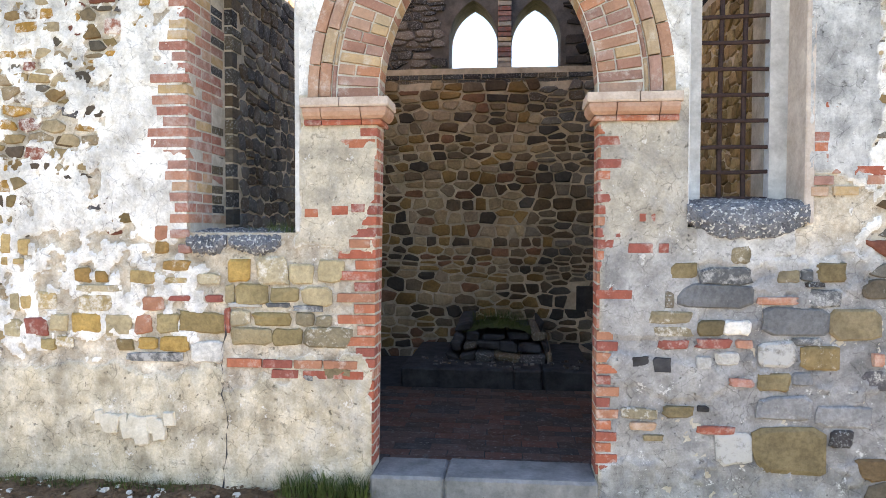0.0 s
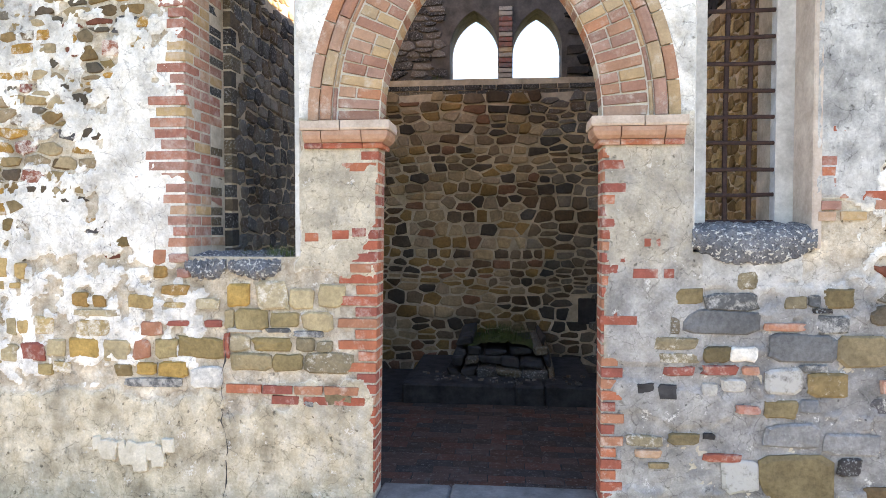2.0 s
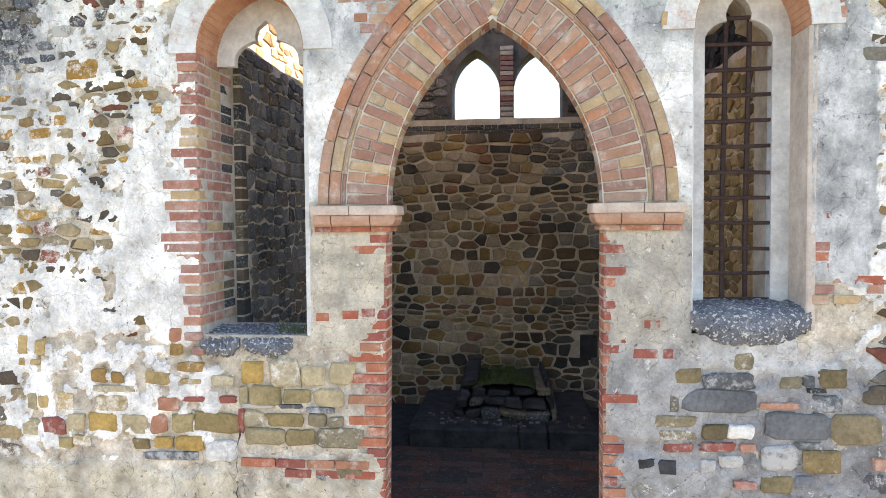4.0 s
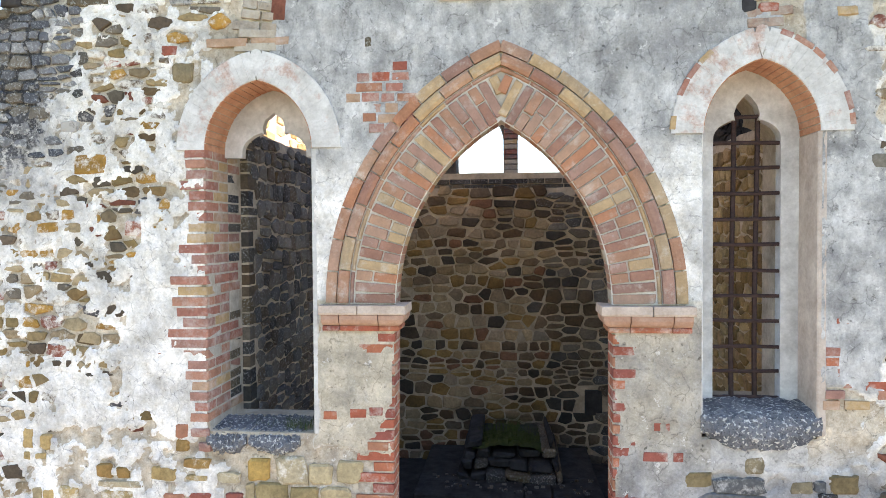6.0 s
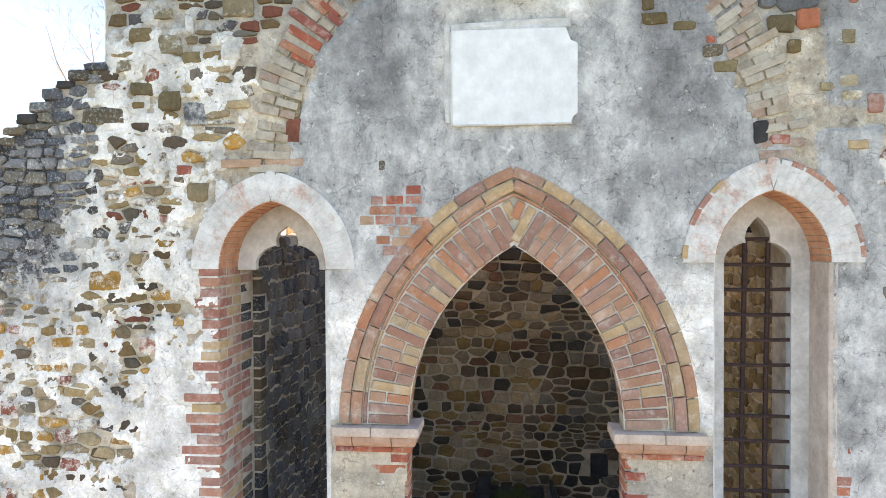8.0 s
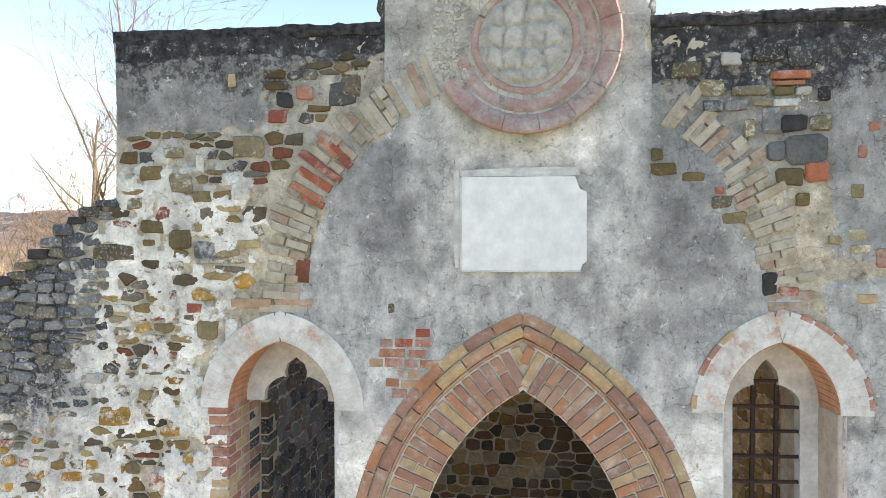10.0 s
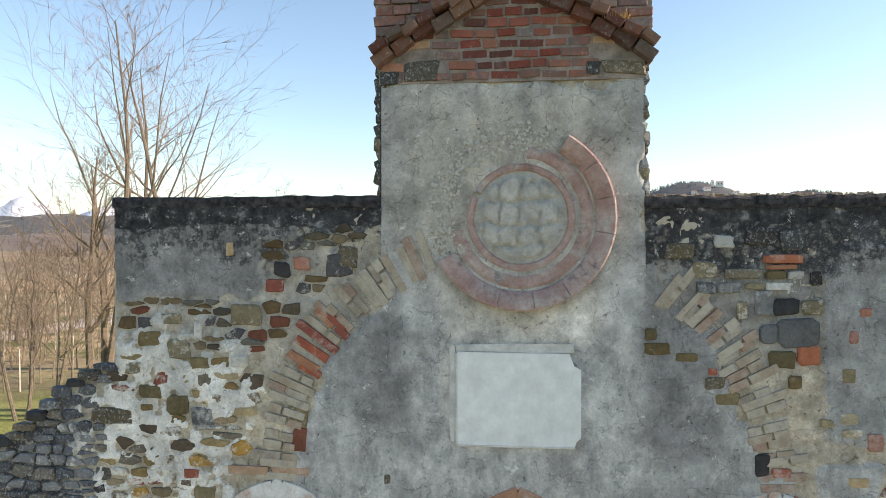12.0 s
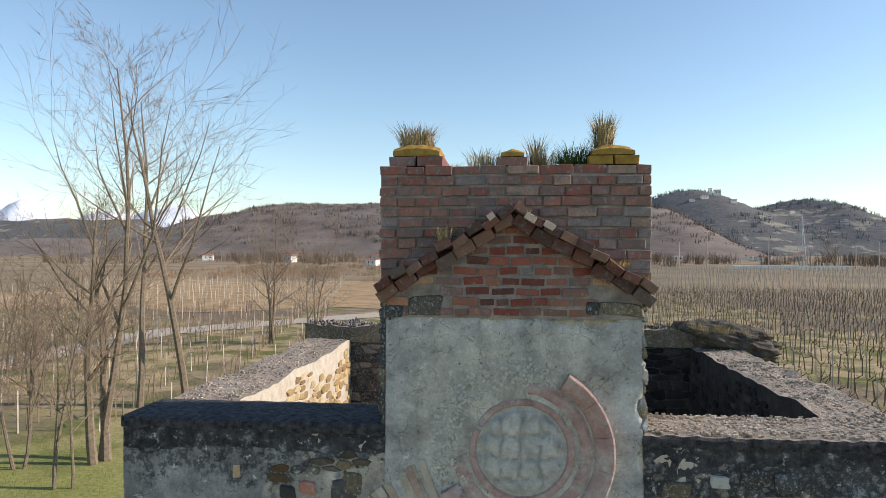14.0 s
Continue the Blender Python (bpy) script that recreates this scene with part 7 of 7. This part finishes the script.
# ---- bare trees ----
def bare_tree(name, label, base, height, seed, stems=2, spread=0.32, thick=0.11, levels=5, group=""):
    """A leafless tree: tapered stems that fork into limbs and fine twigs."""
    r = random.Random(seed)
    wood, twigs = bmesh.new(), ([], [])

    def twig(p, d, length, rad):
        q = p + d * length
        side = d.cross(Vector((r.uniform(-1, 1), r.uniform(-1, 1), r.uniform(-1, 1)))).normalized() * rad
        up = d.cross(side).normalized() * rad
        k = len(twigs[0])
        twigs[0].extend([p + side, p - side * 0.5 + up * 0.87, p - side * 0.5 - up * 0.87, q])
        twigs[1].extend([(k, k + 1, k + 3), (k + 1, k + 2, k + 3), (k + 2, k, k + 3)])
        return q

    def grow(p, d, length, rad, level):
        n = 9 if level == 0 else 5 if level == 1 else 3
        pts, rr = [p], [rad]
        for i in range(n):
            d = (d + Vector((r.uniform(-1, 1), r.uniform(-1, 1), r.uniform(-0.2, 0.6))) * (0.10, 0.20, 0.30, 0.30, 0.30)[level]).normalized()
            p = p + d * length / n
            pts.append(p)
            rr.append(max(rad * (1 - 0.85 * (i + 1) / n), 0.006))
        tube(wood, pts, rr, 6 if level < 2 else 3)
        kids = (10, 6, 4, 3)[level]
        for c in range(kids):
            t = (0.30 if level == 0 else 0.2) + (0.7 if level == 0 else 0.8) * (c + r.uniform(0.2, 1.0)) / kids
            u = min(t * n, n - 0.01)
            i = int(u)
            q = pts[i] + (pts[i + 1] - pts[i]) * (u - i)
            rad_q = rr[i] + (rr[i + 1] - rr[i]) * (u - i)
            dd = (pts[i + 1] - pts[i]).normalized()
            away = dd.cross(Vector((r.uniform(-1, 1), r.uniform(-1, 1), r.uniform(-1, 1)))).normalized()
            e = (dd * r.uniform(0.5, 1.0) + away * r.uniform(0.5, 1.0) * (spread / 0.32) + Vector((0, 0, 0.18))).normalized()
            l = length * (1.15 - t) * r.uniform(0.40, 0.75) if level == 0 else length * r.uniform(0.35, 0.65)
            if level >= levels - 2:
                a = twig(q, e, l, max(rad_q * 0.5, 0.006))
                for _ in range(4):
                    f = (e + Vector((r.uniform(-1, 1), r.uniform(-1, 1), r.uniform(-0.5, 0.9))) * 0.75).normalized()
                    twig(q + (a - q) * r.uniform(0.2, 0.95), f, l * r.uniform(0.35, 0.7), 0.006)
            else:
                grow(q, e, l, rad_q * 0.62, level + 1)

    for s in range(stems):
        a = r.uniform(0, 6.28)
        lean = r.uniform(0.03, 0.16) if stems > 1 else r.uniform(0.01, 0.05)
        start = Vector((0.25 * s * math.cos(a * 3), 0.25 * s * math.sin(a * 3), -0.15))
        grow(start, Vector((math.cos(a) * lean, math.sin(a) * lean, 1)).normalized(), height * (1.0 if s == 0 else r.uniform(0.6, 0.95)), thick * r.uniform(0.8, 1.0), 0)
    tree = thing(name, label, "tree", base, group)
    part("trunk", wood, m_bark, tree)
    me = bpy.data.meshes.new("crown")
    me.from_pydata([v[:] for v in twigs[0]], [], twigs[1])
    me.materials.append(m_twig)
    c = new("crown", me)
    c.parent = tree
    tagged(c, "fine leafless twigs")
    return tree


bare_tree("tree", "tall leafless tree with a straight grey trunk", (-17.4, 25.1, GROUND), 15.8, 3, 1, 0.34, 0.19, 4, "trees beside the chapel")
bare_tree("tree", "tall leafless tree with wide upper limbs", (-15.4, 25.8, GROUND), 16.2, 27, 1, 0.36, 0.19, 4, "trees beside the chapel")
bare_tree("tree", "tall leafless tree with several slender stems", (-14.4, 17.6, GROUND), 14.2, 8, 3, 0.32, 0.18, 4, "trees beside the chapel")
bare_tree("tree", "slender leafless tree leaning over the meadow", (-16.6, 16.2, GROUND), 8.0, 12, 2, 0.36, 0.07, 4, "trees beside the chapel")
bare_tree("tree", "young leafless tree with many thin stems", (-14.0, 14.6, GROUND), 7.0, 15, 3, 0.36, 0.06, 4, "trees beside the chapel")
bare_tree("tree", "small leafless tree at the meadow's edge", (-18.8, 46.0, GROUND), 10.5, 21, 3, 0.45, 0.12, 4, "trees in the meadow")
bare_tree("tree", "small leafless tree among the vine posts", (-15.6, 47.0, GROUND), 9.8, 22, 3, 0.45, 0.10, 4, "trees in the meadow")
bare_tree("tree", "bushy leafless tree in the meadow", (-30.0, 33.0, GROUND), 6.5, 23, 4, 0.4, 0.08, 3, "trees in the meadow")
bare_tree("tree", "bushy leafless tree by the track", (-24.5, 27.0, GROUND), 6.0, 24, 4, 0.4, 0.07, 3, "trees in the meadow")
bare_tree("tree", "round leafless tree at the far end of the vineyard", (150.0, 315.0, GROUND), 15.0, 25, 3, 0.4, 0.35, 3)
for k, (x, y, h) in enumerate(((-24, 27, 4.0), (-20.5, 20, 3.6), (-29, 44, 5.0))):
    bare_tree("shrub", "leafless winter shrub in dry grass", (x, y, GROUND), h, 40 + k, 6, 0.4, 0.03, 3, "meadow shrubs")


def scrub(name, label, spots, material, seed, high, blade=90):
    blades(name, [(x, y, GROUND, rad, high * k, int(blade * rad), 0.6) for x, y, rad, k in spots], material, None, label, "scrub", seed=seed)


rq = random.Random(77)
scrub("dry_scrub", "dry straw-coloured scrub and tall grass", [(rq.uniform(-45, -9), rq.uniform(18, 60), rq.uniform(0.5, 1.8), rq.uniform(0.5, 1.3)) for _ in range(42)], m_straw, 31, 0.5)
scrub("meadow_grass", "green meadow grass", [(rq.uniform(-22, -6), rq.uniform(8, 20), rq.uniform(0.5, 1.5), rq.uniform(0.5, 1.2)) for _ in range(120)], m_green, 32, 0.18, 110)
m_thicket = plain("thicket_twigs", (0.20, 0.135, 0.085), (0.38, 0.275, 0.18), 0.3, bump=0.0)
scrub("brown_thicket", "brown leafless thicket across the plain", [(rq.uniform(-120, -18), rq.uniform(150, 300), rq.uniform(1.5, 4.5), rq.uniform(0.5, 1.2)) for _ in range(150)], m_thicket, 33, 2.3, 42)


# ---- vineyard ----
def vineyard(name, label, x0, x1, y0, y1, row, post, turn, seed, vine_to):
    r = random.Random(seed)
    pv, pf, vv_, vf = [], [], [], []

    def stick(V, F, a, b, w0, w1):
        d = (b - a).normalized()
        u = d.cross(Vector((0.21, 0.9, 0.37))).normalized()
        w = d.cross(u)
        k = len(V)
        for p, s in ((a, w0), (b, w1)):
            for q in range(3):
                t = q * 2.094
                V.append(tuple(p + (u * math.cos(t) + w * math.sin(t)) * s))
        F.extend([(k, k + 1, k + 4, k + 3), (k + 1, k + 2, k + 5, k + 4), (k + 2, k, k + 3, k + 5), (k + 3, k + 4, k + 5)])

    ct, st = math.cos(radians(turn)), math.sin(radians(turn))
    n = int((x1 - x0) / row)
    for i in range(n):
        v = y0
        while v < y1:
            far = v > vine_to
            u = x0 + i * row + r.uniform(-0.15, 0.15)
            x, y = u * ct - v * st, u * st + v * ct
            g = GROUND - 0.05
            h = r.uniform(1.7, 2.3)
            stick(pv, pf, Vector((x, y, g)), Vector((x + r.uniform(-0.14, 0.14), y + r.uniform(-0.1, 0.1), g + h)), 0.034 if not far else 0.05, 0.03 if not far else 0.045)
            if not far:
                for k in range(4):
                    vy = v + (k + 0.5) * post / 4 + r.uniform(-0.2, 0.2)
                    bx, by = u * ct - vy * st, u * st + vy * ct
                    top = Vector((bx + r.uniform(-0.1, 0.1), by + r.uniform(-0.1, 0.1), g + r.uniform(0.75, 1.1)))
                    stick(vv_, vf, Vector((bx, by, g)), top, 0.045, 0.035)
                    for _ in range(3):
                        s = r.choice((-1, 1)) * r.uniform(0.3, 0.75)
                        knee = top + Vector((-st * s + r.uniform(-0.2, 0.2), ct * s, r.uniform(0.1, 0.45)))
                        stick(vv_, vf, top, knee, 0.026, 0.018)
                        stick(vv_, vf, knee, knee + Vector((r.uniform(-0.3, 0.3), r.uniform(-0.3, 0.3), r.uniform(0.05, 0.6))), 0.014, 0.004)
            v += post * r.uniform(0.95, 1.05)
    for nm, V, F, mat, lab in (("vine_posts", pv, pf, m_post, "pale wooden vine posts in rows"), ("vines", vv_, vf, m_vine, label)):
        me = bpy.data.meshes.new(nm)
        me.from_pydata(V, [], F)
        me.materials.append(mat)
        tagged(new(nm, me), lab, "vineyard", kind="stuff")


vineyard("vineyard", "bare pruned vines in rows", 3.5, 190, 17, 300, 2.6, 4.2, -3, 5, 120)
vineyard("vineyard", "bare pruned vines in dry grass", -30, -3, 24, 75, 3.0, 4.5, 12, 6, 75)
vineyard("vineyard", "old vines in dry orange grass", -58, -3, 78, 146, 3.0, 5.0, 12, 7, 78)

# ---- plain, villages and power lines ----
rh = random.Random(91)


def house(x, y, z, w, d, h, rot, label):
    hs = thing("house", label, "house", (x, y, z), "far houses")
    hs.rotation_euler = (0, 0, radians(rot))
    bm = bmesh.new()
    box(bm, -w / 2, w / 2, -d / 2, d / 2, -3, h)
    hw = part("wall", bm, m_house, hs)
    bm = bmesh.new()
    loft(bm, [[(-w / 2 - 0.4, -d / 2 - 0.4, h), (-w / 2 - 0.4, d / 2 + 0.4, h), (-w / 2 - 0.4, 0, h + d * 0.22)], [(w / 2 + 0.4, -d / 2 - 0.4, h), (w / 2 + 0.4, d / 2 + 0.4, h), (w / 2 + 0.4, 0, h + d * 0.22)]])
    bmesh.ops.recalc_face_normals(bm, faces=bm.faces)
    part("roof", bm, m_houseroof, hs)
    for k in range(2):
        bm = bmesh.new()
        box(bm, -w / 2 + w * (0.25 + 0.4 * k), -w / 2 + w * (0.37 + 0.4 * k), -d / 2 - 0.06, -d / 2 + 0.05, h * 0.45, h * 0.75)
        part("window", bm, m_nearblack, hw)
    return hs


for x, y, w, h in ((-145, 420, 8, 4), (-95, 470, 9, 4), (-175, 520, 10, 5), (-70, 330, 6, 3), (-48, 260, 4.5, 3.2), (-230, 480, 8, 4), (90, 520, 9, 4), (150, 600, 8, 4), (210, 560, 9, 4), (270, 640, 9, 5), (330, 600, 8, 4), (120, 700, 8, 4), (245, 690, 10, 4)):
    house(x, y, GROUND, w, w * 0.7, h, rh.uniform(-30, 30), "small pale far house with a tiled roof")


def hill_height(x, v):
    """Height of the wooded hill at x and at the share v of its depth."""
    h = sum(a * math.exp(-((x - c) / w) ** 2) for c, a, w in HILL_PEAKS)
    return -2 + h * math.sin(min(v * 1.25, 1) * math.pi / 2) ** 1.3


for x, v, w, h in ((592, 0.56, 9, 17), (612, 0.56, 20, 13), (560, 0.5, 20, 8), (628, 0.46, 18, 8), (520, 0.48, 14, 7), (800, 0.5, 16, 7), (690, 0.36, 14, 7)):
    house(x, 1500 + 900 * v, hill_height(x, v) + 2, w, w * 0.6, h, rh.uniform(-15, 15), "pale house high on the wooded hill")
rw = random.Random(29)
woods = []
for _ in range(1500):
    x, v = rw.uniform(330, 1400), rw.uniform(0.15, 0.86)
    if v > 0.7 or float(fbm(x, v * 900, 0.006, 97)) > 0.5:
        woods.append((x, 1500 + 900 * v, hill_height(x, v) - 4, 9, rw.uniform(9, 17), 12, 0.5))
# pale bluish wood colour, tinted for haze
m_farwood = plain("far_wood", (0.115, 0.125, 0.135), (0.20, 0.20, 0.195), 0.02, bump=0.0)
blades("hill_woods", woods, m_farwood, None, "grey leafless woods on the hill", "woods", seed=30, wide=4.0)


def pylon(x, y, h, label):
    p = thing("pylon", label, "pylon", (x, y, GROUND))
    bm = bmesh.new()
    for sx, sy in ((-1, -1), (1, -1), (1, 1), (-1, 1)):
        tube(bm, [(sx * h * 0.07, sy * h * 0.07, 0), (sx * h * 0.012, sy * h * 0.012, h)], 0.16, 4)
    for i in range(9):
        z0, z1 = h * i / 9, h * (i + 1) / 9
        a, b = h * (0.07 - 0.058 * i / 9), h * (0.07 - 0.058 * (i + 1) / 9)
        tube(bm, [(-a, -a, z0), (b, -b, z1)], 0.09, 4)
        tube(bm, [(a, -a, z0), (-b, -b, z1)], 0.09, 4)
    part("lattice", bm, m_steel, p)
    for k in range(3):
        bm = bmesh.new()
        z = h * (0.74 + 0.1 * k)
        tube(bm, [(-h * 0.13, 0, z), (h * 0.13, 0, z)], 0.14, 4)
        part("crossarm", bm, m_steel, p)
    return p


pylon(159, 372, 27, "grey lattice power pylon beyond the vineyard")
wires = thing("power_lines", "thin power lines across the plain", "power line")
for k in range(6):
    z = 17 + 1.6 * k
    for x0, y0, z0, x1, y1, z1 in ((159, 372, z + 2, -60, 520, z + 5), (159, 372, z + 2, 420, 240, z + 1)):
        bm = bmesh.new()
        pts = []
        for i in range(17):
            t = i / 16
            pts.append((x0 + (x1 - x0) * t, y0 + (y1 - y0) * t, z0 + (z1 - z0) * t - 14 * t * (1 - t)))
        tube(bm, pts, 0.045, 3)
        part("wire", bm, m_steel, wires)
for k in range(16):
    x, y = 62 + 15.5 * k + rh.uniform(-3, 3), 318 + rh.uniform(-6, 6)
    bm = bmesh.new()
    tube(bm, [(0, 0, 0), (0, 0, rh.uniform(10, 13))], [0.28, 0.2], 6)
    pole = part("pole", bm, m_post)
    pole.location = (x, y, GROUND)
    tagged(pole, "pale concrete pole beyond the vineyard", "pole", "poles beyond the vineyard")
rt = random.Random(17)
blades("far_trees", [(rt.uniform(-300, 420), rt.uniform(330, 640), GROUND, rt.uniform(3, 9), rt.uniform(4, 9), 90, 0.5) for _ in range(230)], m_vine, None, "dark leafless copses on the plain", "copse", seed=18)
def ridge_height(x, y):
    return -2 + sum(a * math.exp(-((x - c) / w) ** 2) for c, a, w in RIDGE_PEAKS) * math.sin(min((y - 700) / 400, 1) * math.pi / 2) ** 1.3


m_ridgewood = plain("ridge_wood", (0.11, 0.088, 0.078), (0.24, 0.195, 0.16), 0.03, bump=0.0)
blades("ridge_woods", [(x, y, ridge_height(x, y) - 3, 8, rt.uniform(5, 9), 24, 0.6) for x, y in ((rt.uniform(-560, 300), 1105 - 330 * rt.random() ** 1.6) for _ in range(1500))], m_ridgewood, None, "leafless woods along the ridge", "woods", seed=19, wide=4.0)
bm = bmesh.new()
box(bm, 100, 150, 303, 306, GROUND, GROUND + 1.6)
tagged(part("field_wall", bm, m_house), "low pale wall at the vineyard's end", "wall", kind="structure")
snow = plain("snowy_rock", (0.55, 0.62, 0.72), (0.85, 0.88, 0.92), 0.004, bump=0.0)
mt = ridge("far_mountains", "snow-covered mountains far off", 3800, 500, -4600, -900, [(-3300, 330, 300), (-2700, 250, 260), (-2200, 280, 300), (-1600, 200, 300), (-3900, 300, 300)], -2, 120, 64)
mt.data.materials[0] = snow
